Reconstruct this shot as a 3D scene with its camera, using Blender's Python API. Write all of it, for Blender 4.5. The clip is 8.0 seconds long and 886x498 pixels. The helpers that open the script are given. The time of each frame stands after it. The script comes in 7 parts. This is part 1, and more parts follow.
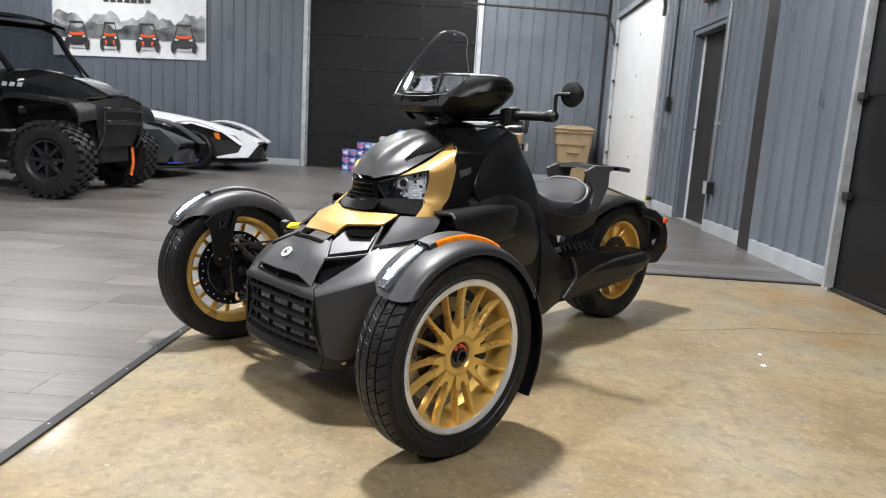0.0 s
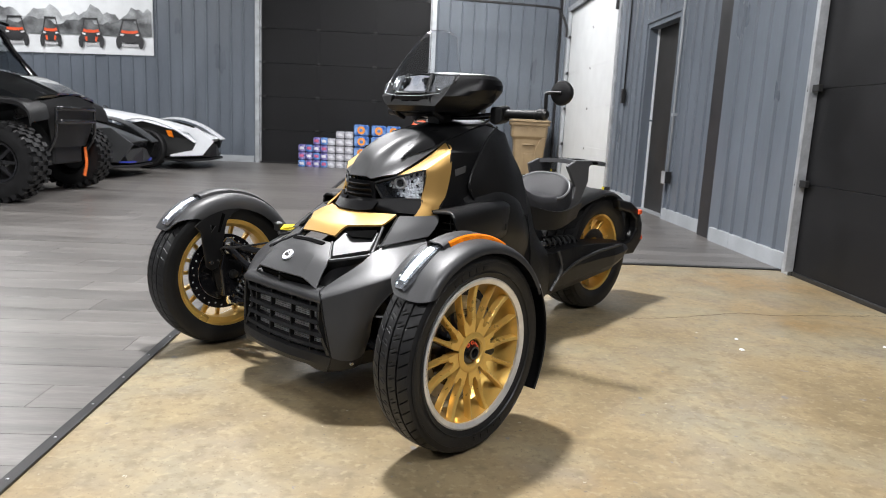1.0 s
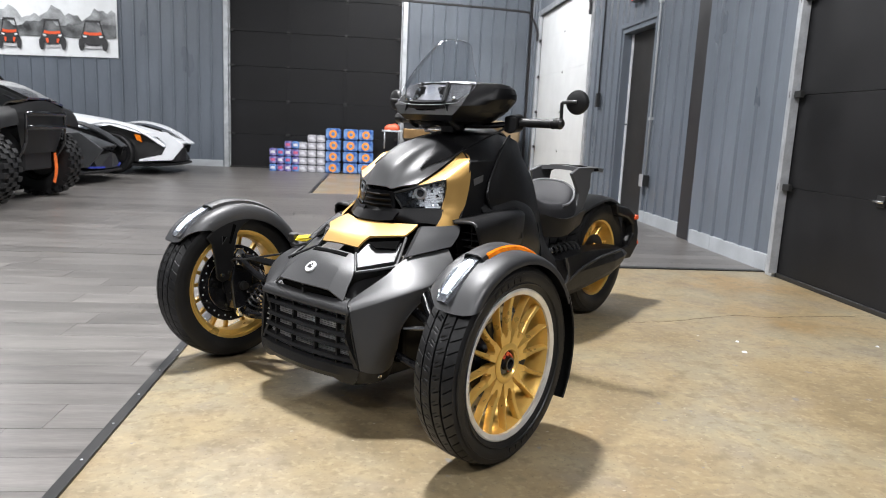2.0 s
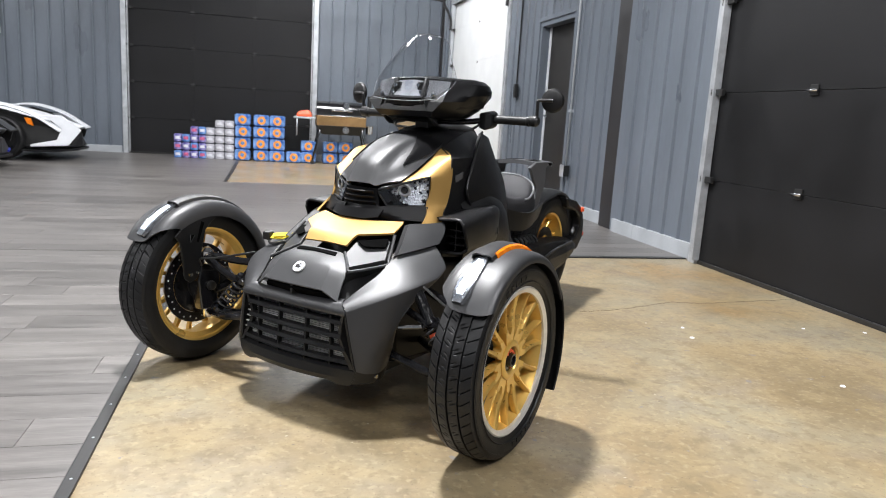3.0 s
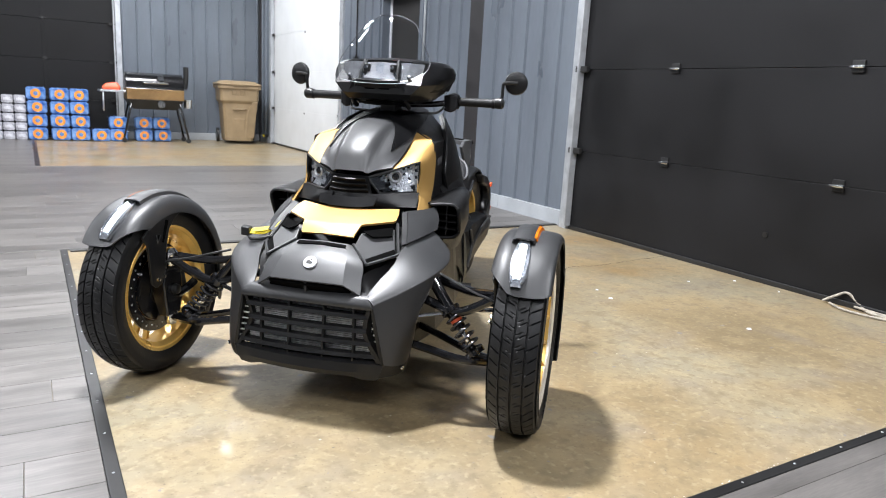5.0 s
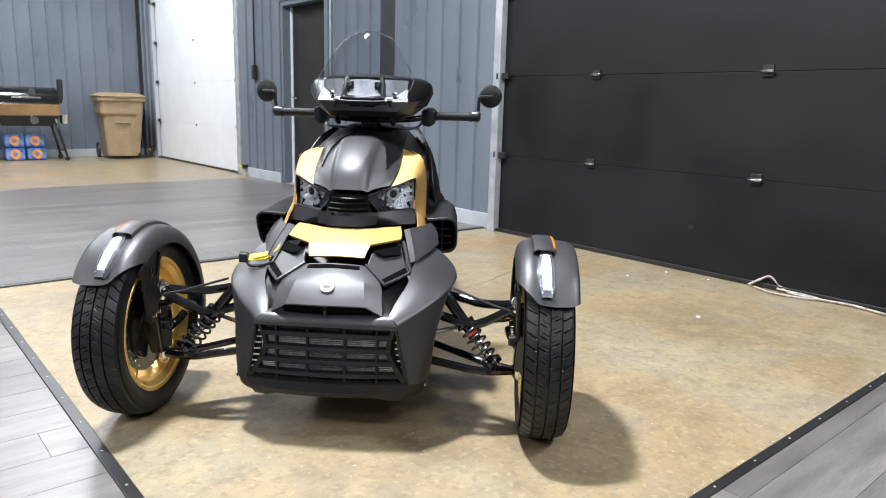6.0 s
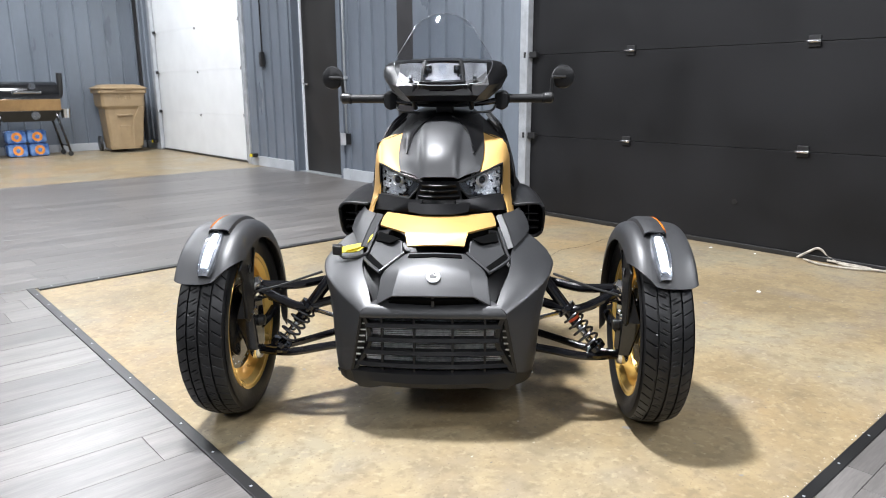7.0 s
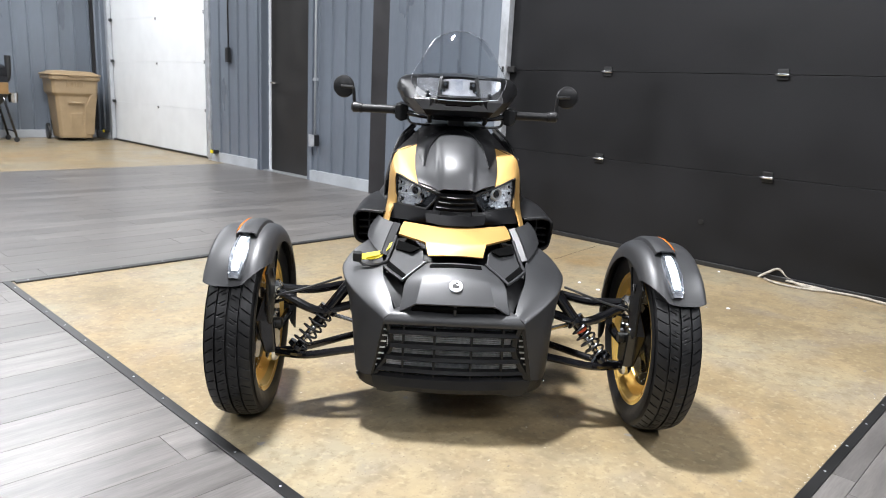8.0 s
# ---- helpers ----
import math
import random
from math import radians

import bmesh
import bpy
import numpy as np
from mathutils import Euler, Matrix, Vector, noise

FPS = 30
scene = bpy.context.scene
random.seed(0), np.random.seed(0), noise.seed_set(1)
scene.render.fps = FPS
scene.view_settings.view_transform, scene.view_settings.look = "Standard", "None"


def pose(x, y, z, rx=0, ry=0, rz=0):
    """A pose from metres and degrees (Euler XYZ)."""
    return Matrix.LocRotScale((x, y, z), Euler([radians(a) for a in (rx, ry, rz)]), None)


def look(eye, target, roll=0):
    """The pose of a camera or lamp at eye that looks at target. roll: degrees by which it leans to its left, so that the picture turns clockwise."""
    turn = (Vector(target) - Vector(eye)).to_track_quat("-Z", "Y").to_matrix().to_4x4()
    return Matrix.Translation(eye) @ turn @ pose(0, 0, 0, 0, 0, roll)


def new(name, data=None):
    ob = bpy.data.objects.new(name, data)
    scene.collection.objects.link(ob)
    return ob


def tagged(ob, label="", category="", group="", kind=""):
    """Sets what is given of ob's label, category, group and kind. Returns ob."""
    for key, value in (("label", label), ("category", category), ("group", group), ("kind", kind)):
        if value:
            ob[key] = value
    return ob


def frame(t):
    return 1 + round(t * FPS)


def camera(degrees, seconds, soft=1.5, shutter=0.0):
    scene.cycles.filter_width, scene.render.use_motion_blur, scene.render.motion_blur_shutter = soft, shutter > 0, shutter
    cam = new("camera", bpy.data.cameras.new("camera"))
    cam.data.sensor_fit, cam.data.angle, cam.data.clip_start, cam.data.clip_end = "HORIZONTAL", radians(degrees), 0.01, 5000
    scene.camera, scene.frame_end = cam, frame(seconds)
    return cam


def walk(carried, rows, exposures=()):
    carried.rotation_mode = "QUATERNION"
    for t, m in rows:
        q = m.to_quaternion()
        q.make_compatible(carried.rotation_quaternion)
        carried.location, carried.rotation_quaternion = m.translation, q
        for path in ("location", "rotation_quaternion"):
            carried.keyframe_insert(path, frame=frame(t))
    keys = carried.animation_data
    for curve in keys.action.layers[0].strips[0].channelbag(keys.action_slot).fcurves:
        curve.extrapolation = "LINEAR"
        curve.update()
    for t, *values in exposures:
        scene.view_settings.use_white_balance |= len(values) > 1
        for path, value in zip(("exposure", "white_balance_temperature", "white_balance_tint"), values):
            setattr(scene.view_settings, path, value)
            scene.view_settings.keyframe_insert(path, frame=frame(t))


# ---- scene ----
cam = camera(65.1, 8.0, soft=1.0)
cam.data.dof.use_dof, cam.data.dof.focus_distance, cam.data.dof.aperture_fstop = True, 2.3, 6.5
# seconds, eye, target, roll
ROWS = [
    (0.0, (-0.004, -0.027, 0.897), (-0.048, 1.943, 0.555), 3.5),
    (0.5, (-0.057, -0.035, 0.908), (-0.030, 1.938, 0.578), 4.2),
    (1.0, (-0.167, -0.057, 0.914), (-0.070, 1.909, 0.558), 2.7),
    (1.5, (-0.263, -0.052, 0.923), (-0.134, 1.914, 0.577), 2.2),
    (3.0, (-0.653, 0.018, 0.953), (-0.166, 1.923, 0.583), 3.5),
    (3.5, (-0.830, 0.044, 0.965), (-0.200, 1.900, 0.567), 3.2),
    (4.0, (-0.956, 0.090, 0.962), (-0.244, 1.917, 0.565), 3.1),
    (4.5, (-1.088, 0.166, 0.958), (-0.200, 1.912, 0.555), 4.4),
    (4.7, (-1.149, 0.204, 0.959), (-0.240, 1.937, 0.545), 3.9),
    (5.8, (-1.543, 0.423, 0.992), (-0.242, 1.889, 0.591), 2.4),
    (6.0, (-1.590, 0.474, 0.994), (-0.310, 1.958, 0.594), 1.6),
    (6.5, (-1.711, 0.620, 0.980), (-0.413, 2.072, 0.525), -0.6),
    (7.0, (-1.815, 0.723, 0.998), (-0.522, 2.181, 0.547), -0.3),
    (7.5, (-1.929, 0.780, 1.023), (-0.533, 2.148, 0.597), 2.3),
    (8.0, (-2.039, 0.837, 1.029), (-0.624, 2.182, 0.594), 3.0),
]
EXPOSURES = [(0.0, 0.52, 6750, 10), (1.5, 0.58, 6700, 10), (3.0, 0.70, 6650, 10), (4.5, 0.81, 6550, 10), (6.0, 0.86, 6350, 10), (8.0, 0.82, 6500, 10)]
walk(cam, [(t, look(eye, target, roll)) for t, eye, target, roll in ROWS], EXPOSURES)

# ---- light: unseen ceiling lamps, most of them added fill, and a dim grey surround ----
world = bpy.data.worlds.new("showroom_air")
world.use_nodes = True
scene.world = world
world.node_tree.nodes["Background"].inputs[0].default_value = (0.8, 0.9, 1.0, 1)
world.node_tree.nodes["Background"].inputs[1].default_value = 0.008
CEILING = 4.9
# x, y, watts, length and width of each ceiling lamp
# 1st and 8th are placed from cast shadows and floor glare; the rest are added fill
LAMPS = [(-0.77, 3.07, 345, 0.42, 0.32), (2.0, -1.6, 168, 0.6, 0.5), (-0.5, -2.5, 50, 0.6, 0.5), (-2.6, -1.6, 42, 0.6, 0.5), (-7.2, 2.5, 160, 0.9, 0.7), (-7.4, 8.4, 90, 0.9, 0.7), (-1.9, 8.0, 130, 0.9, 0.7),
         (0.42, 10.9, 155, 1.5, 1.3), (-7.3, 11.4, 95, 1.0, 0.8), (-5.2, -2.5, 60, 0.6, 0.5)]
for lx, ly, watts, long, wide in LAMPS:
    data = bpy.data.lights.new("ceiling_lamp_light", "AREA")
    data.shape, data.size, data.size_y, data.energy, data.color = "RECTANGLE", long, wide, watts, (0.94, 0.955, 1.0)
    new("ceiling_lamp_light", data).matrix_world = pose(lx, ly, CEILING - 0.24)


# ---- materials ----
def mat(name, color, rough=0.5, metal=0.0, vary=0.12, scale=6.0, bump=0.0, fine=90.0, coat=0.0, spec=0.5, stretch=(1, 1, 1), second=None, rough_vary=0.1):
    """A procedural surface: base colour varied at two scales, roughness wear and fine relief."""
    m = bpy.data.materials.new(name)
    m.use_nodes = True
    nt = m.node_tree
    b = nt.nodes["Principled BSDF"]
    b.inputs["Metallic"].default_value = metal
    b.inputs["Coat Weight"].default_value = coat
    b.inputs["Specular IOR Level"].default_value = spec
    co = nt.nodes.new("ShaderNodeTexCoord")
    mp = nt.nodes.new("ShaderNodeMapping")
    mp.inputs["Scale"].default_value = stretch
    nt.links.new(co.outputs["Object"], mp.inputs[0])
    big = nt.nodes.new("ShaderNodeTexNoise")
    big.inputs["Scale"].default_value, big.inputs["Detail"].default_value = scale, 6
    sm = nt.nodes.new("ShaderNodeTexNoise")
    sm.inputs["Scale"].default_value, sm.inputs["Detail"].default_value = fine, 3
    nt.links.new(mp.outputs[0], big.inputs[0])
    nt.links.new(mp.outputs[0], sm.inputs[0])
    ramp = nt.nodes.new("ShaderNodeValToRGB")
    dark = [c * (1 - vary) for c in color]
    light = second if second else [min(1, c * (1 + vary)) for c in color]
    ramp.color_ramp.elements[0].position, ramp.color_ramp.elements[1].position = 0.32, 0.68
    ramp.color_ramp.elements[0].color, ramp.color_ramp.elements[1].color = (*dark, 1), (*light, 1)
    nt.links.new(big.outputs[0], ramp.inputs[0])
    mul = nt.nodes.new("ShaderNodeMix")
    mul.data_type, mul.blend_type = "RGBA", "OVERLAY"
    mul.inputs[0].default_value = min(0.5, vary)
    nt.links.new(ramp.outputs[0], mul.inputs[6])
    nt.links.new(sm.outputs[0], mul.inputs[7])
    nt.links.new(mul.outputs[2], b.inputs["Base Color"])
    rr = nt.nodes.new("ShaderNodeMapRange")
    rr.inputs[1].default_value, rr.inputs[2].default_value = 0.3, 0.7
    rr.inputs[3].default_value, rr.inputs[4].default_value = max(0.02, rough * (1 - rough_vary)), min(1, rough * (1 + rough_vary))
    nt.links.new(big.outputs[0], rr.inputs[0])
    nt.links.new(rr.outputs[0], b.inputs["Roughness"])
    if bump:
        bp = nt.nodes.new("ShaderNodeBump")
        bp.inputs["Strength"].default_value, bp.inputs["Distance"].default_value = bump, 0.002
        nt.links.new(sm.outputs[0], bp.inputs["Height"])
        nt.links.new(bp.outputs[0], b.inputs["Normal"])
    return m


def glass_mat(name, color, rough=0.02, alpha=0.25):
    """Thin clear plastic or glass: mostly see-through, with a real gloss."""
    m = bpy.data.materials.new(name)
    m.use_nodes = True
    nt = m.node_tree
    out, glossy = nt.nodes["Material Output"], nt.nodes.new("ShaderNodeBsdfGlossy")
    glossy.inputs["Roughness"].default_value = rough
    tr = nt.nodes.new("ShaderNodeBsdfTransparent")
    tr.inputs[0].default_value = (*color, 1)
    fr = nt.nodes.new("ShaderNodeLayerWeight")
    fr.inputs[0].default_value = 0.5
    power = nt.nodes.new("ShaderNodeMath")
    power.operation = "POWER"
    power.inputs[1].default_value = 4.0
    nt.links.new(fr.outputs["Facing"], power.inputs[0])
    gloss = nt.nodes.new("ShaderNodeMapRange")
    gloss.inputs[3].default_value, gloss.inputs[4].default_value = 0.06, 0.7
    nt.links.new(power.outputs[0], gloss.inputs[0])
    mix = nt.nodes.new("ShaderNodeMixShader")
    nt.links.new(gloss.outputs[0], mix.inputs[0])
    nt.links.new(tr.outputs[0], mix.inputs[1])
    nt.links.new(glossy.outputs[0], mix.inputs[2])
    nt.links.new(mix.outputs[0], out.inputs[0])
    return m


def glow_mat(name, color, strength):
    m = bpy.data.materials.new(name)
    m.use_nodes = True
    b = m.node_tree.nodes["Principled BSDF"]
    b.inputs["Base Color"].default_value = (*color, 1)
    b.inputs["Emission Color"].default_value = (*color, 1)
    b.inputs["Emission Strength"].default_value = strength
    return m


def plank_mat():
    """Grey-brown wood-look vinyl: each plank its own tone, long grain streaks, a satin wear layer."""
    m = mat("vinyl_plank", (0.121, 0.113, 0.106), 0.35, vary=0.26, scale=5, fine=40, bump=0.008, stretch=(0.5, 4.5, 1))
    nt = m.node_tree
    b = nt.nodes["Principled BSDF"]
    src = b.inputs["Base Color"].links[0].from_socket
    info, geo = nt.nodes.new("ShaderNodeObjectInfo"), nt.nodes.new("ShaderNodeNewGeometry")
    add = nt.nodes.new("ShaderNodeMath")
    add.operation = "ADD"
    nt.links.new(info.outputs["Random"], add.inputs[0])
    nt.links.new(geo.outputs["Random Per Island"], add.inputs[1])
    frac = nt.nodes.new("ShaderNodeMath")
    frac.operation = "FRACT"
    nt.links.new(add.outputs[0], frac.inputs[0])
    shift = nt.nodes.new("ShaderNodeVectorMath")
    shift.operation = "MULTIPLY_ADD"
    shift.inputs[1].default_value = (37, 19, 11)
    nt.links.new(frac.outputs[0], shift.inputs[0])
    nt.links.new(geo.outputs["Position"], shift.inputs[2])
    mapping = [n for n in nt.nodes if n.type == "MAPPING"][0]
    nt.links.new(shift.outputs[0], mapping.inputs[0])
    val = nt.nodes.new("ShaderNodeMapRange")
    val.inputs[3].default_value, val.inputs[4].default_value = 0.8, 1.22
    nt.links.new(frac.outputs[0], val.inputs[0])
    hsv = nt.nodes.new("ShaderNodeHueSaturation")
    nt.links.new(val.outputs[0], hsv.inputs["Value"])
    nt.links.new(src, hsv.inputs["Color"])
    nt.links.new(hsv.outputs[0], b.inputs["Base Color"])
    return m


def concrete_mat():
    """Sealed tan concrete: broad ochre and grey clouds, fine specks, a dull sealer gloss."""
    m = mat("sealed_concrete", (0.245, 0.186, 0.104), 0.5, vary=0.2, scale=1.7, fine=55, bump=0.06, rough_vary=0.25, coat=0.3, spec=0.35)
    nt = m.node_tree
    b = nt.nodes["Principled BSDF"]
    b.inputs["Coat Roughness"].default_value = 0.12
    src = b.inputs["Base Color"].links[0].from_socket
    co = nt.nodes.new("ShaderNodeTexCoord")
    for scl, lo, hi, col, fac in ((0.75, 0.5, 0.66, (0.31, 0.19, 0.075), 0.55), (1.6, 0.46, 0.62, (0.235, 0.215, 0.155), 0.7), (3.4, 0.52, 0.68, (0.185, 0.16, 0.13), 0.55), (6.5, 0.5, 0.66, (0.34, 0.265, 0.15), 0.45), (12, 0.52, 0.66, (0.16, 0.122, 0.072), 0.5), (28, 0.53, 0.66, (0.15, 0.115, 0.07), 0.45),
                                  (40, 0.55, 0.68, (0.40, 0.33, 0.21), 0.35), (17, 0.69, 0.705, (0.17, 0.165, 0.17), 0.8), (33, 0.725, 0.74, (0.55, 0.52, 0.45), 0.6), (34, 0.72, 0.74, (0.1, 0.09, 0.085), 0.75), (110, 0.62, 0.69, (0.08, 0.065, 0.05), 0.5)):
        n = nt.nodes.new("ShaderNodeTexNoise")
        n.inputs["Scale"].default_value, n.inputs["Detail"].default_value, n.inputs["Distortion"].default_value = scl, 9, 0.15
        nt.links.new(co.outputs["Object"], n.inputs[0])
        r = nt.nodes.new("ShaderNodeMapRange")
        r.inputs[1].default_value, r.inputs[2].default_value, r.inputs[4].default_value = lo, hi, fac
        nt.links.new(n.outputs[0], r.inputs[0])
        mx = nt.nodes.new("ShaderNodeMix")
        mx.data_type = "RGBA"
        nt.links.new(r.outputs[0], mx.inputs[0])
        nt.links.new(src, mx.inputs[6])
        mx.inputs[7].default_value = (*col, 1)
        src = mx.outputs[2]
    nt.links.new(src, b.inputs["Base Color"])
    return m


M_PLANK, M_CONCRETE = plank_mat(), concrete_mat()
M_STEEL = mat("blue_grey_wall_steel", (0.125, 0.144, 0.17), 0.3, vary=0.1, scale=2.5, fine=30, bump=0.04, stretch=(1, 1, 0.3))
M_BASE = mat("light_grey_baseboard", (0.36, 0.38, 0.4), 0.5, vary=0.12, scale=4)
M_TRIM = mat("galvanised_trim", (0.5, 0.52, 0.54), 0.38, metal=0.6, vary=0.18, scale=9)
M_DARKTRIM = mat("dark_brown_post_paint", (0.02, 0.019, 0.02), 0.45, vary=0.2)
M_DOOR_BLACK = mat("black_sectional_door", (0.0055, 0.0055, 0.0062), 0.56, spec=0.27, vary=0.45, scale=1.6, fine=260, bump=0.25, rough_vary=0.2)
M_DOOR_WHITE = mat("white_sectional_door", (0.6, 0.615, 0.62), 0.55, vary=0.05, scale=3, fine=200, bump=0.1)
M_DOOR_DARK = mat("dark_door_paint", (0.02, 0.019, 0.018), 0.5, vary=0.2, scale=4, spec=0.3)
# the ceiling is never in view; kept dark so less light bounces into the shadows
M_CEIL = mat("grey_ceiling_liner", (0.2, 0.205, 0.21), 0.6, vary=0.08)
M_HW = mat("black_hardware", (0.012, 0.012, 0.012), 0.4, vary=0.2)
M_CHROME = mat("bright_metal", (0.7, 0.71, 0.72), 0.15, metal=1.0, vary=0.08, scale=20)
M_RUBBER = mat("tyre_rubber", (0.007, 0.007, 0.0075), 0.5, spec=0.4, vary=0.3, scale=14, fine=140, bump=0.25)
M_GOLD = mat("satin_gold_paint", (0.55, 0.333, 0.105), 0.47, metal=0.62, vary=0.05, scale=5, fine=500, bump=0.05, coat=0.32)
M_GOLD.node_tree.nodes["Principled BSDF"].inputs["Coat Roughness"].default_value = 0.33
M_GOLD_WHEEL = mat("gold_wheel_paint", (0.72, 0.465, 0.125), 0.3, metal=0.55, vary=0.08, scale=12)
M_RIM_LIP = mat("machined_rim_lip", (0.8, 0.78, 0.74), 0.33, metal=0.6, vary=0.1, scale=20)
M_PLASTIC = mat("matte_charcoal_plastic", (0.023, 0.0235, 0.025), 0.45, spec=0.65, vary=0.08, scale=9, fine=420, bump=0.16)
M_BLACK = mat("black_moulded_plastic", (0.0065, 0.0065, 0.007), 0.42, spec=0.36, vary=0.2, scale=10, fine=500, bump=0.2)
M_GLOSS = mat("gloss_black_plastic", (0.01, 0.01, 0.011), 0.14, vary=0.1, coat=0.3)
M_FRAME = mat("black_powder_coat", (0.007, 0.007, 0.008), 0.12, vary=0.2, scale=16, coat=0.4)
M_LEATHER = mat("grey_black_seat_vinyl", (0.018, 0.018, 0.02), 0.58, spec=0.35, vary=0.2, scale=14, fine=320, bump=0.4)
# steel toned down to stand in for shade behind the spokes
M_DISC = mat("brushed_disc_steel", (0.28, 0.28, 0.29), 0.32, metal=1.0, vary=0.15, scale=30)
M_AMBER = mat("amber_reflector", (0.8, 0.2, 0.01), 0.2, vary=0.15, scale=60)
M_RED = mat("red_orange_paint", (0.75, 0.1, 0.03), 0.4, vary=0.1)
M_YELLOW = mat("yellow_strap", (0.75, 0.6, 0.02), 0.6, vary=0.15, scale=30)
M_LENS = glass_mat("clear_lens", (0.95, 0.97, 1.0))
M_SCREEN = glass_mat("tinted_windscreen", (0.94, 0.95, 0.96))
M_LED = glow_mat("white_running_light", (0.93, 0.97, 1.0), 1.0)
M_RADIATOR = mat("radiator_core", (0.8, 0.8, 0.82), 0.4, metal=0.2, vary=0.3, scale=60)
M_REFLECTOR = mat("bright_reflector", (0.95, 0.96, 0.98), 0.12, metal=0.2, vary=0.05)
M_LAMPBACK = mat("silver_lamp_housing", (0.3, 0.31, 0.33), 0.25, metal=0.8, vary=0.25, scale=60)
M_RACK = mat("satin_grey_rack", (0.07, 0.071, 0.074), 0.42, vary=0.1, fine=300, bump=0.1)
M_ALLOYISH = mat("grey_decal", (0.075, 0.075, 0.078), 0.5, vary=0.15)
M_DEEP = mat("dull_black_trim", (0.004, 0.004, 0.0045), 0.34, spec=0.16, vary=0.15, scale=12, fine=400, bump=0.1)
# near-black that paints the shade of slots and recesses; also the floor crack
M_VOID = mat("deep_black_opening", (0.002, 0.002, 0.002), 0.9, spec=0.05, vary=0.2)
M_POD = mat("satin_black_pod", (0.005, 0.005, 0.0055), 0.32, vary=0.1, spec=0.28)
M_SPRING = mat("grey_spring_steel", (0.09, 0.09, 0.095), 0.25, metal=0.6, vary=0.2, scale=30)
M_PIPING = mat("grey_piping", (0.13, 0.133, 0.138), 0.4, vary=0.1)
M_DASH = mat("silver_grey_dash", (0.5, 0.51, 0.54), 0.2, metal=0.5, vary=0.3, scale=12)
M_WHITE = mat("white_gloss_paint", (0.75, 0.77, 0.8), 0.3, vary=0.05)


# ---- mesh helpers ----
def part(name, bm, material, parent=None, label="", smooth=True, bevel=0.0, m=None, sharp=32):
    """Links a bmesh as one mesh object under a thing or under a part."""
    bmesh.ops.recalc_face_normals(bm, faces=bm.faces[:])
    if smooth:
        for e in bm.edges:
            if len(e.link_faces) == 2 and e.calc_face_angle() > radians(sharp):
                e.smooth = False
    me = bpy.data.meshes.new(name)
    bm.to_mesh(me)
    bm.free()
    me.materials.append(material)
    for p in me.polygons:
        p.use_smooth = smooth
    ob = new(name, me)
    ob.parent = parent
    if m is not None:
        ob.matrix_basis = m
    if label:
        tagged(ob, label)
    if bevel:
        bv = ob.modifiers.new("edge_round", "BEVEL")
        bv.width, bv.segments, bv.limit_method, bv.angle_limit, bv.harden_normals = bevel, 2, "ANGLE", radians(28), True
    return ob


def again(ob, m, parent=None):
    """The same mesh once more, as an object of its own."""
    c = bpy.data.objects.new(ob.name.split(".")[0], ob.data)
    scene.collection.objects.link(c)
    c.parent = parent or ob.parent
    c.matrix_basis = m
    for md in ob.modifiers:
        bv = c.modifiers.new("edge_round", "BEVEL")
        bv.width, bv.segments, bv.limit_method, bv.angle_limit, bv.harden_normals = md.width, md.segments, md.limit_method, md.angle_limit, True
    return c


def thing(name, label, category, m=None, group="", kind=""):
    ob = new(name)
    ob.empty_display_size = 0.1
    if m is not None:
        ob.matrix_basis = m
    return tagged(ob, label, category, group, kind)


def box(x0, x1, y0, y1, z0, z1, bm=None):
    bm = bm or bmesh.new()
    v = [bm.verts.new((x, y, z)) for z in (z0, z1) for x, y in ((x0, y0), (x1, y0), (x1, y1), (x0, y1))]
    for f in ((3, 2, 1, 0), (4, 5, 6, 7), (0, 1, 5, 4), (1, 2, 6, 5), (2, 3, 7, 6), (3, 0, 4, 7)):
        bm.faces.new([v[i] for i in f])
    return bm


def loft(loops, bm=None, caps=True):
    """Skins closed loops of equal length, one after another."""
    bm = bm or bmesh.new()
    rings = [[bm.verts.new(p) for p in lp] for lp in loops]
    n = len(rings[0])
    for a, b in zip(rings, rings[1:]):
        for i in range(n):
            bm.faces.new((a[i], a[(i + 1) % n], b[(i + 1) % n], b[i]))
    if caps:
        bm.faces.new(rings[0][::-1])
        bm.faces.new(rings[-1])
    return bm


def spline(pts, k):
    """A smooth row of points through pts, k steps from each to the next."""
    pts = [Vector(p) for p in pts]
    if k <= 1 or len(pts) < 3:
        if k <= 1:
            return pts
        return [pts[0].lerp(pts[1], i / k) for i in range(k + 1)]
    out = []
    for i in range(len(pts) - 1):
        p0 = pts[i - 1] if i else pts[0] * 2 - pts[1]
        p1, p2 = pts[i], pts[i + 1]
        p3 = pts[i + 2] if i + 2 < len(pts) else pts[-1] * 2 - pts[-2]
        for j in range(k):
            t = j / k
            out.append(0.5 * ((2 * p1) + (p2 - p0) * t + (2 * p0 - 5 * p1 + 4 * p2 - p3) * t * t + (3 * p1 - p0 - 3 * p2 + p3) * t ** 3))
    out.append(pts[-1])
    return out


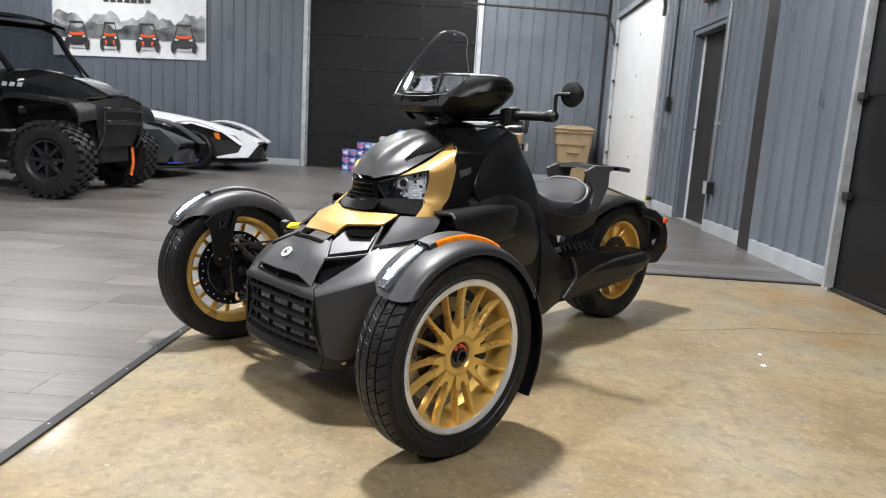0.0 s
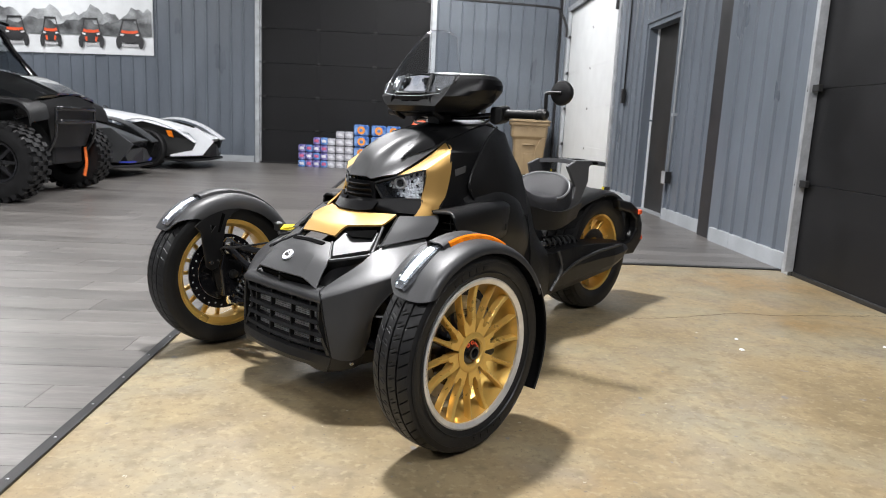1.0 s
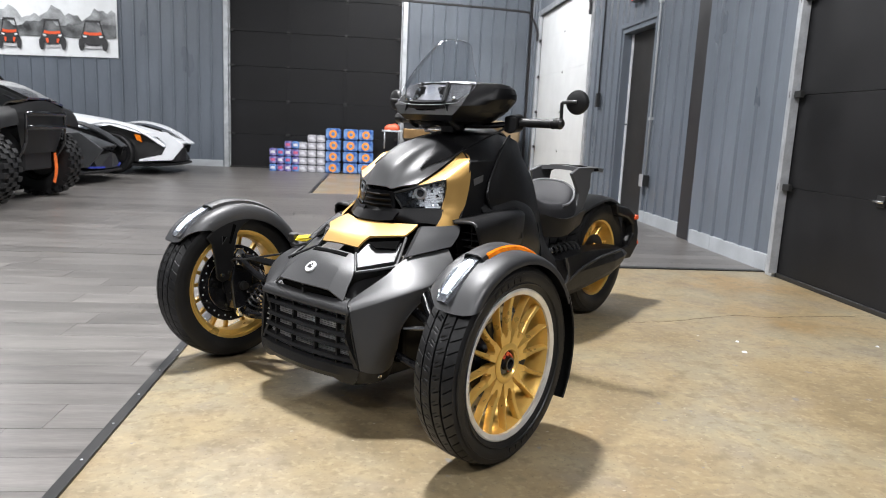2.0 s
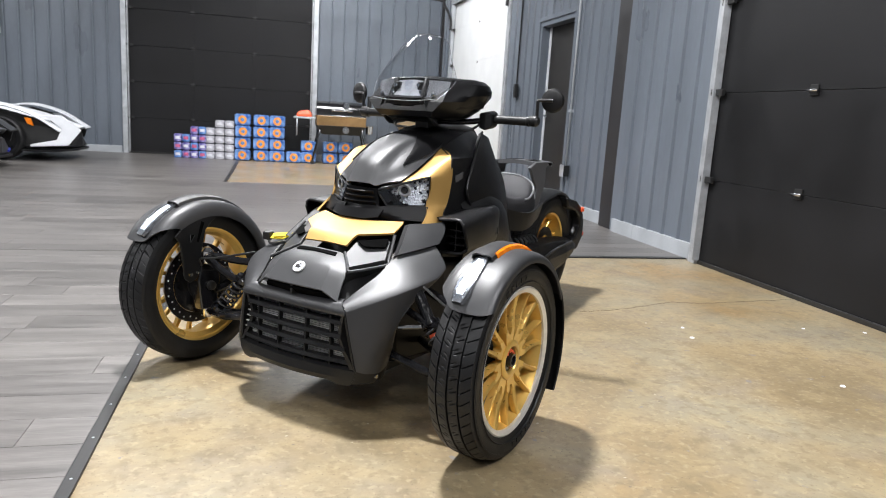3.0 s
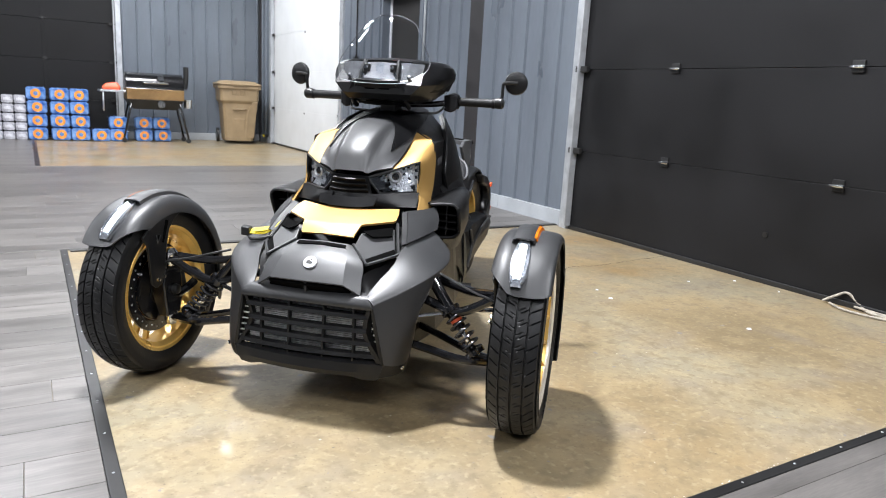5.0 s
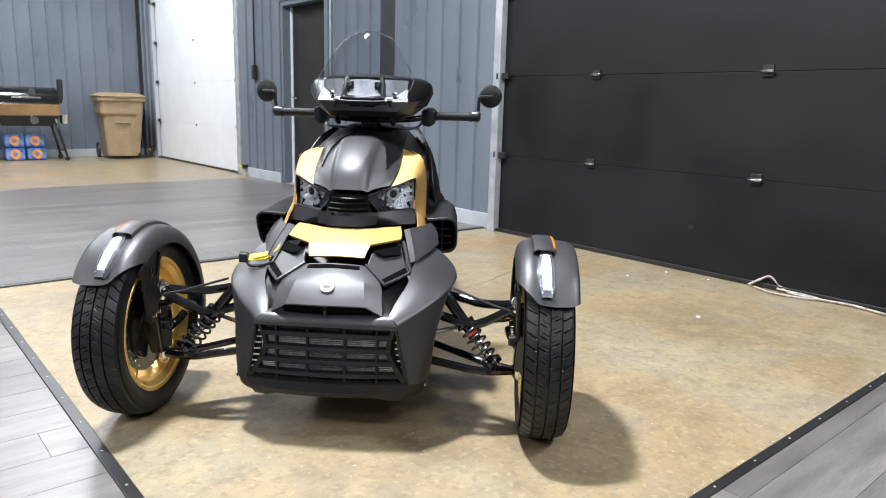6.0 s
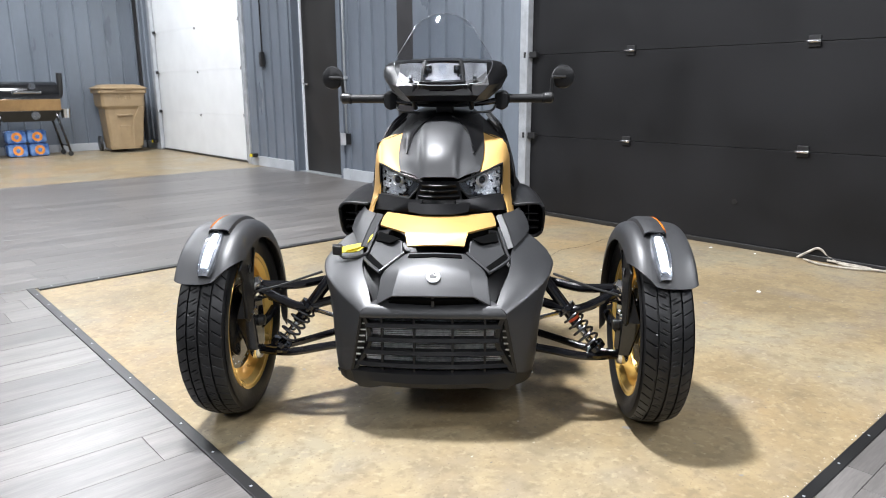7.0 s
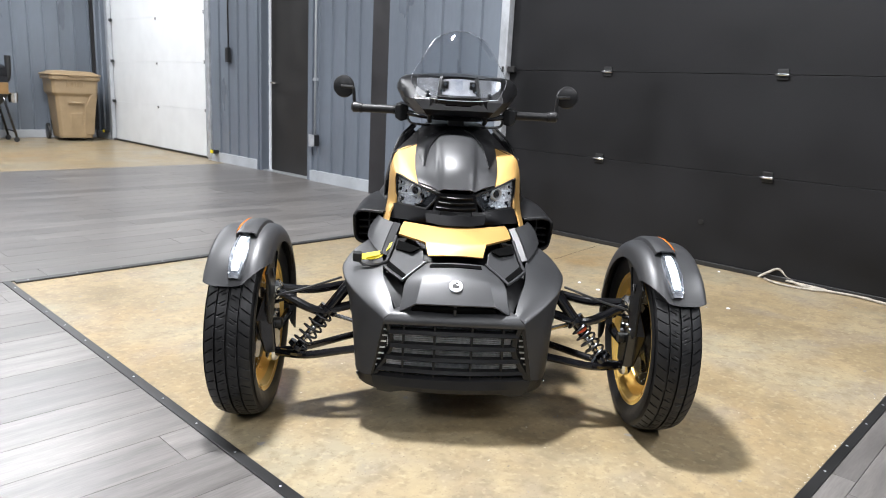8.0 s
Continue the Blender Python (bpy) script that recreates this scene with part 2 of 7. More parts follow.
def shell(rows, thick=0.006, ku=3, kv=3, bm=None, flip=False):
    """A curved panel through rows of points, smoothed both ways, with a thickness to its inner side."""
    bm = bm or bmesh.new()
    rows = [spline(r, ku) for r in rows]
    cols = [spline(c, kv) for c in zip(*rows)]
    g = [list(r) for r in zip(*cols)]
    nr, nc = len(g), len(g[0])

    def normal(i, j):
        a = g[min(i + 1, nr - 1)][j] - g[max(i - 1, 0)][j]
        b = g[i][min(j + 1, nc - 1)] - g[i][max(j - 1, 0)]
        n = a.cross(b)
        return n.normalized() if n.length > 1e-9 else Vector((0, 0, 1))
    sgn = -1 if flip else 1
    top = [[bm.verts.new(g[i][j]) for j in range(nc)] for i in range(nr)]
    low = [[bm.verts.new(g[i][j] + normal(i, j) * thick * sgn) for j in range(nc)] for i in range(nr)]
    for i in range(nr - 1):
        for j in range(nc - 1):
            bm.faces.new((top[i][j], top[i][j + 1], top[i + 1][j + 1], top[i + 1][j]))
            bm.faces.new((low[i][j], low[i + 1][j], low[i + 1][j + 1], low[i][j + 1]))
    edge = [(0, j) for j in range(nc)] + [(i, nc - 1) for i in range(1, nr)] + [(nr - 1, j) for j in range(nc - 2, -1, -1)] + [(i, 0) for i in range(nr - 2, 0, -1)]
    for a, b in zip(edge, edge[1:] + edge[:1]):
        bm.faces.new((top[a[0]][a[1]], low[a[0]][a[1]], low[b[0]][b[1]], top[b[0]][b[1]]))
    return bm


def plate(points, thick, bm=None, direction=None):
    """A flat or slightly bent polygon with a thickness along its normal (or along direction)."""
    bm = bm or bmesh.new()
    pts = [Vector(p) for p in points]
    n = Vector((0, 0, 0))
    for a, b in zip(pts, pts[1:] + pts[:1]):
        n += a.cross(b)
    n = Vector(direction).normalized() if direction else n.normalized()
    lo, hi = [bm.verts.new(p - n * thick) for p in pts], [bm.verts.new(p) for p in pts]
    bm.faces.new(hi)
    bm.faces.new(lo[::-1])
    k = len(pts)
    for i in range(k):
        bm.faces.new((lo[i], lo[(i + 1) % k], hi[(i + 1) % k], hi[i]))
    return bm


def tube(points, r, n=10, k=4, bm=None, r2=None):
    """A round bar along a smooth line."""
    pts = spline(points, k)
    loops = []
    up = Vector((0.13, 0.31, 0.94))
    for i, p in enumerate(pts):
        d = (pts[min(i + 1, len(pts) - 1)] - pts[max(i - 1, 0)]).normalized()
        a = d.cross(up).normalized()
        b = d.cross(a)
        rad = r if r2 is None else r + (r2 - r) * i / (len(pts) - 1)
        loops.append([p + (a * math.cos(2 * math.pi * j / n) + b * math.sin(2 * math.pi * j / n)) * rad for j in range(n)])
    return loft(loops, bm)


def lathe(profile, n=48, bm=None, closed=False, axis="y", c=(0, 0, 0)):
    """Turns a profile of (radius, along) about an axis."""
    bm = bm or bmesh.new()
    rings = []
    for r, a in profile:
        ring = []
        for j in range(n):
            t = 2 * math.pi * j / n
            u, w = r * math.cos(t), r * math.sin(t)
            p = {"y": (u, a, w), "x": (a, u, w), "z": (u, w, a)}[axis]
            ring.append(bm.verts.new((p[0] + c[0], p[1] + c[1], p[2] + c[2])))
        rings.append(ring)
    pairs = list(zip(rings, rings[1:])) + ([(rings[-1], rings[0])] if closed else [])
    for a, b in pairs:
        for j in range(n):
            bm.faces.new((a[j], a[(j + 1) % n], b[(j + 1) % n], b[j]))
    if not closed:
        bm.faces.new(rings[0][::-1])
        bm.faces.new(rings[-1])
    return bm


def coil(p, q, radius, wire, turns, bm=None):
    """A spring from p to q."""
    p, q = Vector(p), Vector(q)
    d = (q - p).normalized()
    a = d.cross(Vector((0.2, 0.9, 0.3))).normalized()
    b = d.cross(a)
    n = int(turns * 14)
    pts = [p.lerp(q, i / n) + (a * math.cos(2 * math.pi * turns * i / n) + b * math.sin(2 * math.pi * turns * i / n)) * radius for i in range(n + 1)]
    return tube(pts, wire, 6, 1, bm)


def mirror(pts):
    """The same point or rows of points on the other side."""
    if isinstance(pts[0], (int, float)):
        return (pts[0], -pts[1], pts[2])
    return [mirror(p) for p in pts]


def side(pts, s):
    return pts if s > 0 else mirror(pts)


# ---- the showroom ----
EAST, NEAR_EAST, NORTH, WEST, SOUTH = 2.58, 2.50, 13.6, -11.0, -6.0
CX, CY0, CY1 = -1.10, 1.31, 4.65
FX, FY = -1.175, 9.15

floor = tagged(part("floor", box(WEST - 0.2, EAST + 0.2, SOUTH - 0.2, NORTH + 0.2, -0.15, 0.0), M_CONCRETE, smooth=False),
               "sealed tan concrete slab, partly under grey vinyl planks", "floor", kind="structure")
tagged(part("ceiling", box(WEST - 0.2, EAST + 0.2, SOUTH - 0.2, NORTH + 0.2, CEILING, CEILING + 0.15), M_CEIL, smooth=False),
       "unseen grey liner ceiling, darkened to weaken bounced light", "ceiling", kind="structure")


def wall_boxes(name, boxes, label):
    bm = bmesh.new()
    for b in boxes:
        box(*b, bm=bm)
    return tagged(part(name, bm, M_STEEL, smooth=False), label, "wall", kind="structure")


T, H = 0.2, CEILING
BD0, BD1, BDH = -3.12, 0.10, 3.72      # black door in the north wall
GD0, GD1, GDH = -0.60, 4.49, 3.7       # black door in the east wall
MD0, MD1, MDH = 7.40, 8.36, 2.13       # side door
WD0, WD1, WDH = 9.68, 12.95, 3.0        # white door
wall_north = wall_boxes("wall_north", [(WEST, BD0, NORTH, NORTH + T, 0, H), (BD1, EAST, NORTH, NORTH + T, 0, H), (BD0, BD1, NORTH, NORTH + T, BDH, H)],
                        "blue-grey ribbed steel wall with a black sectional door")
wall_east = wall_boxes("wall_east", [(NEAR_EAST, EAST + T, SOUTH, GD0, 0, H), (NEAR_EAST, EAST + T, GD0, GD1, GDH, H), (NEAR_EAST, EAST + T, GD1, 6.0, 0, H), (EAST, EAST + T, 6.0, MD0, 0, H), (EAST, EAST + T, MD0, MD1, MDH, H),
                                     (EAST, EAST + T, MD1, WD0, 0, H), (EAST, EAST + T, WD0, WD1, WDH, H), (EAST, EAST + T, WD1, NORTH + T, 0, H)],
                       "blue-grey ribbed steel wall with doors and baseboard")
wall_boxes("wall_west", [(WEST - T, WEST, SOUTH, NORTH + T, 0, H)], "blue-grey steel wall closing the showroom")
wall_boxes("wall_south", [(WEST - T, EAST + T, SOUTH - T, SOUTH, 0, H)], "blue-grey steel wall closing the showroom")


def rib_profile(width):
    """Depths along one steel sheet: narrow ribs every 229 mm on a flat pan."""
    out, x = [(0.0, 0.004)], 0.0
    pitch = 0.2285
    while x + 0.05 < width:
        for dx, d in ((0.004, 0.004), (0.013, 0.026), (0.027, 0.026), (0.036, 0.004)):
            if x + dx < width - 0.002:
                out.append((x + dx, d))
        x += pitch
    out.append((width, 0.004))
    return out


def sheet(wall, along, a0, a1, z0, z1, face=EAST):
    """Steel sheets 0.914 m wide, each an object, from a0 to a1 along a wall."""
    a = a0
    while a < a1 - 0.02:
        w = min(0.914, a1 - a)
        loop = [(u, d) for u, d in rib_profile(w)] + [(w, 0.0), (0.0, 0.0)]
        pts = lambda z: [((face - d, a + u, z) if along == "y" else (a + u, NORTH - d, z)) for u, d in loop]
        part("wall_panel", loft([pts(z0), pts(z1)]), M_STEEL, wall, smooth=False)
        a += 0.914


def baseboard(wall, along, a0, a1, depth=0.035, h=0.125, face=EAST):
    a = a0
    while a < a1 - 0.02:
        b = min(a + 0.92, a1)
        bm = box(face - depth, face, a + 0.002, b - 0.002, 0, h) if along == "y" else box(a + 0.002, b - 0.002, NORTH - depth, NORTH, 0, h)
        part("baseboard", bm, M_BASE, wall, smooth=False, bevel=0.004)
        a = b


for a0, a1 in ((GD1 + 0.1, 5.9), (GD0 - 3.0, GD0 - 0.15)):
    sheet(wall_east, "y", a0, a1, 0.1, H, NEAR_EAST)
baseboard(wall_east, "y", GD1 + 0.1, 5.91, face=NEAR_EAST)
for a0, a1, z0, z1 in ((6.27, MD0 - 0.06, 0.1, H), (MD0 - 0.06, MD1 + 0.06, MDH + 0.06, H), (MD1 + 0.06, WD0 - 0.09, 0.1, H), (WD1 + 0.08, NORTH - 0.03, 0.1, H)):
    sheet(wall_east, "y", a0, a1, z0, z1)
for a0, a1 in ((BD1 + 0.09, EAST - 0.03), (BD0 - 0.09 - 0.914 * 7, BD0 - 0.09)):
    sheet(wall_north, "x", a0, a1, 0.1, H)
for a0, a1 in ((6.27, MD0 - 0.07), (MD1 + 0.07, WD0 - 0.1), (WD1 + 0.08, NORTH)):
    baseboard(wall_east, "y", a0, a1)
for a0, a1 in ((BD1 + 0.1, EAST - 0.04), (BD0 - 6.5, BD0 - 0.1)):
    baseboard(wall_north, "x", a0, a1)

# dark steel post between two stretches of the east wall
bm = box(NEAR_EAST + 0.005, EAST + 0.01, 5.915, 6.25, 0, H)
tagged(part("wall_post", bm, M_DARKTRIM, smooth=False, bevel=0.004), "dark brown painted steel post in the wall", "post", kind="structure")
# corner trim
tagged(part("corner_trim", box(EAST - 0.06, EAST, NORTH - 0.06, NORTH, 0, H), M_DARKTRIM, smooth=False), "dark corner trim where two walls meet", "trim", kind="structure")


def sectional(name, label, along, a0, a1, h, material, first_z=0.01, step=0.618, stiles=(), hardware=(), recess=0.03, face=EAST, gap=0.002):
    """A sectional overhead door: separate sections, stiles or embossing, roller hinges, side tracks and weather seal."""
    d = thing(name, label, "garage door", kind="structure")

    def put(n, u0, u1, d0, d1, z0, z1, m, bevel=0.0, parent=d, label=""):
        b = box(face + recess - d1, face + recess - d0, u0, u1, z0, z1) if along == "y" else box(u0, u1, NORTH + recess - d1, NORTH + recess - d0, z0, z1)
        return part(n, b, m, parent, label, smooth=False, bevel=bevel)
    z = first_z
    while z < h - 0.05:
        put("door_section", a0, a1, -0.045, 0.0, z + gap, min(z + step, h) - gap, material, gap * 2)
        z += step
    for u in stiles:
        z = first_z
        while z < h - 0.05:
            put("stile", u - 0.03, u + 0.03, 0.0, 0.006, z + 0.02, min(z + step, h) - 0.02, material, 0.002)
            z += step
    k = 1
    while first_z + k * step < h - 0.05:
        z = first_z + k * step
        for u in hardware:
            hw = put("roller_hinge", u - 0.032, u + 0.032, 0.0, 0.012, z - 0.03, z + 0.034, M_HW, 0.003)
            bmp = tube([(0, -0.038, 0), (0, 0.038, 0)], 0.010, 8, 1) if along == "y" else tube([(-0.04, 0, 0), (0.04, 0, 0)], 0.010, 8, 1)
            part("hinge_pin", bmp, M_CHROME if material is M_DOOR_BLACK and along == "y" else M_HW, hw, m=pose(face + recess - 0.022, u, z) if along == "y" else pose(u, NORTH + recess - 0.022, z))
        k += 1
    for u, s in ((a0, -1), (a1, 1)):
        lo, hi = sorted((u, u + s * 0.085))
        put("jamb_trim", lo, hi, -0.03, max(recess, 0) + 0.03, 0, h, M_TRIM, 0.004)
        lo, hi = sorted((u - s * 0.03, u - s * 0.012))
        put("track", lo, hi, 0.01, 0.07, 0.03, h, M_TRIM if material is M_DOOR_BLACK else M_BASE, 0.002)
        z = first_z + step
        while z < h - 0.1:
            lo, hi = sorted((u - s * 0.1, u + s * 0.03))
            put("roller_bracket", lo, hi, 0.02, 0.05, z - 0.02, z + 0.025, M_HW, 0.004)
            z += step
    put("bottom_seal", a0 + 0.01, a1 - 0.01, -0.03, 0.012, 0.0, 0.03, M_HW, 0.004)
    put("head_trim", a0 - 0.085, a1 + 0.085, 0.0, recess + 0.028, h, h + 0.085, M_TRIM, 0.004)
    return d


sectional("door_1", "large closed black sectional garage door with hinges", "y", GD0, GD1, GDH, M_DOOR_BLACK, hardware=(3.57, 2.37, 1.17, -0.03), recess=-0.045, face=NEAR_EAST, gap=0.0012)
big = bpy.data.objects["door_1"]
part("lock_hole", lathe([(0.018, 0.0), (0.016, 0.006)], 16, axis="x", c=(NEAR_EAST + 0.045 - 0.097, 2.75, 0.29)), M_HW, big)
sectional("door_2", "closed black sectional garage door with stiles", "x", BD0, BD1, BDH, M_DOOR_BLACK, step=0.628, stiles=(-2.03, -0.96), hardware=(-2.03, -0.96), recess=0.05)
white = sectional("door_3", "closed white insulated sectional garage door", "y", WD0, WD1, WDH, M_DOOR_WHITE, step=0.635, hardware=(), recess=0.04, gap=0.0006)
for k in range(4):
    for u in (9.74, 11.3):
        part("bolt", lathe([(0.018, 0.0), (0.016, 0.008)], 10, axis="x", c=(EAST + 0.03, u, 0.62 + 0.635 * k)), M_HW, white)

# side door, set deep in its frame
sd = thing("door_4", "closed dark side door with a silver lever handle", "door", kind="structure")
bm = bmesh.new()
for b in ((EAST - 0.012, EAST + T - 0.01, MD0 - 0.05, MD0 + 0.004, 0, MDH + 0.05), (EAST - 0.012, EAST + T - 0.01, MD1 - 0.004, MD1 + 0.05, 0, MDH + 0.05), (EAST - 0.012, EAST + T - 0.01, MD0 + 0.004, MD1 - 0.004, MDH - 0.004, MDH + 0.05)):
    box(*b, bm=bm)
part("door_frame", bm, M_STEEL, sd, smooth=False)
for a in (MD0 - 0.1, MD1 + 0.05):
    part("frame_trim", box(EAST - 0.03, EAST - 0.001, a, a + 0.05, 0, MDH + 0.1), M_STEEL, sd, smooth=False, bevel=0.003)
part("frame_trim", box(EAST - 0.03, EAST - 0.001, MD0 - 0.05, MD1 + 0.05, MDH + 0.05, MDH + 0.1), M_STEEL, sd, smooth=False, bevel=0.003)
leaf = part("door_leaf", box(EAST + 0.11, EAST + 0.155, MD0 + 0.005, MD1 - 0.02, 0.012, MDH - 0.005), M_DOOR_DARK, sd, smooth=False, bevel=0.003)
part("weather_strip", box(EAST + 0.09, EAST + 0.108, MD1 - 0.035, MD1 - 0.004, 0.01, MDH - 0.01), M_WHITE, sd, "pale weather strip", smooth=False)
part("threshold", box(EAST + 0.0, EAST + 0.18, MD0, MD1, 0.0, 0.012), M_TRIM, sd, smooth=False)
part("door_handle", tube([(EAST + 0.13, MD1 - 0.09, 1.06), (EAST + 0.07, MD1 - 0.09, 1.06), (EAST + 0.065, MD1 - 0.12, 1.06), (EAST + 0.065, MD1 - 0.2, 1.055)], 0.011, 8, 3), M_CHROME, leaf, "silver lever handle")
part("handle_rose", lathe([(0.032, 0.0), (0.03, 0.012)], 20, axis="x", c=(EAST + 0.115, MD1 - 0.09, 1.06)), M_CHROME, leaf)

# switch box with conduit, outlet, small wall fixings
ob = thing("outlet_box", "grey steel outlet box with conduit on the wall", "outlet")
part("box_body", box(EAST - 0.09, EAST - 0.02, 7.17, 7.26, 0.4, 0.52), M_HW, ob, smooth=False, bevel=0.004)
part("cover_plate", box(EAST - 0.096, EAST - 0.09, 7.165, 7.265, 0.395, 0.525), M_TRIM, ob, smooth=False, bevel=0.002)
part("conduit", tube([(EAST - 0.045, 7.22, 0.52), (EAST - 0.045, 7.22, 3.9)], 0.012, 8, 1), M_BASE, ob)
for z in (1.1, 2.3):
    part("conduit_clip", box(EAST - 0.062, EAST - 0.022, 7.195, 7.245, z, z + 0.03), M_TRIM, ob, smooth=False)
ob = thing("door_control", "small black push-button box on a wall cable", "switch")
part("button_box", box(EAST - 0.07, EAST - 0.022, 9.04, 9.11, 1.28, 1.46), M_HW, ob, smooth=False, bevel=0.006)
part("cable", tube([(EAST - 0.04, 9.075, 1.46), (EAST - 0.04, 9.075, 3.9)], 0.009, 6, 1), M_HW, ob)
ob = thing("exit_sign", "small red lit exit sign above the door", "sign")
part("sign_housing", box(EAST - 0.09, EAST - 0.02, 7.72, 8.0, 2.42, 2.62), M_HW, ob, smooth=False, bevel=0.006)
part("sign_face", box(EAST - 0.095, EAST - 0.09, 7.74, 7.98, 2.44, 2.6), glow_mat("red_sign_glow", (1.0, 0.08, 0.03), 1.2), ob, "red glowing face", smooth=False)
for y in (13.1, 9.42):
    ob = thing("door_lock", "yellow and black slide lock at door base", "lock")
    part("lock_body", box(EAST - 0.1, EAST - 0.03, y - 0.05, y + 0.05, 0.11, 0.16), M_HW, ob, smooth=False, bevel=0.005)
    part("lock_tab", box(EAST - 0.12, EAST - 0.1, y - 0.02, y + 0.03, 0.115, 0.155), M_YELLOW, ob, smooth=False, bevel=0.003)

# unseen ceiling lamps, mostly added fill: steel housings with a diffuser (the area lights hang just under them)
M_DIFF = glow_mat("lamp_diffuser", (0.93, 0.97, 1.0), 6.0)
for lx, ly, watts, long, wide in LAMPS:
    ob = thing("ceiling_lamp", "rectangular white LED ceiling lamp out of view, mostly added fill", "ceiling lamp", pose(lx, ly, CEILING), group="ceiling lamps")
    a, b = long / 2, wide / 2
    part("housing", box(-a - 0.07, a + 0.07, -b - 0.05, b + 0.05, -0.2, 0.0), M_WHITE, ob, smooth=False, bevel=0.01)
    part("diffuser", box(-a - 0.04, a + 0.04, -b - 0.02, b + 0.02, -0.212, -0.202), M_DIFF, ob, smooth=False)


# ---- edge strips between planks and concrete ----
def strip(name, x0, x1, y0, y1):
    ob = tagged(part(name, box(x0, x1, y0, y1, 0.0, 0.009), M_HW, smooth=False, bevel=0.003), "black rubber floor edge strip with screws", "edge strip", kind="structure")
    along_x = x1 - x0 > y1 - y0
    n = int((x1 - x0 if along_x else y1 - y0) / 0.23)
    for i in range(n + 1):
        c = (x0 + 0.06 + i * 0.23, (y0 + y1) / 2) if along_x else ((x0 + x1) / 2, y0 + 0.06 + i * 0.23)
        part("screw", lathe([(0.0042, 0.009), (0.003, 0.0102)], 8, axis="z", c=(*c, 0)), M_TRIM, ob)
    return ob


strip("trim_west", CX - 0.045, CX - 0.009, CY0 - 0.045, CY1 + 0.045)
strip("trim_north", CX + 0.005, EAST - 0.04, CY1 - 0.005, CY1 + 0.045)
strip("trim_south", CX - 0.009, EAST - 0.04, CY0 - 0.045, CY0 - 0.012)
strip("trim_far", FX - 0.045, FX + 0.005, FY, NORTH - 0.04)

for y in (WD0 + 0.03, WD1 - 0.03):
    part("overhead_track", tube([(EAST - 0.05, y, 2.55), (EAST - 0.06, y, 2.75), (EAST - 0.2, y, 2.98), (EAST - 0.45, y, 3.06), (-0.2, y, 3.12)], 0.022, 8, 4), M_DARKTRIM, white)
    part("track_hanger", tube([(0.2, y, 3.12), (0.2, y, CEILING)], 0.015, 6, 1), M_DARKTRIM, white)


# ---- the three-wheeled motorcycle (x ahead, y to its left, origin under the front axle) ----
bike = thing("three_wheeled_motorcycle", "matte charcoal and gold three-wheeled motorcycle with gold wheels", "motorcycle", pose(-0.4656, 2.2767, 0.0, 0, 0, -134.7))
TRACK, AXLE, REAR = 0.642, 0.288, -1.72


def tyre_mesh(R, r, width, pitches, n_per=12):
    """A road tyre: bulged sidewalls with a bead step, three grooves round the tread, hooked shoulder cuts and short slits in the ribs."""
    bm = bmesh.new()
    w = width / 2
    prof = [(r, w * 0.80), (r + 0.012, w * 0.90), (r + 0.03, w * 0.985), (r + (R - r) * 0.5, w * 1.0), (r + (R - r) * 0.72, w * 0.975), (R - 0.026, w * 0.94)]
    tread = [0.88, 0.84, 0.74, 0.64, 0.54, 0.49, 0.485, 0.42, 0.415, 0.36, 0.28, 0.2, 0.12, 0.045, 0.04, 0.0]
    ys = tread + [-a for a in tread[-2::-1]]
    across = [(rr, y, False) for rr, y in prof] + [(R - 0.017 * abs(u) ** 3, u * w, True) for u in ys] + [(rr, -y, False) for rr, y in prof[::-1]]
    n = pitches * n_per
    rings = []
    for j in range(n):
        t = 2 * math.pi * j / n
        ph = j % n_per
        ring = []
        for rr, y, tr in across:
            u = y / w
            lean = 0.0
            if tr:
                a = abs(u)
                if 0.418 < a < 0.487 or a < 0.042:
                    rr -= 0.007
                elif 0.5 < a < 0.86 and ph == (0 if u > 0 else 6):
                    rr -= 0.005
                elif 0.15 < a < 0.37 and ph == (4 if u > 0 else 10):
                    rr -= 0.004
                elif 0.05 < a < 0.22 and ph == (8 if u > 0 else 2):
                    rr -= 0.003
                lean = 0.55 * a * w / R + (0.35 * (a - 0.49) ** 2 * w / R if a > 0.49 else 0.0)
            else:
                lean = 0.55 * w * 0.88 / R
            tt = t + lean
            ring.append(bm.verts.new((rr * math.cos(tt), y, rr * math.sin(tt))))
        rings.append(ring)
    m = len(across)
    for a, b in zip(rings, rings[1:] + rings[:1]):
        for i in range(m - 1):
            bm.faces.new((a[i], a[i + 1], b[i + 1], b[i]))
    return bm


def spoke(r0, r1, y0, y1, wide0, wide1, deep, bend=0.0):
    """One swept spoke along +z: a raised flat face with chamfered flanks, drawn in at the middle and flared into the rim."""
    loops = []
    for k in range(11):
        f = k / 10
        rr = r0 + (r1 - r0) * f
        c = bend * (0.35 * math.sin(math.pi * f) + 1.2 * f)
        hw = wide0 + (wide1 - wide0) * min(1, f * 1.5) + 0.0032 * max(0.0, (f - 0.72) / 0.28) ** 2
        y = y0 + (y1 - y0) * f - 0.005 * math.sin(math.pi * f)
        tilt = 0.0022 * (1 if bend > 0 else -1)
        loops.append([(c - hw, y - deep, rr), (c + hw, y - deep, rr), (c + hw, y - 0.008 - tilt, rr), (c + hw * 0.62, y - tilt, rr), (c - hw * 0.62, y + tilt, rr), (c - hw, y - 0.008 + tilt, rr)])
    return loft(loops)


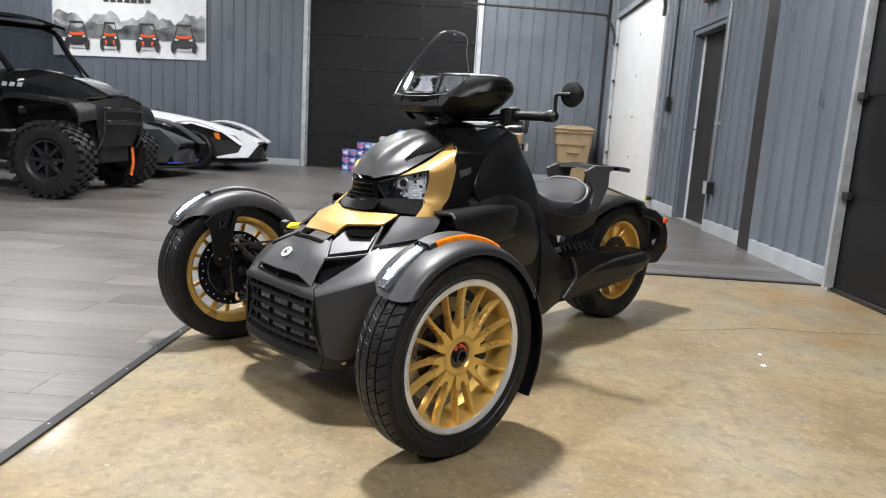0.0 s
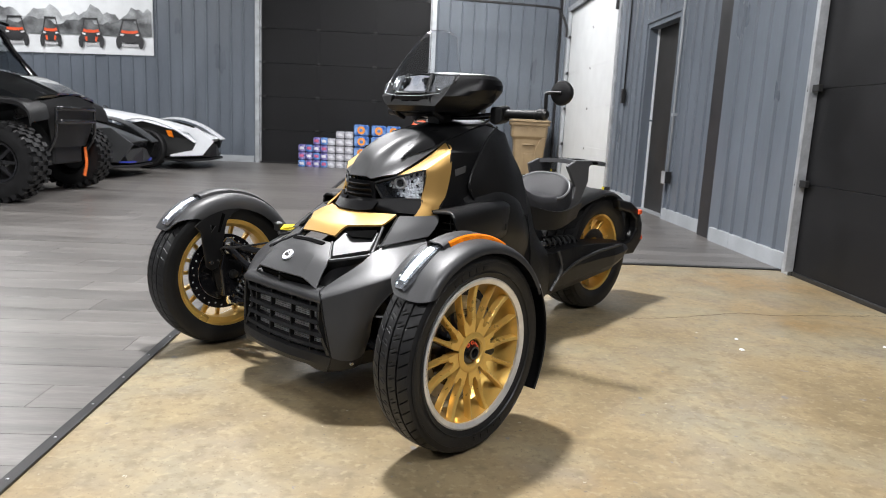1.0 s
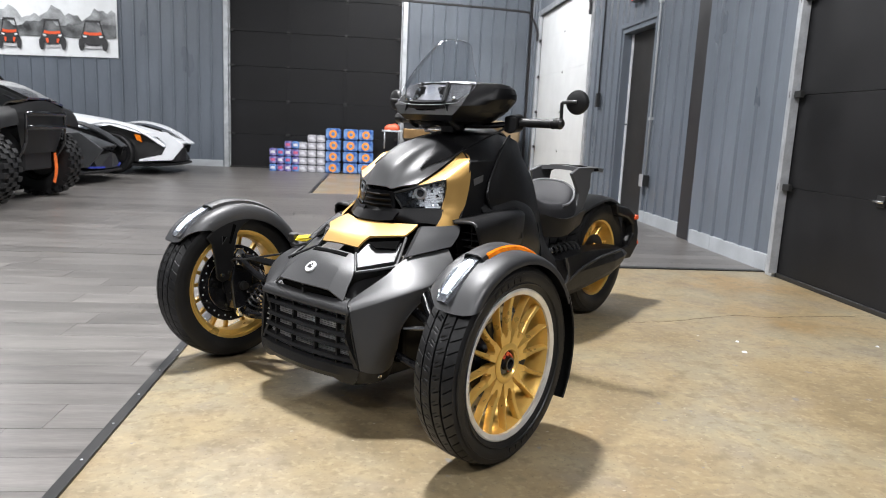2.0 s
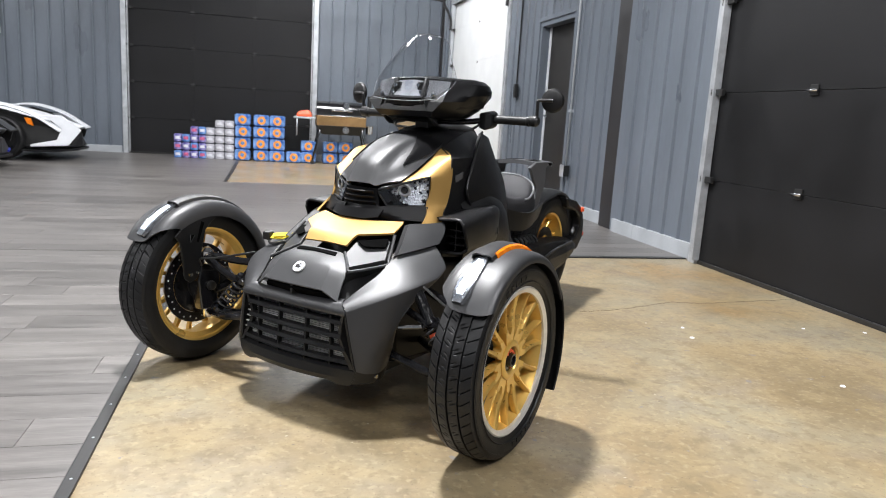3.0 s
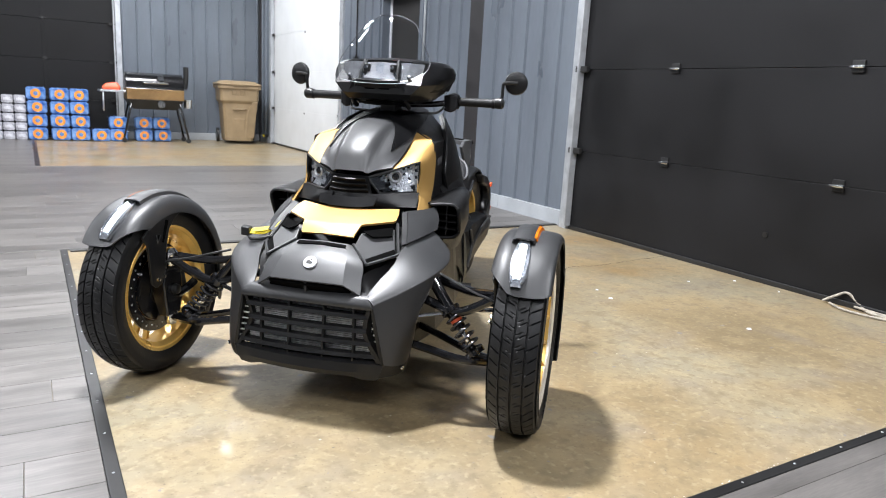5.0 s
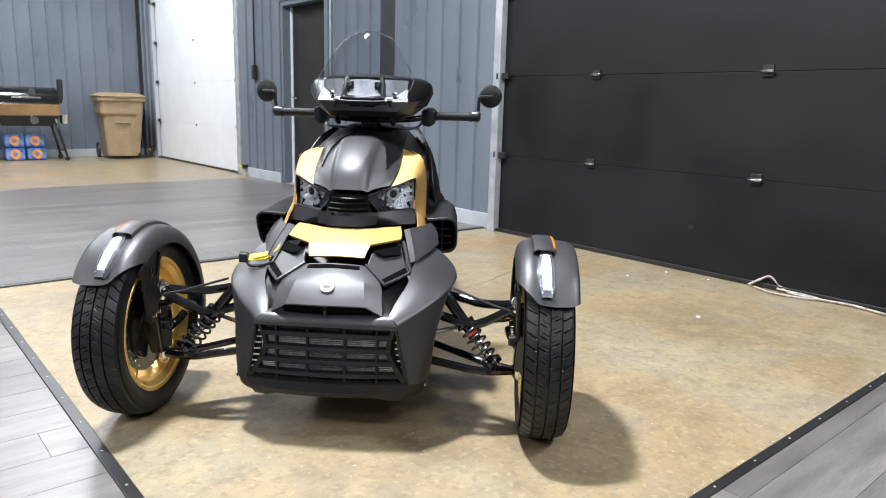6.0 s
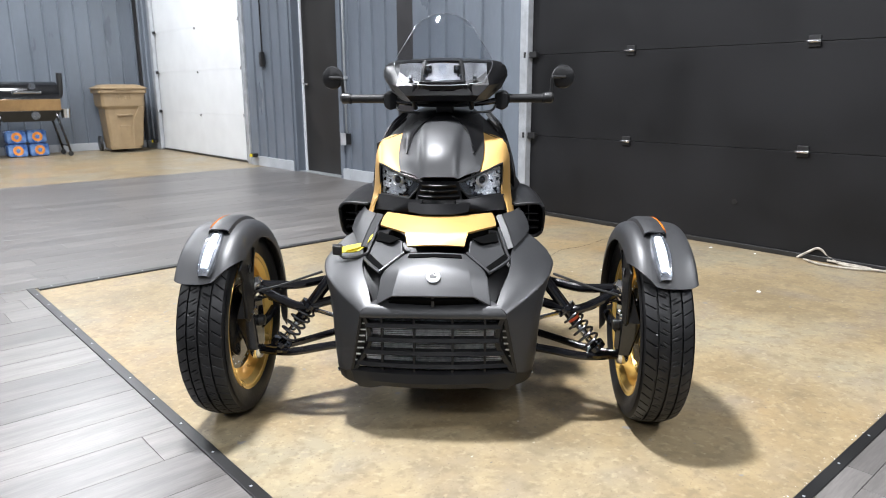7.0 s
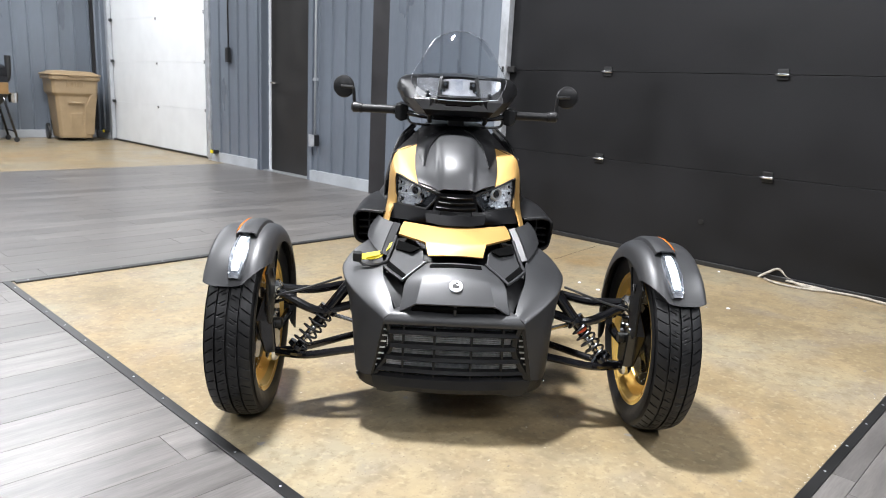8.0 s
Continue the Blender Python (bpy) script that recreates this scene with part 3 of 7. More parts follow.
def hub_web(n, bore, r_out, low, high, half, y0, y1, deep):
    """The hub face with rounded valleys between the spoke roots, alternately deep and shallow."""
    pitch = 2 * math.pi / n
    outline = []
    for k in range(n):
        c = (k + 0.5) * pitch
        base = low if k % 2 else high
        rad = base * pitch / 2 - half
        for a in range(-90, 91, 30):
            u, r = rad * math.sin(math.radians(a)), base + rad - rad * math.cos(math.radians(a))
            outline.append((r, c + u / r))
        e = pitch / 2 - half * 0.9 / r_out
        outline.insert(len(outline) - 7, (r_out, c - e))
        outline.append((r_out, c + e))
    bm = bmesh.new()
    inner_f, inner_b, outer_f, outer_b = [], [], [], []
    for r, t in outline:
        co, si = math.sin(t), math.cos(t)
        f = (r - bore) / (r_out - bore)
        y = y0 + (y1 - y0) * f
        inner_f.append(bm.verts.new((bore * co, y0, bore * si)))
        inner_b.append(bm.verts.new((bore * co, y0 - deep, bore * si)))
        outer_f.append(bm.verts.new((r * co, y, r * si)))
        outer_b.append(bm.verts.new((r * co, y - deep, r * si)))
    m = len(outline)
    for i in range(m):
        q = (i + 1) % m
        bm.faces.new((inner_f[i], inner_f[q], outer_f[q], outer_f[i]))
        bm.faces.new((outer_f[i], outer_f[q], outer_b[q], outer_b[i]))
        bm.faces.new((outer_b[i], outer_b[q], inner_b[q], inner_b[i]))
        bm.faces.new((inner_b[i], inner_b[q], inner_f[q], inner_f[i]))
    return bm


def front_wheel(s):
    """Gold alloy wheel: barrel, silver lip, eight double spokes, hub, black cap with a red arc, drilled disc and caliper."""
    bm = lathe([(0.2, 0.0535), (0.1975, 0.048), (0.193, 0.030), (0.184, 0.0), (0.186, -0.04), (0.199, -0.056), (0.206, -0.056), (0.194, -0.04), (0.19, 0.0), (0.200, 0.040)], 72, closed=True)
    w = part("front_wheel", bm, M_GOLD_WHEEL, bike, m=pose(0, s * TRACK, AXLE, 0, 0, 0 if s > 0 else 180))
    part("rim_lip", lathe([(0.199, 0.0575), (0.212, 0.0635), (0.2165, 0.0610), (0.2175, 0.054), (0.205, 0.046), (0.1985, 0.050)], 96, closed=True), M_RIM_LIP, w, "machined silver rim lip")
    part("rim_lip", lathe([(0.199, -0.05), (0.214, -0.06), (0.217, -0.056), (0.206, -0.046)], 72, closed=True), M_GOLD_WHEEL, w)
    part("tyre", tyre_mesh(0.289, 0.2125, 0.142, 54), M_RUBBER, w, "black road tyre with hooked tread")
    pair = [part("spoke", spoke(0.094, 0.203, 0.0425, 0.0515, 0.0082, 0.0064, 0.022, b), M_GOLD_WHEEL, w, bevel=0.0016, m=pose(0, 0, 0, 0, 22.5 * q, 0)) for q, b in ((0, 0.0035), (1, -0.0035))]
    for k in range(2, 16):
        again(pair[k % 2], pose(0, 0, 0, 0, 22.5 * k, 0))
    part("hub", hub_web(16, 0.037, 0.100, 0.055, 0.079, 0.0084, 0.038, 0.0425, 0.026), M_GOLD_WHEEL, w, bevel=0.003, sharp=40)
    part("hub_collar", lathe([(0.058, 0.0415), (0.052, 0.045), (0.041, 0.045), (0.037, 0.040), (0.0355, 0.01), (0.05, 0.01), (0.056, 0.03)], 48, closed=True), M_GOLD_WHEEL, w)
    part("hub_core", lathe([(0.06, -0.03), (0.06, 0.018), (0.036, 0.02)], 32), M_HW, w)
    part("centre_cap", lathe([(0.036, 0.012), (0.036, 0.032), (0.032, 0.036), (0.021, 0.037), (0.019, 0.05), (0.014, 0.05), (0.011, 0.036), (0.002, 0.036)], 32), M_GLOSS, w, "black centre cap")
    arc = [(0.0265 * math.cos(a), 0.0375, 0.0265 * math.sin(a)) for a in [math.radians(v) for v in range(110, 262, 13)]]
    part("cap_mark", tube(arc, 0.0038, 6, 1), M_RED, w, "red arc on the cap")
    for v in (95, 55):
        ring = [(0.0265 * math.cos(math.radians(v)) + 0.005 * math.cos(math.radians(u)), 0.0375, 0.0265 * math.sin(math.radians(v)) + 0.005 * math.sin(math.radians(u))) for u in range(0, 361, 45)]
        part("cap_mark", tube(ring, 0.0025, 6, 1), M_RED, w)
    for k in range(7):
        a = math.radians(-12 + 4.4 * k)
        part("lip_mark", box(-0.003, 0.003, -0.0008, 0.0008, -0.003, 0.003), M_DISC, w, smooth=False, m=pose(0.2075 * math.cos(a), 0.0606, 0.2075 * math.sin(a), 0, 0, 0) @ Matrix.Rotation(-a, 4, "Y") @ Matrix.Rotation(math.radians(35), 4, "Z"))
    for r, y in ((0.232, 0.0705), (0.262, 0.0695)):
        part("sidewall_ring", lathe([(r - 0.0025, y - 0.002), (r, y + 0.0012), (r + 0.0025, y - 0.002)], 72, closed=True), M_RUBBER, w)
    for k in range(5):
        for a0 in (62, 242):
            a = math.radians(a0 + 7 * k)
            part("sidewall_mark", box(-0.007, 0.007, -0.002, 0.0014, -0.008, 0.008), M_RUBBER, w, smooth=False, m=pose(0.247 * math.cos(a), 0.071, 0.247 * math.sin(a)) @ Matrix.Rotation(-a, 4, "Y"))
    disc = lathe([(0.112, -0.012), (0.152, -0.012), (0.152, -0.017), (0.112, -0.017)], 72, closed=True)
    part("brake_disc", disc, M_DISC, w, "drilled steel brake disc")
    part("disc_carrier", lathe([(0.03, -0.03), (0.112, -0.0285), (0.112, -0.018), (0.05, -0.006), (0.03, -0.005)], 40, closed=True), M_FRAME, w)
    # black dots paint the shade inside the drilled holes
    hole = part("disc_hole", lathe([(0.0042, -0.0112), (0.0042, -0.0178)], 8), M_HW, w, m=pose(0.12, 0, 0))
    for k in range(1, 24):
        a = math.radians(15 * k)
        rr = (0.12, 0.131, 0.142)[k % 3]
        again(hole, pose(rr * math.cos(a), 0, rr * math.sin(a)))
    # black ring over the steel paints the shade on the inner face
    back = part("disc_back", lathe([(0.114, -0.0172), (0.1515, -0.0172), (0.1515, -0.0195), (0.114, -0.0195)], 72, closed=True), M_FRAME, w, "inner disc face painted black for shade")
    # pale dots paint the holes as lit against the shaded ring
    dot = part("disc_hole", lathe([(0.0036, -0.0190), (0.0036, -0.0202)], 8), M_TRIM, back, m=pose(0.139, 0, 0))
    for k in range(1, 30):
        a = math.radians(12 * k)
        rr = (0.139, 0.132)[k % 2]
        again(dot, pose(rr * math.cos(a), 0, rr * math.sin(a)))
    return w


wheels = [front_wheel(1), front_wheel(-1)]


def fender(s):
    """Front mudguard turning with the wheel: crowned shell, raised outer rib with lamp and reflector, inner lobe and bracket."""
    def arc(a0, a1, n, table):
        rows = []
        for k in range(n + 1):
            a = math.radians(a0 + (a1 - a0) * k / n)
            f = k / n
            rows.append([side((math.cos(a) * (r + g * f), TRACK + y, AXLE + math.sin(a) * (r + g * f)), s) for r, y, g in table])
        return rows
    # crown and inner side: every column starts at its own angle, so that the front edge is cut on a slant with a rounded tip
    columns = [(0.287, 0.078, 44, 152), (0.299, 0.0775, 41, 152), (0.307, 0.070, 39, 152), (0.312, 0.052, 37.6, 152), (0.314, 0.026, 37.2, 152), (0.314, -0.008, 37.3, 152), (0.313, -0.035, 38.5, 158),
               (0.315, -0.048, 41, 176), (0.314, -0.062, 44, 196), (0.307, -0.076, 48, 200), (0.294, -0.0855, 52, 202), (0.276, -0.090, 57, 202), (0.262, -0.0915, 59, 200)]
    rows = []
    for k in range(21):
        f = k / 20
        row = []
        for r, y, a0, a1 in columns:
            a = a0 + (a1 - a0) * f
            dip = 0.013 * max(0.0, (62 - a) / 25) ** 2
            row.append(side((math.cos(math.radians(a)) * (r - dip), TRACK + y, AXLE + math.sin(math.radians(a)) * (r - dip)), s))
        rows.append(row)
    ob = part("front_mudguard", shell(rows, 0.004, 2, 1, flip=s < 0), M_PLASTIC, bike, "charcoal front mudguard", sharp=50)
    crease = [side((math.cos(math.radians(a)) * 0.3115, TRACK - 0.070, AXLE + math.sin(math.radians(a)) * 0.3115), s) for a in range(58, 170, 8)]
    part("guard_crease", tube(crease, 0.0022, 6, 2), M_BLACK, ob)
    rear = arc(148, 212, 10, [(0.296, 0.08, 0.012), (0.309, 0.07, 0.01), (0.314, 0.03, 0.008), (0.312, -0.05, 0.008)])
    part("mud_flap", shell(rear, 0.004, 2, 1, flip=s < 0), M_BLACK, ob, "black rear mud flap")
    # raised rib along the crown
    rib = arc(70, 150, 14, [(0.314, 0.013, 0.0), (0.327, 0.010, -0.006), (0.331, 0.004, -0.008), (0.332, -0.034, -0.008), (0.328, -0.042, -0.006), (0.312, -0.046, 0.0)])
    part("raised_rib", shell(rib, 0.004, 1, 1, flip=s < 0), M_PLASTIC, ob)
    # running light: an oval bezel, glowing segments and a clear bulged cover with a bright edge
    def oval(a0, a1, n, table):
        rows = arc(a0, a1, n, table)
        for k, row in enumerate(rows):
            f = (a0 + (a1 - a0) * k / n - 40.5) / 31
            wide = 0.55 + 0.6 * max(0.0, math.sin(math.pi * min(1, max(0, f)))) ** 0.7
            mid = s * (TRACK - 0.0125)
            rows[k] = [(x, mid + (y - mid) * wide, z) for x, y, z in row]
        return rows
    bez = oval(40.5, 71.5, 10, [(0.312, 0.009, 0), (0.322, 0.0065, 0), (0.3225, -0.0125, 0), (0.322, -0.0315, 0), (0.312, -0.034, 0)])
    part("lamp_lens", shell(bez, 0.003, 1, 1, flip=s < 0), M_LAMPBACK, ob, "clear running light with a bright rim")
    for k in range(7):
        core = oval(44.5 + 3.3 * k, 47.5 + 3.3 * k, 2, [(0.324, -0.003, 0), (0.327, -0.006, 0), (0.328, -0.019, 0), (0.324, -0.022, 0)])
        part("lamp_core", shell(core, 0.002, 1, 1, flip=s < 0), M_LED, ob, "glowing white light segment")
    cover = oval(41, 71, 10, [(0.320, 0.008, 0), (0.328, 0.005, 0), (0.332, -0.0125, 0), (0.328, -0.030, 0), (0.320, -0.033, 0)])
    part("lamp_cover", shell(cover, 0.002, 2, 1, flip=s < 0), M_LENS, ob, "clear lamp cover").visible_shadow = False
    edge = [row[0] for row in cover] + [row[-1] for row in cover[::-1]]
    part("lamp_edge", tube(edge + edge[:1], 0.0014, 6, 1), M_CHROME, ob, "bright lamp outline")
    facet = part("lamp_facet", lathe([(0.0045, -0.002), (0.003, 0.003)], 8, axis="x"), M_CHROME, ob, m=pose(0, 0, -5))
    for k in range(8):
        a = math.radians(43 + 3.6 * k)
        for y in (0.002, -0.026):
            p = side((math.cos(a) * 0.3235, TRACK + y, AXLE + math.sin(a) * 0.3235), s)
            if k == 0 and y > 0:
                facet.matrix_basis = pose(*p, 0, -math.degrees(a), 0)
            else:
                again(facet, pose(*p, 0, -math.degrees(a), 0))
    amb = arc(74, 119, 12, [(0.313, 0.0185, 0), (0.318, 0.0175, 0), (0.326, 0.0145, 0), (0.329, 0.010, 0)])
    part("side_reflector", shell(amb, 0.003, 1, 1, flip=s < 0), M_AMBER, ob, "amber side marker")
    # bracket from the guard to the hub carrier
    br = [(0.160, 0.553, 0.490), (0.10, 0.551, 0.543), (0.0, 0.550, 0.568), (-0.04, 0.550, 0.552), (0.0, 0.551, 0.530), (0.026, 0.553, 0.500), (0.040, 0.556, 0.430), (0.046, 0.558, 0.360), (0.062, 0.558, 0.322), (0.090, 0.558, 0.312), (0.114, 0.558, 0.330), (0.124, 0.557, 0.400), (0.134, 0.555, 0.460)]
    gb = part("guard_bracket", plate(side(br, s), 0.010, direction=(0, -s, 0)), M_BLACK, ob, smooth=False, bevel=0.004)
    # thin black plates paint the shade of a pocket and a slot
    part("bracket_pocket", plate(side([(0.098, 0.5495, 0.492), (0.078, 0.5495, 0.488), (0.094, 0.5495, 0.466)], s), 0.003, direction=(0, -s, 0)), M_VOID, gb, smooth=False)
    part("bracket_edge", tube(side([(0.098, 0.549, 0.492), (0.096, 0.549, 0.464), (0.078, 0.549, 0.488)], s), 0.0018, 6, 1), M_PLASTIC, gb)
    part("bracket_slot", plate(side([(0.048, 0.5485, 0.535), (0.036, 0.5485, 0.530), (0.058, 0.5525, 0.46), (0.066, 0.5525, 0.462)], s), 0.003, direction=(0, -s, 0)), M_VOID, gb, smooth=False)
    for bx, bz in ((0.072, 0.352), (0.10, 0.346)):
        part("bracket_bolt", lathe([(0.0075, 0.0), (0.007, 0.006), (0.003, 0.007)], 10), M_CHROME, gb, m=pose(bx, s * 0.548, bz, 0, 0, 0 if s < 0 else 180))
    return ob


fender(1)
fender(-1)


def suspension(s):
    """Hub carrier, caliper, upper and lower tubular arms, coil-over shock, tie rod and hoses of one front corner."""
    kn = part("hub_carrier", loft([[side(p, s) for p in lp] for lp in (
        [(0.03, 0.56, 0.41), (0.05, 0.59, 0.41), (-0.02, 0.59, 0.41), (-0.03, 0.56, 0.41)],
        [(0.05, 0.56, 0.31), (0.06, 0.62, 0.31), (-0.05, 0.62, 0.31), (-0.05, 0.56, 0.31)],
        [(0.04, 0.555, 0.2), (0.05, 0.59, 0.2), (-0.03, 0.59, 0.2), (-0.03, 0.555, 0.2)])]), M_FRAME, bike, smooth=False, bevel=0.008)
    part("brake_caliper", loft([[side(p, s) for p in lp] for lp in (
        [(-0.07, 0.6, 0.36), (-0.12, 0.6, 0.33), (-0.12, 0.66, 0.33), (-0.07, 0.66, 0.36)],
        [(-0.09, 0.595, 0.23), (-0.14, 0.6, 0.25), (-0.14, 0.66, 0.25), (-0.09, 0.66, 0.23)])]), M_BLACK, kn, smooth=False, bevel=0.01)
    for z, x in ((0.335, -0.085), (0.255, -0.1)):
        part("caliper_bolt", lathe([(0.009, 0.0), (0.008, 0.012), (0.004, 0.013)], 10, c=(x, 0.0, z)), M_CHROME, kn, m=pose(0, s * 0.588, 0, 0, 0, 0 if s < 0 else 0))
    part("axle_nut", lathe([(0.016, -0.014), (0.019, 0.0), (0.016, 0.012), (0.008, 0.015)], 12, c=(0.0, s * 0.556, AXLE)), M_HW, kn)
    part("sensor_lead", tube(side([(0.03, 0.57, 0.36), (0.06, 0.54, 0.40), (0.03, 0.48, 0.41), (-0.03, 0.36, 0.44)], s), 0.004, 6, 5), M_HW, kn)
    part("steer_arm", tube(side([(-0.02, 0.57, 0.26), (-0.06, 0.55, 0.28), (-0.09, 0.54, 0.30)], s), 0.014, 8, 3), M_FRAME, kn)
    arm = lambda n, pts, r: part(n, tube(side(pts, s), r, 10, 4), M_FRAME, bike)
    up = arm("upper_arm", [(-0.035, 0.26, 0.372), (-0.02, 0.36, 0.342), (0.0, 0.44, 0.336), (0.025, 0.555, 0.402)], 0.0145)
    part("arm_leg", tube(side([(-0.16, 0.26, 0.405), (-0.1, 0.38, 0.392), (-0.06, 0.46, 0.386), (0.0, 0.555, 0.405)], s), 0.014, 10, 4), M_FRAME, up)
    part("ball_joint", lathe([(0.018, -0.03), (0.024, -0.02), (0.024, 0.015), (0.012, 0.03)], 16, axis="z", c=side((0.015, 0.56, 0.405), s)), M_CHROME, up)
    low = arm("lower_arm", [(0.03, 0.26, 0.230), (0.04, 0.36, 0.215), (0.04, 0.46, 0.198), (0.0, 0.575, 0.19)], 0.013)
    part("arm_leg", tube(side([(-0.18, 0.26, 0.215), (-0.12, 0.36, 0.205), (-0.05, 0.48, 0.19), (0.0, 0.575, 0.19)], s), 0.012, 10, 4), M_FRAME, low)
    part("ball_joint", lathe([(0.016, -0.03), (0.022, -0.018), (0.022, 0.012), (0.014, 0.026)], 16, axis="z", c=side((0.0, 0.575, 0.195), s)), M_CHROME, low)
    a, b = side((-0.04, 0.322, 0.435), s), side((0.012, 0.50, 0.205), s)
    at = lambda f: tuple(p + (q - p) * f for p, q in zip(a, b))
    sh = part("front_shock", tube([at(0), at(0.66)], 0.018, 14, 1), M_FRAME, bike, "black coil-over shock absorber")
    part("shock_rod", tube([at(0.5), at(1)], 0.011, 10, 1), M_CHROME, sh)
    part("spring", coil(at(0.46), at(0.95), 0.0285, 0.0040, 6), M_SPRING, sh)
    part("spring_seat", tube([at(0.93), at(0.98)], 0.032, 16, 1), M_FRAME, sh)
    part("spring_collar", tube([at(0.42), at(0.465)], 0.031, 16, 1), M_FRAME, sh)
    if s > 0:
        part("shock_label", tube([at(0.56), at(0.59)], 0.0186, 12, 1), M_RED, sh, "red preload mark")
    part("tie_rod", tube(side([(0.045, 0.26, 0.306), (-0.015, 0.395, 0.322), (-0.08, 0.55, 0.335)], s), 0.007, 8, 3), M_CHROME, bike)
    part("brake_hose", tube(side([(-0.05, 0.28, 0.36), (0.0, 0.4, 0.33), (-0.03, 0.5, 0.36), (-0.08, 0.6, 0.33)], s), 0.005, 6, 5), M_HW, bike)


suspension(1)
suspension(-1)


M_GLOSS_TANK = mat("satin_black_tank", (0.004, 0.004, 0.0045), 0.3, spec=0.3, vary=0.1)
# ---- nose, grille and hood ----
def wing(s):
    """Front side fairing: one skin from the hood gap over a soft crease and down the flank to the skirt."""
    A = [(-0.21, 0.285, 0.534), (-0.06, 0.235, 0.509), (0.02, 0.224, 0.464), (0.09, 0.197, 0.420), (0.146, 0.180, 0.386)]
    B = [(-0.17, 0.352, 0.482), (-0.10, 0.360, 0.462), (0.0, 0.334, 0.440), (0.08, 0.281, 0.410), (0.160, 0.2095, 0.372)]
    M = [tuple((p + q) / 2 + (0.005 if i == 2 else 0) for i, (p, q) in enumerate(zip(a, b))) for a, b in zip(A, B)]
    C = [(-0.15, 0.356, 0.464), (-0.088, 0.361, 0.443), (0.008, 0.336, 0.421), (0.086, 0.284, 0.392), (0.1605, 0.213, 0.355)]
    D = [(-0.055, 0.339, 0.412), (-0.008, 0.331, 0.380), (0.050, 0.312, 0.342), (0.106, 0.277, 0.312), (0.157, 0.2255, 0.292)]
    F = [(0.030, 0.317, 0.335), (0.047, 0.314, 0.307), (0.075, 0.303, 0.275), (0.114, 0.277, 0.256), (0.153, 0.233, 0.247)]
    E = [(0.045, 0.306, 0.250), (0.060, 0.306, 0.235), (0.086, 0.299, 0.215), (0.121, 0.276, 0.206), (0.148, 0.2415, 0.206)]
    G = [(0.060, 0.300, 0.198), (0.075, 0.299, 0.188), (0.100, 0.291, 0.180), (0.128, 0.269, 0.180), (0.1445, 0.246, 0.186)]
    ob = part("front_fairing", shell(side([A, M, B, C, D, F, E, G], s), 0.006, 4, 4, flip=s < 0), M_PLASTIC, bike, "matte charcoal front fairing", sharp=60)
    sk = part("side_skirt", shell(side([[(0.058, 0.301, 0.198), (0.075, 0.300, 0.188), (0.100, 0.292, 0.180), (0.128, 0.270, 0.180), (0.146, 0.246, 0.186)],
                                        [(0.066, 0.292, 0.164), (0.080, 0.291, 0.157), (0.100, 0.283, 0.150), (0.124, 0.258, 0.144), (0.145, 0.222, 0.141)]], s), 0.006, 3, 2, flip=s < 0), M_BLACK, bike, "black lower skirt")
    part("skirt_bolt", lathe([(0.0065, 0.0), (0.006, 0.004), (0.003, 0.005)], 12), M_CHROME, sk, m=pose(0.103, s * 0.289, 0.170, 0, 0, 0 if s > 0 else 180))
    return ob


wing(1)
wing(-1)

# grille: a bowed face with a black frame, pinched side bars with mesh beyond them, four sloped bars and four posts
def bowed(y, z):
    """Depth of the grille face at a height and offset from the middle."""
    low = max(0.0, (0.37 - z) / 0.22)
    return 0.161 + 0.014 * low - (0.003 + 0.034 * low) * (abs(y) / 0.24) ** 2


def grille_row(z, half, dx=0.0):
    return [(bowed(half * (k / 6 - 1), z) + dx, half * (k / 6 - 1), z) for k in range(13)]


gs = part("grille_surround", shell([grille_row(0.369, 0.2095, 0.0), grille_row(0.352, 0.207, 0.002), grille_row(0.347, 0.205, -0.02)], 0.006, 1, 1, flip=True), M_BLACK, bike, "black grille surround")
part("bumper_lip", shell([[(0.118, 0.172 * (k / 6 - 1), 0.389) for k in range(13)], [(0.150, 0.190 * (k / 6 - 1), 0.384) for k in range(13)], grille_row(0.368, 0.2098, 0.0025), grille_row(0.358, 0.2098, 0.002)], 0.006, 1, 3), M_PLASTIC, gs, "charcoal bumper lip", sharp=60)
part("chin", shell([grille_row(0.190, 0.240, -0.014), grille_row(0.183, 0.242, 0.0), grille_row(0.160, 0.236, 0.003), [(bowed(0.222 * (k / 6 - 1), 0.15), 0.222 * (k / 6 - 1), 0.150 if abs(k - 6) < 4.5 else 0.140) for k in range(13)], [(0.09, 0.222 * (k / 6 - 1), 0.128) for k in range(13)], [(0.0, 0.2 * (k / 6 - 1), 0.12) for k in range(13)]], 0.006, 1, 1), M_BLACK, gs, "black chin panel", sharp=20)
for z, half in ((0.330, 0.196), (0.287, 0.190), (0.248, 0.204), (0.209, 0.226)):
    bm = shell([grille_row(z + 0.007, half, -0.018), grille_row(z + 0.004, half, -0.002), grille_row(z - 0.004, half, 0.0), grille_row(z - 0.006, half, -0.004), grille_row(z - 0.005, half, -0.018)], 0.003, 1, 1)
    part("grille_bar", bm, M_BLACK, gs, sharp=20)
for y in (-0.150, -0.056, 0.056, 0.150):
    part("grille_post", loft([[(bowed(y, z) - 0.018, y - 0.004, z), (bowed(y, z) - 0.003, y - 0.003, z), (bowed(y, z) - 0.003, y + 0.003, z), (bowed(y, z) - 0.018, y + 0.004, z)] for z in (0.352, 0.27, 0.186)]), M_BLACK, gs, smooth=False)
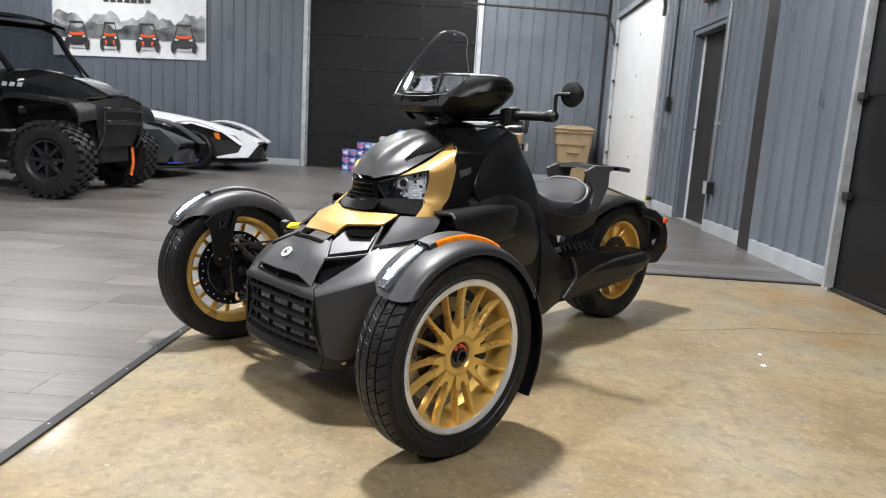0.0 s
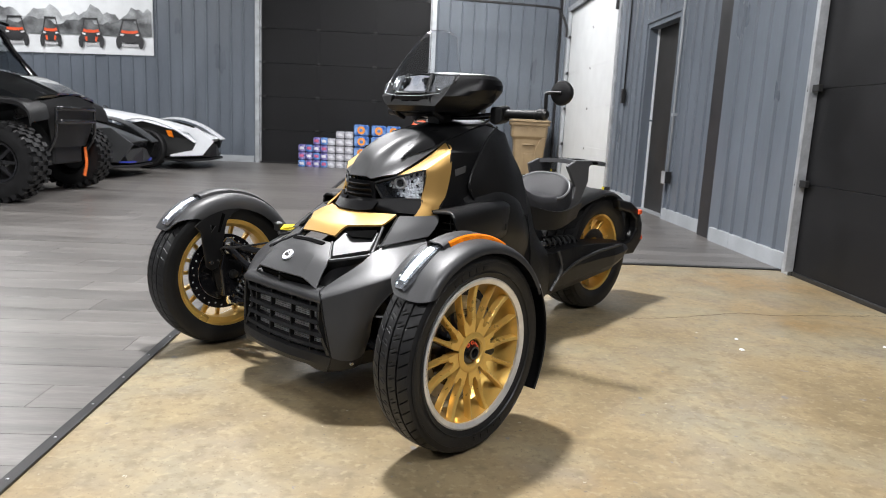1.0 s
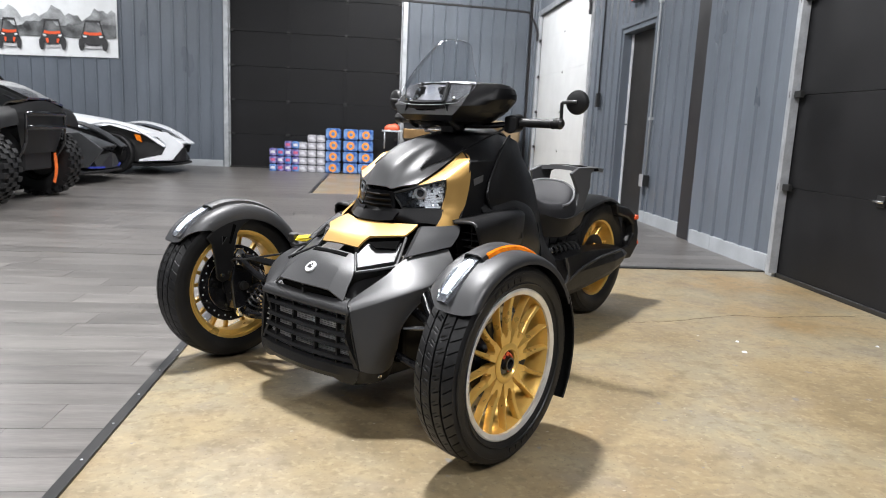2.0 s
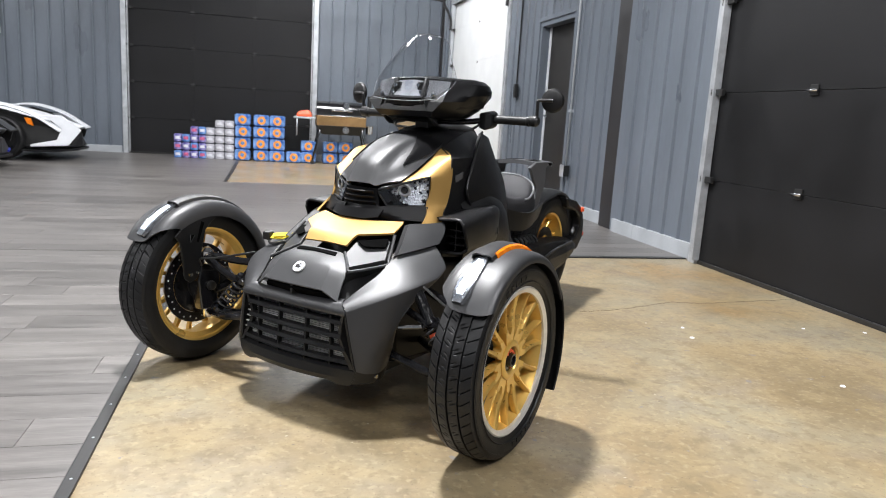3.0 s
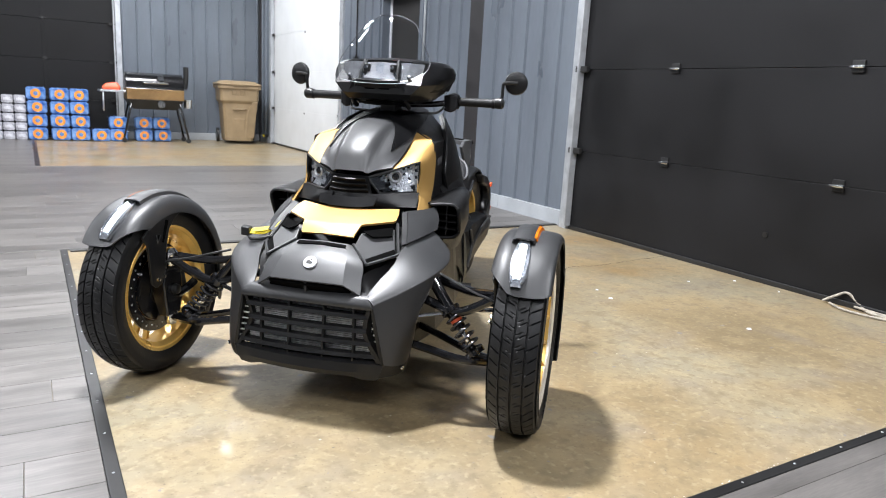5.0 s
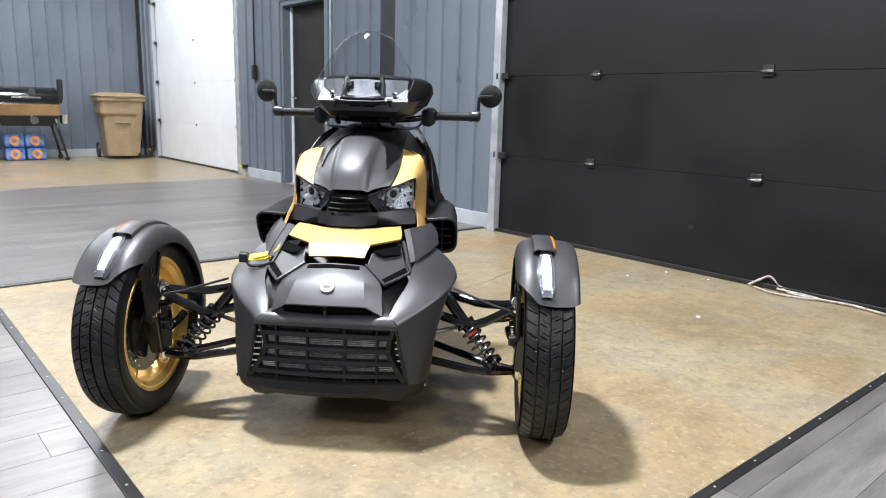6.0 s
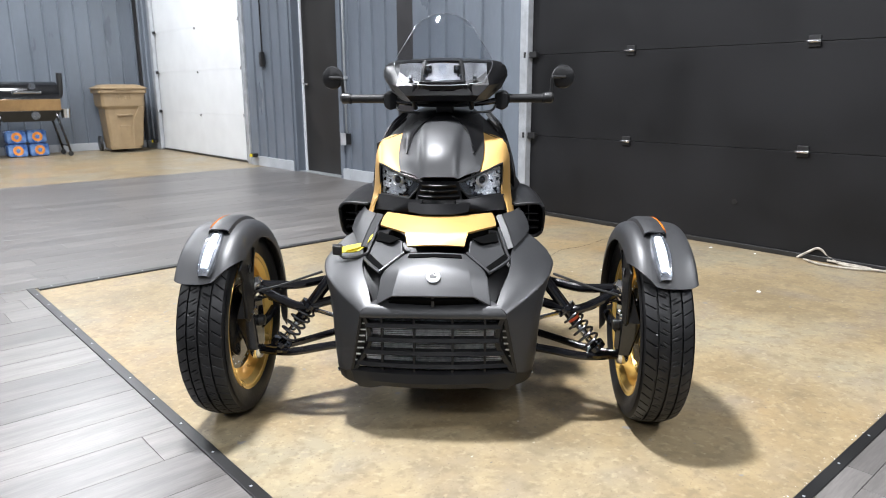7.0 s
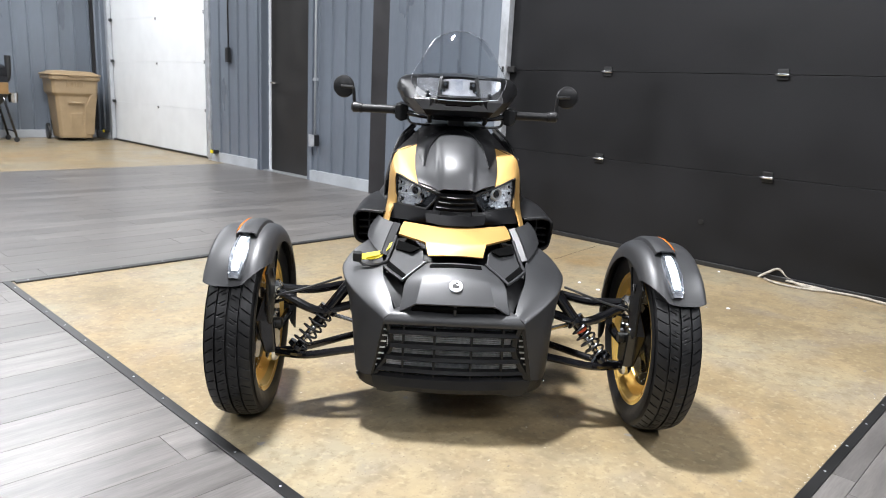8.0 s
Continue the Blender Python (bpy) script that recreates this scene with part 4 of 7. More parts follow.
for s in (1, -1):
    # the pinched side bar, and the outer edge bar along the fairing
    part("cheek_bar", shell(side([[(0.139, 0.210, 0.356), (0.128, 0.200, 0.305), (0.126, 0.204, 0.265), (0.120, 0.246, 0.192)],
                                  [(0.162, 0.203, 0.356), (0.154, 0.190, 0.305), (0.152, 0.194, 0.265), (0.146, 0.238, 0.190)],
                                  [(0.160, 0.196, 0.356), (0.152, 0.181, 0.305), (0.150, 0.184, 0.265), (0.148, 0.226, 0.190)],
                                  [(0.130, 0.194, 0.356), (0.122, 0.179, 0.305), (0.120, 0.182, 0.265), (0.118, 0.222, 0.190)]], s), 0.003, 3, 1), M_BLACK, gs, sharp=24)
    part("cheek_frame", shell(side([[(0.1595, 0.2115, 0.366), (0.1565, 0.2265, 0.290), (0.1475, 0.2425, 0.205), (0.145, 0.246, 0.186)], [(0.159, 0.205, 0.366), (0.155, 0.2185, 0.290), (0.146, 0.2345, 0.205), (0.1435, 0.238, 0.186)],
                                    [(0.130, 0.205, 0.366), (0.128, 0.222, 0.290), (0.120, 0.238, 0.205), (0.118, 0.241, 0.186)]], s), 0.004, 2, 1), M_BLACK, gs, sharp=24)
    part("cheek_back", plate(side([(0.118, 0.185, 0.366), (0.118, 0.222, 0.366), (0.112, 0.262, 0.188), (0.112, 0.195, 0.188)], s), 0.004, direction=(1, 0, 0)), M_HW, gs, smooth=False)
    for k in range(7):
        z = 0.33 - k * 0.019
        y0, y1 = 0.196 + 0.003 * k, 0.211 + 0.0045 * k
        part("cheek_mesh", plate(side([(0.136, y0, z), (0.136, y1, z), (0.136, y1, z - 0.004), (0.136, y0, z - 0.004)], s), 0.004, direction=(1, 0, 0)), M_RADIATOR, gs, smooth=False)
rad = part("radiator", box(0.060, 0.124, -0.205, 0.205, 0.160, 0.37), M_HW, bike, "radiator behind the grille", smooth=False)
for k in range(32):
    z = 0.164 + k * 0.0064
    part("radiator_fin", box(0.124, 0.134, -0.2, 0.2, z, z + 0.0034), M_RADIATOR, rad, smooth=False)

# nose cone between the fairings
nose = part("nose_panel", shell([
    [(0.030, -0.092, 0.513), (0.034, -0.080, 0.517), (0.038, 0.0, 0.521), (0.034, 0.080, 0.517), (0.030, 0.092, 0.513)],
    [(0.086, -0.150, 0.474), (0.098, -0.100, 0.486), (0.104, 0.0, 0.492), (0.098, 0.100, 0.486), (0.086, 0.150, 0.474)],
    [(0.120, -0.160, 0.432), (0.139, -0.110, 0.450), (0.147, 0.0, 0.457), (0.139, 0.110, 0.450), (0.120, 0.160, 0.432)],
    [(0.148, -0.168, 0.388), (0.166, -0.118, 0.421), (0.178, 0.0, 0.424), (0.166, 0.118, 0.421), (0.148, 0.168, 0.388)]], 0.006, 1, 3, flip=True), M_PLASTIC, bike, "matte charcoal nose panel", sharp=14, bevel=0.003)
# black sheet paints the shade of the air slot
part("nose_mouth", shell([[(0.150, -0.115, 0.415), (0.165, 0.0, 0.418), (0.150, 0.115, 0.415)], [(0.120, -0.14, 0.385), (0.130, 0.0, 0.388), (0.120, 0.14, 0.385)]], 0.01, 3, 2), M_VOID, nose, "near-black sheet painting the shaded air slot under the nose")
part("mouth_rib", box(0.14, 0.168, -0.004, 0.004, 0.39, 0.42), M_HW, nose, smooth=False)
# black strip on the nose paints a shaded gap ahead of the hood
part("hood_slot", shell([[(0.046, -0.078, 0.5155), (0.050, 0.0, 0.5195), (0.046, 0.078, 0.5155)], [(0.059, -0.081, 0.5085), (0.063, 0.0, 0.5135), (0.059, 0.081, 0.5085)]], 0.008, 2, 1, flip=True), M_VOID, nose)
badge = part("badge", lathe([(0.020, -0.004), (0.0205, 0.0015), (0.0175, 0.003), (0.003, 0.003)], 36, axis="x"), M_WHITE, nose, "round white badge with a dark mark", m=pose(0.1355, 0.0, 0.472, 0, -48, 0))
part("badge_mark", plate([(0.0035, -0.009, -0.008), (0.0035, 0.008, -0.008), (0.0035, 0.012, 0.002), (0.0035, 0.002, 0.001), (0.0035, 0.0, 0.008), (0.0035, -0.011, 0.004)], 0.002), M_HW, badge, smooth=False)
part("badge_mark", plate([(0.0035, 0.002, 0.005), (0.0035, 0.009, 0.005), (0.0035, 0.005, 0.012), (0.0035, -0.003, 0.013)], 0.002), M_HW, badge, smooth=False)

for s in (1, -1):
    # scoops beside the hood: a sunk panel with a raised rim, and black plates painting shaded openings above and below
    P = [(-0.012, 0.104, 0.546), (-0.092, 0.188, 0.552), (-0.03, 0.212, 0.497), (0.076, 0.150, 0.480), (0.030, 0.098, 0.514)]
    sc = part("hood_scoop", plate(side(P, s), 0.012, direction=(0.35, 0.2 * s, 0.9)), M_PLASTIC, bike, smooth=False, bevel=0.004)
    part("scoop_opening", plate(side([(-0.012, 0.110, 0.5515), (-0.085, 0.184, 0.5585), (-0.055, 0.192, 0.536), (-0.012, 0.142, 0.5375)], s), 0.004, direction=(0.35, 0.2 * s, 0.9)), M_VOID, sc, smooth=False)
    part("scoop_slot", plate(side([(0.078, 0.148, 0.4835), (0.088, 0.158, 0.475), (-0.012, 0.219, 0.4875), (-0.03, 0.209, 0.5005)], s), 0.006, direction=(0.35, 0.2 * s, 0.9)), M_VOID, sc, smooth=False)
    part("scoop_rim", tube(side([(0.028, 0.094, 0.517), (0.082, 0.150, 0.482), (0.094, 0.162, 0.474)], s), 0.004, 6, 1), M_PLASTIC, sc)
    part("scoop_rim", tube(side([(0.094, 0.160, 0.472), (-0.012, 0.222, 0.486), (-0.04, 0.217, 0.5), (-0.104, 0.192, 0.568)], s), 0.005, 6, 2), M_PLASTIC, sc)
    # black gap trim between hood and fairing
    part("gap_trim", shell(side([[(-0.19, 0.160, 0.545), (-0.10, 0.175, 0.515), (-0.02, 0.19, 0.46), (0.08, 0.145, 0.435), (0.13, 0.15, 0.375)], [(-0.21, 0.235, 0.53), (-0.10, 0.244, 0.495), (0.02, 0.226, 0.45), (0.09, 0.19, 0.405), (0.135, 0.172, 0.375)]], s), 0.004, 3, 1, flip=s < 0), M_BLACK, bike)

part("gold_hood", shell([
    [(-0.184, -0.171, 0.603), (-0.128, -0.072, 0.602), (-0.122, 0.0, 0.601), (-0.128, 0.072, 0.602), (-0.184, 0.171, 0.603)],
    [(-0.150, -0.180, 0.591), (-0.085, -0.085, 0.589), (-0.080, 0.0, 0.588), (-0.085, 0.085, 0.589), (-0.150, 0.180, 0.591)],
    [(-0.108, -0.184, 0.575), (-0.030, -0.097, 0.568), (-0.028, 0.0, 0.569), (-0.030, 0.097, 0.568), (-0.108, 0.184, 0.575)]], 0.007, 1, 3, flip=True), M_GOLD, bike, "satin gold hood panel")
part("gold_hood_front", shell([
    [(-0.032, -0.097, 0.5688), (-0.030, 0.0, 0.5698), (-0.032, 0.097, 0.5688)],
    [(-0.022, -0.0955, 0.5640), (-0.020, 0.0, 0.5655), (-0.022, 0.0955, 0.5640)],
    [(-0.008, -0.0915, 0.5535), (-0.004, 0.0, 0.5565), (-0.008, 0.0915, 0.5535)],
    [(0.012, -0.086, 0.534), (0.016, 0.0, 0.538), (0.012, 0.086, 0.534)]], 0.007, 4, 2, flip=True), M_GOLD, bike)

# ---- upper cowl, headlights and cheeks ----
half_cowl = [
    [(-0.217, 0.130, 0.730), (-0.190, 0.082, 0.721), (-0.168, 0.059, 0.713), (-0.159, 0.046, 0.719), (-0.154, 0.024, 0.720)],
    [(-0.290, 0.139, 0.768), (-0.252, 0.104, 0.776), (-0.224, 0.068, 0.775), (-0.208, 0.049, 0.789), (-0.202, 0.026, 0.793)],
    [(-0.375, 0.142, 0.811), (-0.345, 0.106, 0.830), (-0.327, 0.072, 0.840), (-0.318, 0.055, 0.853), (-0.314, 0.030, 0.857)],
    [(-0.455, 0.140, 0.848), (-0.450, 0.100, 0.862), (-0.447, 0.077, 0.873), (-0.445, 0.061, 0.883), (-0.441, 0.030, 0.891)]]
middle = [(-0.152, 0.0, 0.7205), (-0.200, 0.0, 0.7945), (-0.313, 0.0, 0.8585), (-0.440, 0.0, 0.893)]
cowl = part("front_cowl", shell([[mirror(p) for p in row] + [mid] + row[::-1] for row, mid in zip(half_cowl, middle)], 0.006, 3, 5, flip=True), M_PLASTIC, bike, "matte charcoal upper cowl", sharp=60)
for s in (1, -1):
    part("cowl_inlay", shell(side([[(x + 0.002, y, z + (0.0035 if n < 3 else 0.0)) for n, (x, y, z) in enumerate(row)] for row in [[(-0.258, 0.1085, 0.7838), (-0.259, 0.110, 0.7830), (-0.262, 0.112, 0.7818)], [(-0.345, 0.092, 0.8435), (-0.352, 0.112, 0.836), (-0.368, 0.138, 0.8175)],
                                   [(-0.405, 0.062, 0.877), (-0.415, 0.104, 0.860), (-0.425, 0.140, 0.8395)], [(-0.460, 0.030, 0.897), (-0.460, 0.10, 0.873), (-0.463, 0.139, 0.856)]]], s), 0.004, 3, 3, flip=s > 0), M_GLOSS_TANK, cowl, "black pointed cowl inlay")
part("cowl_cap", shell([[(-0.410, -0.064, 0.8785), (-0.396, 0.0, 0.886), (-0.410, 0.064, 0.8785)], [(-0.462, -0.09, 0.8855), (-0.456, 0.0, 0.9), (-0.462, 0.09, 0.8855)]], 0.004, 4, 3, flip=True), M_GLOSS_TANK, cowl, "black top of the cowl")
part("tank_cover", shell([
    [(-0.452, -0.138, 0.845), (-0.448, -0.085, 0.873), (-0.443, 0.0, 0.883), (-0.448, 0.085, 0.873), (-0.452, 0.138, 0.845)],
    [(-0.57, -0.135, 0.884), (-0.56, -0.085, 0.906), (-0.555, 0.0, 0.914), (-0.56, 0.085, 0.906), (-0.57, 0.135, 0.884)],
    [(-0.70, -0.110, 0.912), (-0.70, -0.07, 0.924), (-0.70, 0.0, 0.928), (-0.70, 0.07, 0.924), (-0.70, 0.110, 0.912)],
    [(-0.80, -0.085, 0.902), (-0.80, -0.05, 0.912), (-0.80, 0.0, 0.914), (-0.80, 0.05, 0.912), (-0.80, 0.085, 0.902)],
    [(-0.92, -0.09, 0.78), (-0.90, -0.05, 0.79), (-0.90, 0.0, 0.795), (-0.90, 0.05, 0.79), (-0.92, 0.09, 0.78)],
    [(-0.98, -0.11, 0.66), (-0.97, -0.05, 0.665), (-0.97, 0.0, 0.667), (-0.97, 0.05, 0.665), (-0.98, 0.11, 0.66)]], 0.006, 1, 4, flip=True), M_BLACK, bike, "black tank cover")
for s in (1, -1):
    gold = part("gold_cheek", shell(side([
        [(-0.448, 0.139, 0.845), (-0.330, 0.143, 0.782), (-0.217, 0.131, 0.729)],
        [(-0.430, 0.185, 0.835), (-0.340, 0.180, 0.792), (-0.225, 0.142, 0.732)],
        [(-0.396, 0.217, 0.818), (-0.340, 0.208, 0.787), (-0.278, 0.200, 0.755)],
        [(-0.386, 0.231, 0.785), (-0.334, 0.223, 0.765), (-0.281, 0.210, 0.742)],
        [(-0.378, 0.236, 0.74), (-0.33, 0.227, 0.73), (-0.280, 0.211, 0.715)],
        [(-0.354, 0.238, 0.665), (-0.31, 0.227, 0.66), (-0.264, 0.208, 0.655)],
        [(-0.322, 0.241, 0.632), (-0.283, 0.235, 0.630), (-0.246, 0.222, 0.629)],
        [(-0.302, 0.249, 0.594), (-0.243, 0.247, 0.582), (-0.174, 0.233, 0.570)]], s), 0.006, 4, 3, flip=s < 0), M_GOLD, bike, "satin gold cheek panel folded down beside the headlight", sharp=60)
    # headlight: dark housing, bright reflectors, projector ring, clear lens
    lens = [(-0.180, 0.056, 0.699), (-0.217, 0.131, 0.725), (-0.281, 0.205, 0.753), (-0.273, 0.206, 0.652), (-0.188, 0.097, 0.648)]
    back = [(x - 0.05, y * 0.97, z) for x, y, z in lens]
    hl = part("headlight", plate(side(back, s), 0.02, direction=(1, 0.5 * s, 0)), M_GLOSS, bike, "clear headlight with dark inner part and bright facets", smooth=False)
    part("headlight_lens", plate(side(lens, s), 0.003, direction=(0.85, 0.5 * s, 0)), M_LENS, hl, "clear headlight lens", smooth=False).visible_shadow = False
    part("headlight_rim", tube(side(lens + lens[:1], s), 0.0045, 6, 1), M_HW, hl)
    part("projector_ring", lathe([(0.015, -0.006), (0.023, 0.006), (0.018, 0.011), (0.012, 0.004), (0.003, 0.006)], 24, axis="x"), M_TRIM, hl, "bright projector ring", m=pose(*side((-0.232, 0.136, 0.704), s), 0, 0, 30 * s))
    part("projector_glass", lathe([(0.0125, 0.006), (0.008, 0.011), (0.002, 0.0125)], 20, axis="x"), M_GLOSS, hl, m=pose(*side((-0.232, 0.136, 0.704), s), 0, 0, 30 * s))
    # near-white and black chips, mixed at random, paint the sparkle of the reflector
    rng = random.Random(11)
    facet = None
    dark = None
    for k in range(20):
        for q in range(9):
            f, g = (k + 0.5) / 20, (q + 0.5) / 9
            if f < 0.2 + 0.3 * abs(g - 0.35) or (f < 0.36 and (k + q) % 2):
                continue
            top = Vector(lens[0]).lerp(Vector(lens[1]), min(1, 2 * f)) if f < 0.5 else Vector(lens[1]).lerp(Vector(lens[2]), 2 * f - 1)
            low = Vector(lens[4]).lerp(Vector(lens[3]), f)
            p = top.lerp(low, g) + Vector((-0.028, -0.006, 0))
            m = pose(*side(tuple(p), s), rng.uniform(-45, 45), rng.uniform(-65, 15), s * (34 + rng.uniform(-45, 45)))
            if rng.random() < 0.14:
                if dark is None:
                    dark = part("reflector_gap", box(-0.004, 0.002, -0.0038, 0.0038, -0.0056, 0.0056), M_GLOSS, hl, smooth=False, m=m)
                else:
                    again(dark, m)
            elif facet is None:
                facet = part("reflector_facet", box(-0.004, 0.002, -0.0038, 0.0038, -0.0056, 0.0056), M_REFLECTOR, hl, smooth=False, m=m)
            else:
                again(facet, m)
    part("headlight_divider", plate(side([(-0.186, 0.062, 0.697), (-0.196, 0.085, 0.704), (-0.2, 0.105, 0.665), (-0.19, 0.092, 0.655)], s), 0.01, direction=(0.9, 0.4 * s, 0)), M_GLOSS, hl, smooth=False)
    part("headlight_brow", shell(side([[(-0.178, 0.053, 0.703), (-0.215, 0.13, 0.729)], [(-0.195, 0.05, 0.70), (-0.245, 0.13, 0.72)]], s), 0.005, 2, 1), M_GLOSS, hl)
    part("lower_bezel", shell(side([
        [(-0.160, 0.052, 0.645), (-0.180, 0.10, 0.646), (-0.270, 0.209, 0.650)],
        [(-0.150, 0.06, 0.62), (-0.175, 0.115, 0.622), (-0.262, 0.217, 0.622)],
        [(-0.170, 0.09, 0.605), (-0.19, 0.145, 0.606), (-0.25, 0.222, 0.60)]], s), 0.006, 3, 2, flip=s < 0), M_DEEP, bike)
    part("lower_cowl", shell(side([
        [(-0.165, 0.203, 0.598), (-0.23, 0.240, 0.598), (-0.30, 0.262, 0.600)],
        [(-0.11, 0.222, 0.555), (-0.18, 0.259, 0.562), (-0.262, 0.284, 0.57)],
        [(-0.058, 0.236, 0.513), (-0.135, 0.267, 0.527), (-0.216, 0.292, 0.539)]], s), 0.006, 3, 3, flip=s < 0), M_PLASTIC, bike, "charcoal side cowl")
    part("cowl_edge", shell(side([[(-0.172, 0.184, 0.594), (-0.115, 0.203, 0.551), (-0.062, 0.221, 0.509)], [(-0.168, 0.2035, 0.6005), (-0.112, 0.2225, 0.5575), (-0.060, 0.2365, 0.5155)]], s), 0.004, 4, 1), M_PLASTIC, bike)

ng = part("nose_grille", shell([[(-0.18, -0.062, 0.705), (-0.17, 0.0, 0.706), (-0.18, 0.062, 0.705)], [(-0.18, -0.075, 0.64), (-0.16, 0.0, 0.64), (-0.18, 0.075, 0.64)], [(-0.155, -0.09, 0.607), (-0.135, 0.0, 0.604), (-0.155, 0.09, 0.607)]], 0.01, 3, 2), M_DEEP, bike, "black louvred panel between the headlights")
for z, half in ((0.698, 0.055), (0.680, 0.06), (0.662, 0.066)):
    part("louvre", shell([[(-0.162, -half, z), (-0.142, 0, z), (-0.162, half, z)], [(-0.172, -half, z - 0.012), (-0.155, 0, z - 0.012), (-0.172, half, z - 0.012)]], 0.004, 3, 1), M_BLACK, ng)
part("louvre_lip", shell([[(-0.165, -0.1, 0.636), (-0.145, -0.05, 0.634), (-0.14, 0, 0.634), (-0.145, 0.05, 0.634), (-0.165, 0.1, 0.636)], [(-0.14, -0.095, 0.61), (-0.122, -0.05, 0.604), (-0.118, 0, 0.604), (-0.122, 0.05, 0.604), (-0.14, 0.095, 0.61)]], 0.006, 1, 1), M_DEEP, ng)

# ---- flanks, engine and intakes ----
for s in (1, -1):
    part("tank_side", shell(side([
        [(-0.45, 0.140, 0.842), (-0.57, 0.135, 0.884), (-0.70, 0.110, 0.912), (-0.80, 0.085, 0.900), (-0.915, 0.09, 0.785), (-0.975, 0.11, 0.66)],
        [(-0.385, 0.224, 0.812), (-0.55, 0.212, 0.815), (-0.68, 0.20, 0.825), (-0.79, 0.165, 0.80), (-0.905, 0.15, 0.715), (-0.98, 0.15, 0.60)],
        [(-0.352, 0.232, 0.664), (-0.50, 0.232, 0.66), (-0.65, 0.232, 0.66), (-0.78, 0.215, 0.64), (-0.90, 0.195, 0.57), (-0.985, 0.18, 0.49)],
        [(-0.30, 0.236, 0.58), (-0.48, 0.24, 0.55), (-0.64, 0.24, 0.52), (-0.78, 0.232, 0.48), (-0.90, 0.225, 0.42), (-0.98, 0.21, 0.37)],
        [(-0.36, 0.23, 0.40), (-0.50, 0.235, 0.38), (-0.65, 0.24, 0.34), (-0.78, 0.248, 0.28), (-0.87, 0.25, 0.22), (-0.92, 0.245, 0.185)]], s), 0.006, 1, 1, flip=s < 0), M_BLACK, bike, "black flank panel", bevel=0.014, sharp=60)
    knee = part("knee_panel", shell(side([
        [(-0.71, 0.16, 0.907), (-0.60, 0.205, 0.855), (-0.528, 0.230, 0.79), (-0.470, 0.247, 0.705), (-0.50, 0.252, 0.64), (-0.60, 0.256, 0.60)],
        [(-0.735, 0.17, 0.895), (-0.65, 0.222, 0.835), (-0.59, 0.248, 0.77), (-0.555, 0.263, 0.70), (-0.58, 0.266, 0.66), (-0.64, 0.266, 0.63)],
        [(-0.765, 0.17, 0.885), (-0.74, 0.215, 0.81), (-0.715, 0.243, 0.74), (-0.71, 0.258, 0.68), (-0.72, 0.262, 0.64), (-0.735, 0.262, 0.60)],
        [(-0.79, 0.155, 0.87), (-0.80, 0.19, 0.80), (-0.82, 0.215, 0.74), (-0.835, 0.228, 0.68), (-0.85, 0.232, 0.62), (-0.86, 0.235, 0.56)]], s), 0.012, 3, 3, flip=s < 0), M_BLACK, bike, "black moulded knee panel")
    part("panel_seam", tube(side([(-0.715, 0.165, 0.908), (-0.60, 0.21, 0.858), (-0.525, 0.235, 0.79), (-0.465, 0.25, 0.705), (-0.497, 0.255, 0.637)], s), 0.005, 6, 4), M_BLACK, knee)
    part("flank_decal", plate(side([(-0.40, 0.2365, 0.755), (-0.455, 0.2375, 0.768), (-0.455, 0.2375, 0.745), (-0.405, 0.2365, 0.732)], s), 0.002, direction=(0, s, 0)), M_ALLOYISH, bike, "small grey decal", smooth=False)
    mouth = [(0.25, 0.612), (0.318, 0.618), (0.340, 0.611), (0.349, 0.592), (0.348, 0.528), (0.338, 0.507), (0.315, 0.498), (0.25, 0.496)]
    stations = ((-0.284, 1.0, 0.0), (-0.36, 0.985, 0.006), (-0.47, 0.96, 0.016), (-0.60, 0.89, 0.020), (-0.70, 0.77, 0.004), (-0.74, 0.70, -0.012))
    ib = part("side_intake", shell(side([[(x - (0.03 if z < 0.55 and x > -0.3 else 0), y * k if y > 0.26 else 0.235, z + (dz if z > 0.55 else 0)) for x, k, dz in stations] for y, z in mouth], s), 0.006, 2, 2, flip=s < 0), M_BLACK, bike, "black side intake box", sharp=50)
    rim_ = [(-0.2835 - (0.03 if z < 0.55 else 0), y, z) for y, z in mouth]
    part("intake_rim", tube(side(rim_, s), 0.006, 8, 2), M_BLACK, ib)
    # black block paints the shade deep in the intake
    part("intake_throat", box(-0.39, -0.37, min(0.25 * s, 0.335 * s), max(0.25 * s, 0.335 * s), 0.505, 0.61), M_VOID, ib, smooth=False)
    for z in (0.525, 0.55, 0.575):
        part("intake_slat", box(-0.35, -0.315, min(0.262 * s, 0.335 * s), max(0.262 * s, 0.335 * s), z, z + 0.004), M_BLACK, ib, smooth=False)
    part("intake_post", box(-0.35, -0.318, min(0.298 * s, 0.302 * s), max(0.298 * s, 0.302 * s), 0.505, 0.61), M_HW, ib, smooth=False)
    for k in range(6):     # raised plain bars
        x = -0.47 - k * 0.028
        off = 0.3432 - 0.17 * max(0, -x - 0.45)
        part("mark_bar", plate(side([(x, off, 0.535), (x - 0.019, off - 0.003, 0.535), (x - 0.017, off - 0.004, 0.558), (x + 0.002, off - 0.001, 0.558)], s), 0.003, direction=(0, s, 0)), M_HW, ib, smooth=False)
